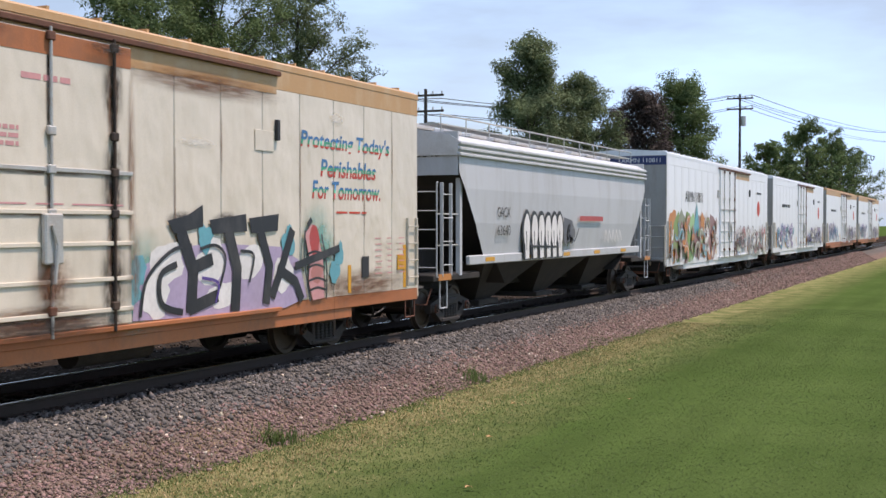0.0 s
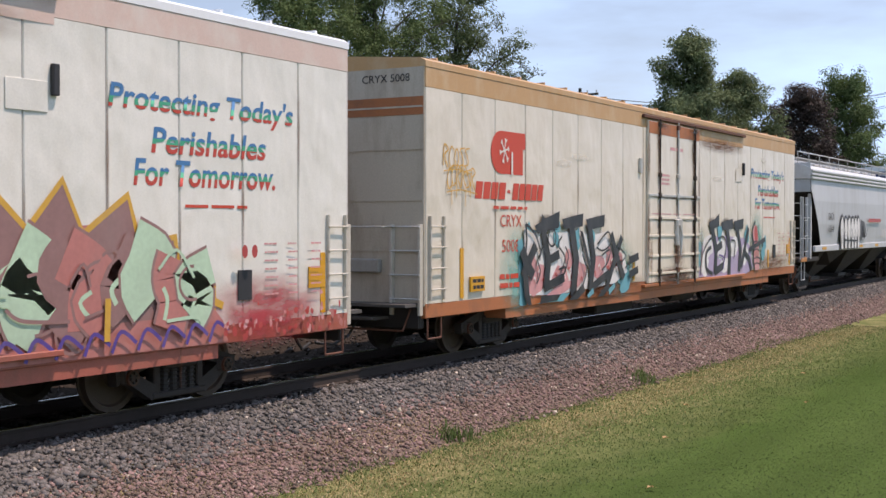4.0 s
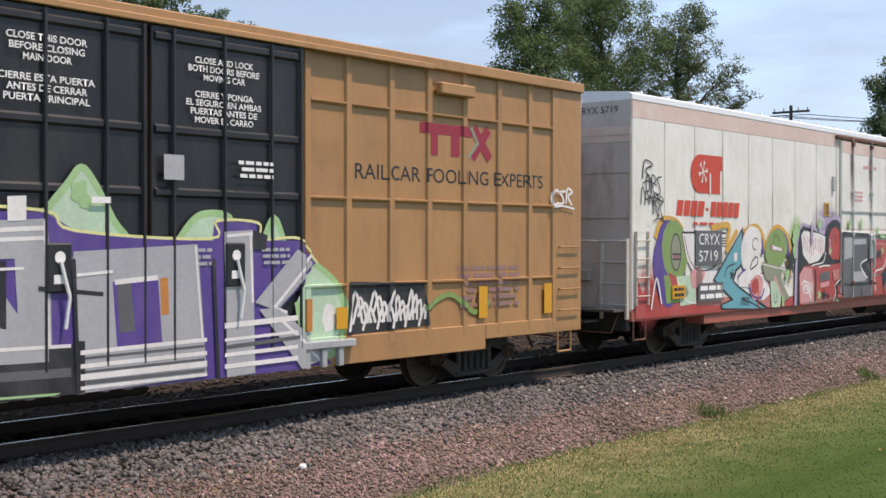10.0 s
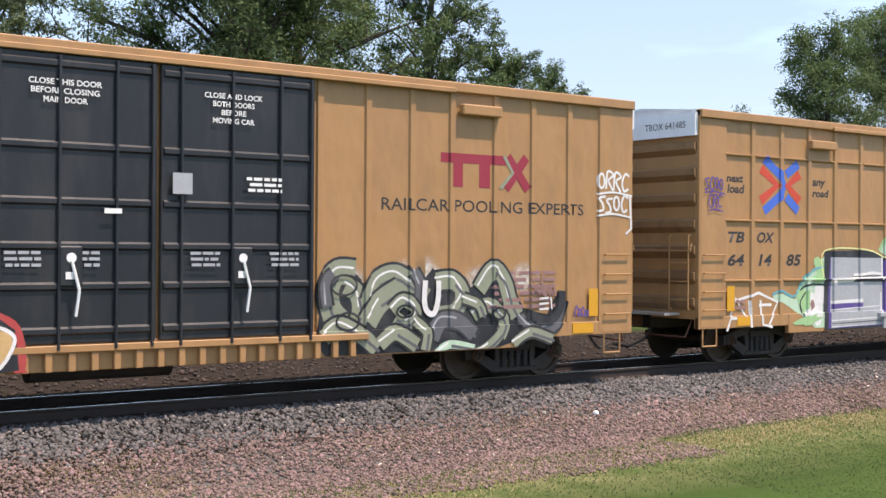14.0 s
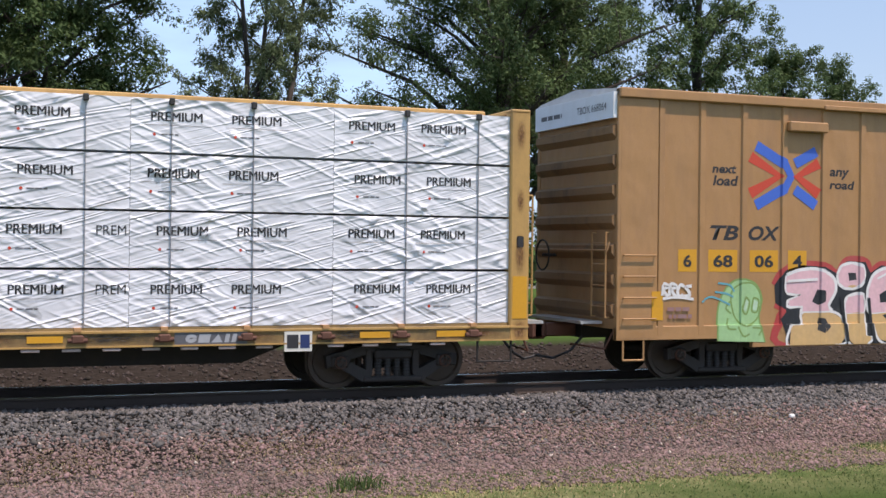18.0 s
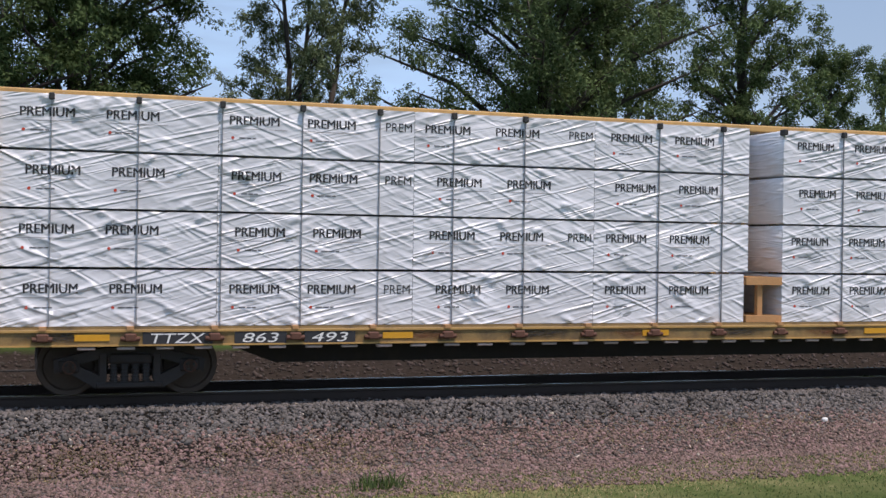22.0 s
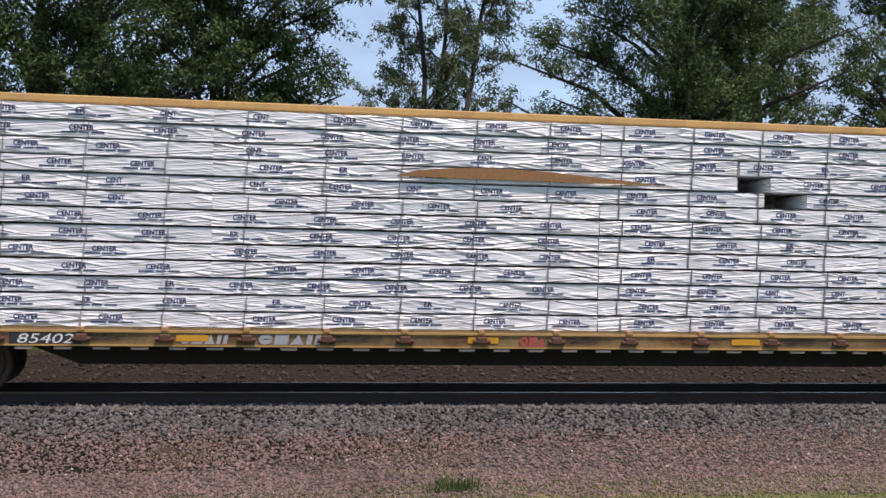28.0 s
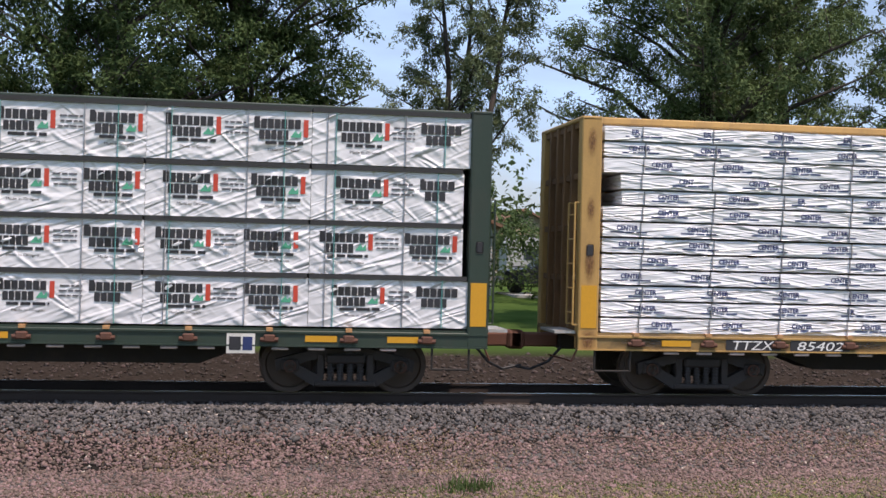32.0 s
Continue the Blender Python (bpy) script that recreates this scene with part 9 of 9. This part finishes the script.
def center_print(ob, L, H, seed):
    r = random.Random(seed)
    p = Paint(-1.432)
    a = r.uniform(0.1, 1.0)
    while a < L - 0.6:
        cut = r.random()
        stamp(ob, "CENTER" if cut > 0.16 else ("ER" if cut > 0.08 else "CENT"), a, a + (0.37 if cut > 0.16 else 0.14 if cut > 0.08 else 0.25), H * 0.44, H * 0.80, INK, 0.03)
        p.rect(a - 0.11, a + 0.12, H * 0.26, H * 0.35, 1)
        p.rect(a + 0.15, a + 0.30, H * 0.26, H * 0.35, 1)
        p.rect(a + 0.33, a + 0.52, H * 0.26, H * 0.35, 1)
        a += 1.23 + r.uniform(-0.03, 0.03)
    print_on(ob, p)
    tagged(part("printed_mark", p, [INK, NAVY], ob, "blue printed underline"), kind="stuff")


INK = mat("blue_ink", (0.035, 0.04, 0.13), 0.5, vary=0.3, bump=0)
STEP = 0.2635
for i in range(13):
    z0 = 1.085 + i * STEP
    z1 = z0 + STEP - 0.034
    spans = [(-11.18, -4.95), (-4.94, 1.30), (1.34, 6.3), (6.32, 11.25)]
    if i in (8, 9):
        spans[0] = (-10.86 + (i == 9) * -0.03, -4.95)
    if i in (8, 9):
        spans[2] = (5.0 if i == 8 else 4.33, 7.5)
        spans[3] = (7.52, 11.25)
        spans[1] = (-4.94, 4.2 if i == 8 else 3.7)
    if i == 10:
        spans[1] = (-4.94, 3.7)
        spans[2] = (3.78, 7.3)
        spans[3] = (7.32, 11.25)
    for j, (a, b) in enumerate(spans):
        ob = bundle("thin white film wrapped lumber package with blue print", a, b, z0, z1, -101.45, WRAP_B, push=0.012 * ((i * 7 + j * 3) % 3 - 1))
        center_print(ob, b - a, z1 - z0, i * 17 + j * 5)
        strap_line(ob, b - a, z1 - z0, [q - a + 0.03 * ((i + j) % 3) for q in np.arange(-11.18 + 0.64, 11.3, 1.22)])
    if i % 4 == 0:
        bundle("white film wrapped lumber stack on the other side of the car", -11.18, 11.25, z0, min(4.5, z0 + 4 * STEP - 0.02), -101.45, WRAP_B, True)
torn = Mesh()
n = 16
for k in range(n):
    u0, u1 = k / n, (k + 1) / n
    f = lambda u: 3.55 - 0.06 * u + 0.17 * math.sin(math.pi * u ** 0.7)
    g = lambda u: 3.53 - 0.03 * u
    torn.face([(-2.05 + 4.6 * u0, -1.437, g(u0)), (-2.05 + 4.6 * u1, -1.437, g(u1)), (-2.05 + 4.6 * u1, -1.437, f(u1)), (-2.05 + 4.6 * u0, -1.437, f(u0))])
ob = new("bare_board", torn.data("bare_board", mat("shaded_pine", (0.30, 0.15, 0.06), 0.8, vary=0.25, grain=22, bump=0.2)))
ob.location = (-101.45, TRACK_Y, 0)
moves(tagged(ob, "bare brown boards showing through torn wrapping", "timber"))

for c in (c5, c6):
    for way in (-1, 1):
        for z, a, b in ((4.2, 0.1, 0.3), (3.1, 0.09, 0.25), (2.2, 0.12, 0.4), (0.95, 0.16, 0.25)):
            mist(c, "rust", way * 11.41, z, a, b, -1.4695, "stain")
    for k in range(12):
        mist(c, "rust" if k % 2 else "soot", -10.4 + k * 1.9, 0.92, 0.8, 0.12, -1.4535, "stain")

# seventh car
c7 = centerbeam(-126.1, "dark green centerbeam flatcar loaded with wrapped lumber", GREENCAR, GREENCAR)


def maker_print(ob, L, H, seed):
    r = random.Random(seed)
    p = Paint(-1.436)
    a = 0.25 + r.uniform(-0.1, 0.15)
    while a < L - 0.3:
        w = min(0.86, L - a - 0.02)
        n = max(2, int(7 * w / 0.86))
        blocks(p, a, a + w * 0.86, H * 0.655, H * 0.84, n, 0, 0, True)
        blocks(p, a + 0.08, a + w * 0.64, H * 0.44, H * 0.625, max(2, n - 2), 0, 0, True)
        p.rect(a, a + w * 0.1, H * 0.655, H * 0.88, 0)
        if w > 0.8:
            p.poly([(a + w * 0.66, H * 0.49), (a + w * 0.86, H * 0.49), (a + w * 0.86, H * 0.62), (a + w * 0.80, H * 0.55), (a + w * 0.76, H * 0.63), (a + w * 0.70, H * 0.55)], 1)
            p.rect(a + w * 0.90, a + w * 0.985, H * 0.50, H * 0.84, 2)
            bars(p, a + 0.12, a + w * 0.9, H * 0.34, H * 0.41, 1, 0, seed + 1, 0.1)
            stamp(ob, "Made in Oregon", a + 0.22, a + w * 0.82, H * 0.20, H * 0.275)
            if a + w + 0.4 < L:
                bars(p, a + w + 0.02, a + w + 0.4, H * 0.50, H * 0.80, 3, 3, seed, 0.65)
        a += 1.36
    print_on(ob, p)
    tagged(part("printed_mark", p, [BLACK, GREENMARK, RED, S_GREY], ob, "black printed maker's mark with green and red"), kind="stuff")


SPAN7 = [(11.22 - 2.56 * (k + 1) + 0.03, 11.22 - 2.56 * k) for k in range(9)]
ROWS7 = [(1.11, 1.87), (1.95, 2.72), (2.80, 3.60), (3.69, 4.50)]
for i, (z0, z1) in enumerate(ROWS7):
    for j, (a, b) in enumerate(SPAN7):
        a = max(a, -11.25)
        if b - a < 0.5:
            continue
        if j == 0 and i in (1, 2):
            b -= 0.1
        ob = bundle("wrinkled white film wrapped lumber package with black print", a, b, z0, z1, -126.1, WRAP_C, push=0.01 * ((i + j) % 3 - 1))
        maker_print(ob, b - a, z1 - z0, i * 31 + j)
        strap_line(ob, b - a, z1 - z0, [q - a for q in np.arange(-11.0, 11.3, 1.246)])
        strap_line(ob, b - a, z1 - z0, [0.38, b - a - 0.4], TEALSTRAP)
        part("dark_batten", Mesh().box(0.0, b - a, -1.41, -0.15, z1 - z0, (z1 - z0) + 0.075), PROTECT, ob)
    bundle("white film wrapped lumber stack on the other side of the car", -11.25, 11.22, z0, z1, -126.1, WRAP_C, True)


# ---- beyond the track ----
def house(x, y, w, d, wall, roofm, label, turn=0, ridge=1.2, high=2.6):
    t = thing("house", label, "house", (x, y, bed(y) - 0.05), turn=turn)
    wl_ = Mesh().box(0, w, 0, d, 0, high)
    wl_.prism([(0, high), (w, high), (w / 2, high + ridge)], 0.0, d, "y")
    wobj = part("wall", wl_, wall, t)
    for k in range(int(high / 0.16)):
        part("siding_board", Mesh().prism([(-0.03, k * 0.16), (-0.012, k * 0.16 + 0.15), (0.0, k * 0.16 + 0.15), (0.0, k * 0.16)], 0.0, w), wall, wobj)
    for s in (0, 1):
        slope = [(-0.4, high - 0.4 * ridge / (w / 2)), (w / 2, high + ridge), (w / 2, high + ridge + 0.14), (-0.4, high - 0.4 * ridge / (w / 2) + 0.14)]
        if s:
            slope = [(w - a, b) for a, b in slope]
        part("roof", Mesh().prism(slope, -0.35, d + 0.35, "y"), roofm, t)
    for wx in (0.55, 2.6):
        if wx + 1.1 < w:
            win = part("window", Mesh().box(wx - 0.06, wx + 1.16, -0.06, 0.0, 0.94, 2.06, 0, 0.01), WHITE, t, "white framed window")
            for q in (0, 1):
                part("pane", Mesh().box(wx + q * 0.57, wx + 0.52 + q * 0.57, -0.07, -0.058, 1.0, 2.0), GLASS, win)
    return t


GLASS = mat("dark_window_glass", (0.03, 0.035, 0.04), 0.08, vary=0.1, bump=0)
SIDING = mat("white_siding", (0.42, 0.42, 0.42), 0.6, dirt=(0.3, 0.31, 0.28), dirt_amount=0.3)
TANWALL = mat("tan_wall", (0.38, 0.29, 0.2), 0.7)
SHINGLE = mat("brown_shingle", (0.24, 0.13, 0.085), 0.9, vary=0.25, grain=12)
house(1.2, 44, 7.0, 8.0, SIDING, SHINGLE, "grey white clapboard house with a brown shingled gable roof", ridge=1.5, high=3.1)
house(12.0, 74, 8.5, 8.0, TANWALL, SHINGLE, "tan house with a brown roof beyond the trailer", ridge=2.2)
house(31, 46, 8, 8, SIDING, SHINGLE, "white house with a brown roof behind trees", ridge=2.0)


def camper(x, y):
    t = thing("camper_trailer", "white travel trailer parked on the grass", "trailer", (x, y, bed(y)))
    prof = [(0, 0.55), (0.15, 2.4), (0.6, 2.85), (4.6, 2.85), (5.1, 2.3), (5.2, 1.2), (4.9, 0.55)]
    part("body", Mesh().prism(prof, 0, 2.3, "y"), SIDING, t)
    part("window", Mesh().box(1.0, 2.1, -0.02, 0.0, 1.5, 2.1), GLASS, t)
    part("window", Mesh().box(3.2, 4.2, -0.02, 0.0, 1.5, 2.1), GLASS, t)
    part("stripe", Mesh().box(0.1, 5.1, -0.015, 0.0, 1.05, 1.15), S_GREY, t)
    for xx in (2.2, 3.0):
        part("wheel", Mesh().tube((xx, -0.02, 0.35), (xx, 0.2, 0.35), 0.35, 0, 16), BLACK, t)


def pickup(x, y, paint, label, turn=0):
    t = thing("pickup_truck", label, "car", (x, y, bed(y)), turn=turn)
    prof = [(0, 0.5), (0.02, 1.05), (1.5, 1.12), (1.55, 1.15), (2.0, 1.75), (3.3, 1.78), (3.95, 1.18), (5.2, 1.05), (5.35, 0.5)]
    part("body", Mesh().prism(prof, 0, 1.85, "y"), paint, t)
    part("side_window", Mesh().prism([(1.75, 1.2), (2.1, 1.68), (2.7, 1.7), (2.7, 1.2)], -0.012, 0.0, "y"), GLASS, t)
    part("side_window", Mesh().prism([(2.78, 1.2), (2.78, 1.7), (3.25, 1.7), (3.75, 1.2)], -0.012, 0.0, "y"), GLASS, t)
    for xx in (1.0, 4.35):
        w = part("wheel", Mesh().tube((xx, -0.03, 0.38), (xx, 0.22, 0.38), 0.38, 0, 20), BLACK, t)
        part("rim", Mesh().tube((xx, -0.04, 0.38), (xx, -0.02, 0.38), 0.22, 0, 16), SILVER, w)
    for z in (0.9,):
        part("tail_light", Mesh().box(-0.015, 0.1, -0.01, 0.1, 0.85, 1.02), RED, t)
        part("headlight", Mesh().box(5.15, 5.30, -0.01, 0.12, 0.82, 0.98), WHITE, t)


camper(11.7, 58)
pickup(14.2, 46.8, mat("dark_car_paint", (0.02, 0.022, 0.026), 0.25, vary=0.05, bump=0), "dark pickup truck parked on a drive", 180)
pickup(30.0, 52, mat("maroon_car_paint", (0.10, 0.02, 0.02), 0.25, vary=0.05, bump=0), "dark red pickup truck parked beyond the lawn")
drive = new("gravel_drive", Mesh().box(9, 40, 43.0, 47.0, bed(45) - 0.1, bed(45) + 0.06).data("gravel_drive", mat("pale_concrete", (0.42, 0.41, 0.38), 0.9, vary=0.12)))
tagged(drive, "pale concrete drive beyond the lawn", "road", kind="structure")


def utility_pole(x, y, h, label="grey wooden utility pole with crossarms"):
    t = thing("utility_pole", label, "utility pole", (x, y, bed(y)))
    part("pole", Mesh().tube((0, 0, -0.2), (0, 0, h), 0.2, 0, 10, 0.12), BARK, t)
    for z in (h - 0.5, h - 1.7):
        arm = part("crossarm", Mesh().box(-0.08, 0.08, -1.5, 1.5, z - 0.08, z + 0.08, 0, 0.01), BARK, t)
        for y0 in (-1.35, -0.6, 0.6, 1.35):
            part("insulator", Mesh().tube((0, y0, z + 0.08), (0, y0, z + 0.3), 0.06, 0, 8), SILVER, arm)
    part("transformer", Mesh().tube((0.4, -0.3, h - 3.6), (0.4, -0.3, h - 2.5), 0.3, 0, 12), SILVER, t)


def wire(a, b, sag):
    m = Mesh()
    n = 14
    pts = [Vector(a).lerp(Vector(b), k / n) - Vector((0, 0, sag * 4 * (k / n) * (1 - k / n))) for k in range(n + 1)]
    m.path(pts, 0.035, 0, 4)
    tagged(new("overhead_wire", m.data("overhead_wire", BLACK)), "dark overhead power wire sagging between poles", "wire", "overhead wires")


utility_pole(146.3, 26.0, 17.4)
utility_pole(90.1, 39.6, 12.4)
for k, (dy, dz) in enumerate(((-1.35, -0.2), (0.6, -0.2), (1.35, -0.2), (0, -1.4), (-1.3, -1.4))):
    wire((146.3, 26 + dy, 17.3 + dz), (330, 14 + dy, 26 + dz * 2), 2.0)
    wire((146.3, 26 + dy, 17.3 + dz), (90.1, 39.6 + dy, 12.2 + dz), 1.2)
    wire((90.1, 39.6 + dy, 12.2 + dz), (30.0, 66 + dy, 11.0 + dz), 1.2)


# ---- what moves ----
def motions():
    """The train rolls east along the track, its wheels turning with it."""
    times = np.arange(0, 32.001, 0.1)
    at = np.interp(times, [a for a, _ in ADVANCE], [b for _, b in ADVANCE])
    for ob, place in MOVERS:
        walk(ob, [(t, pose(place.x + a, place.y, place.z)) for t, a in ADVANCE])
    for wheel, place in WHEELS:
        walk(wheel, [(float(t), pose(place.x, place.y, place.z, 0, math.degrees((a - at[0]) / 0.457), 0)) for t, a in zip(times, at)])


motions()
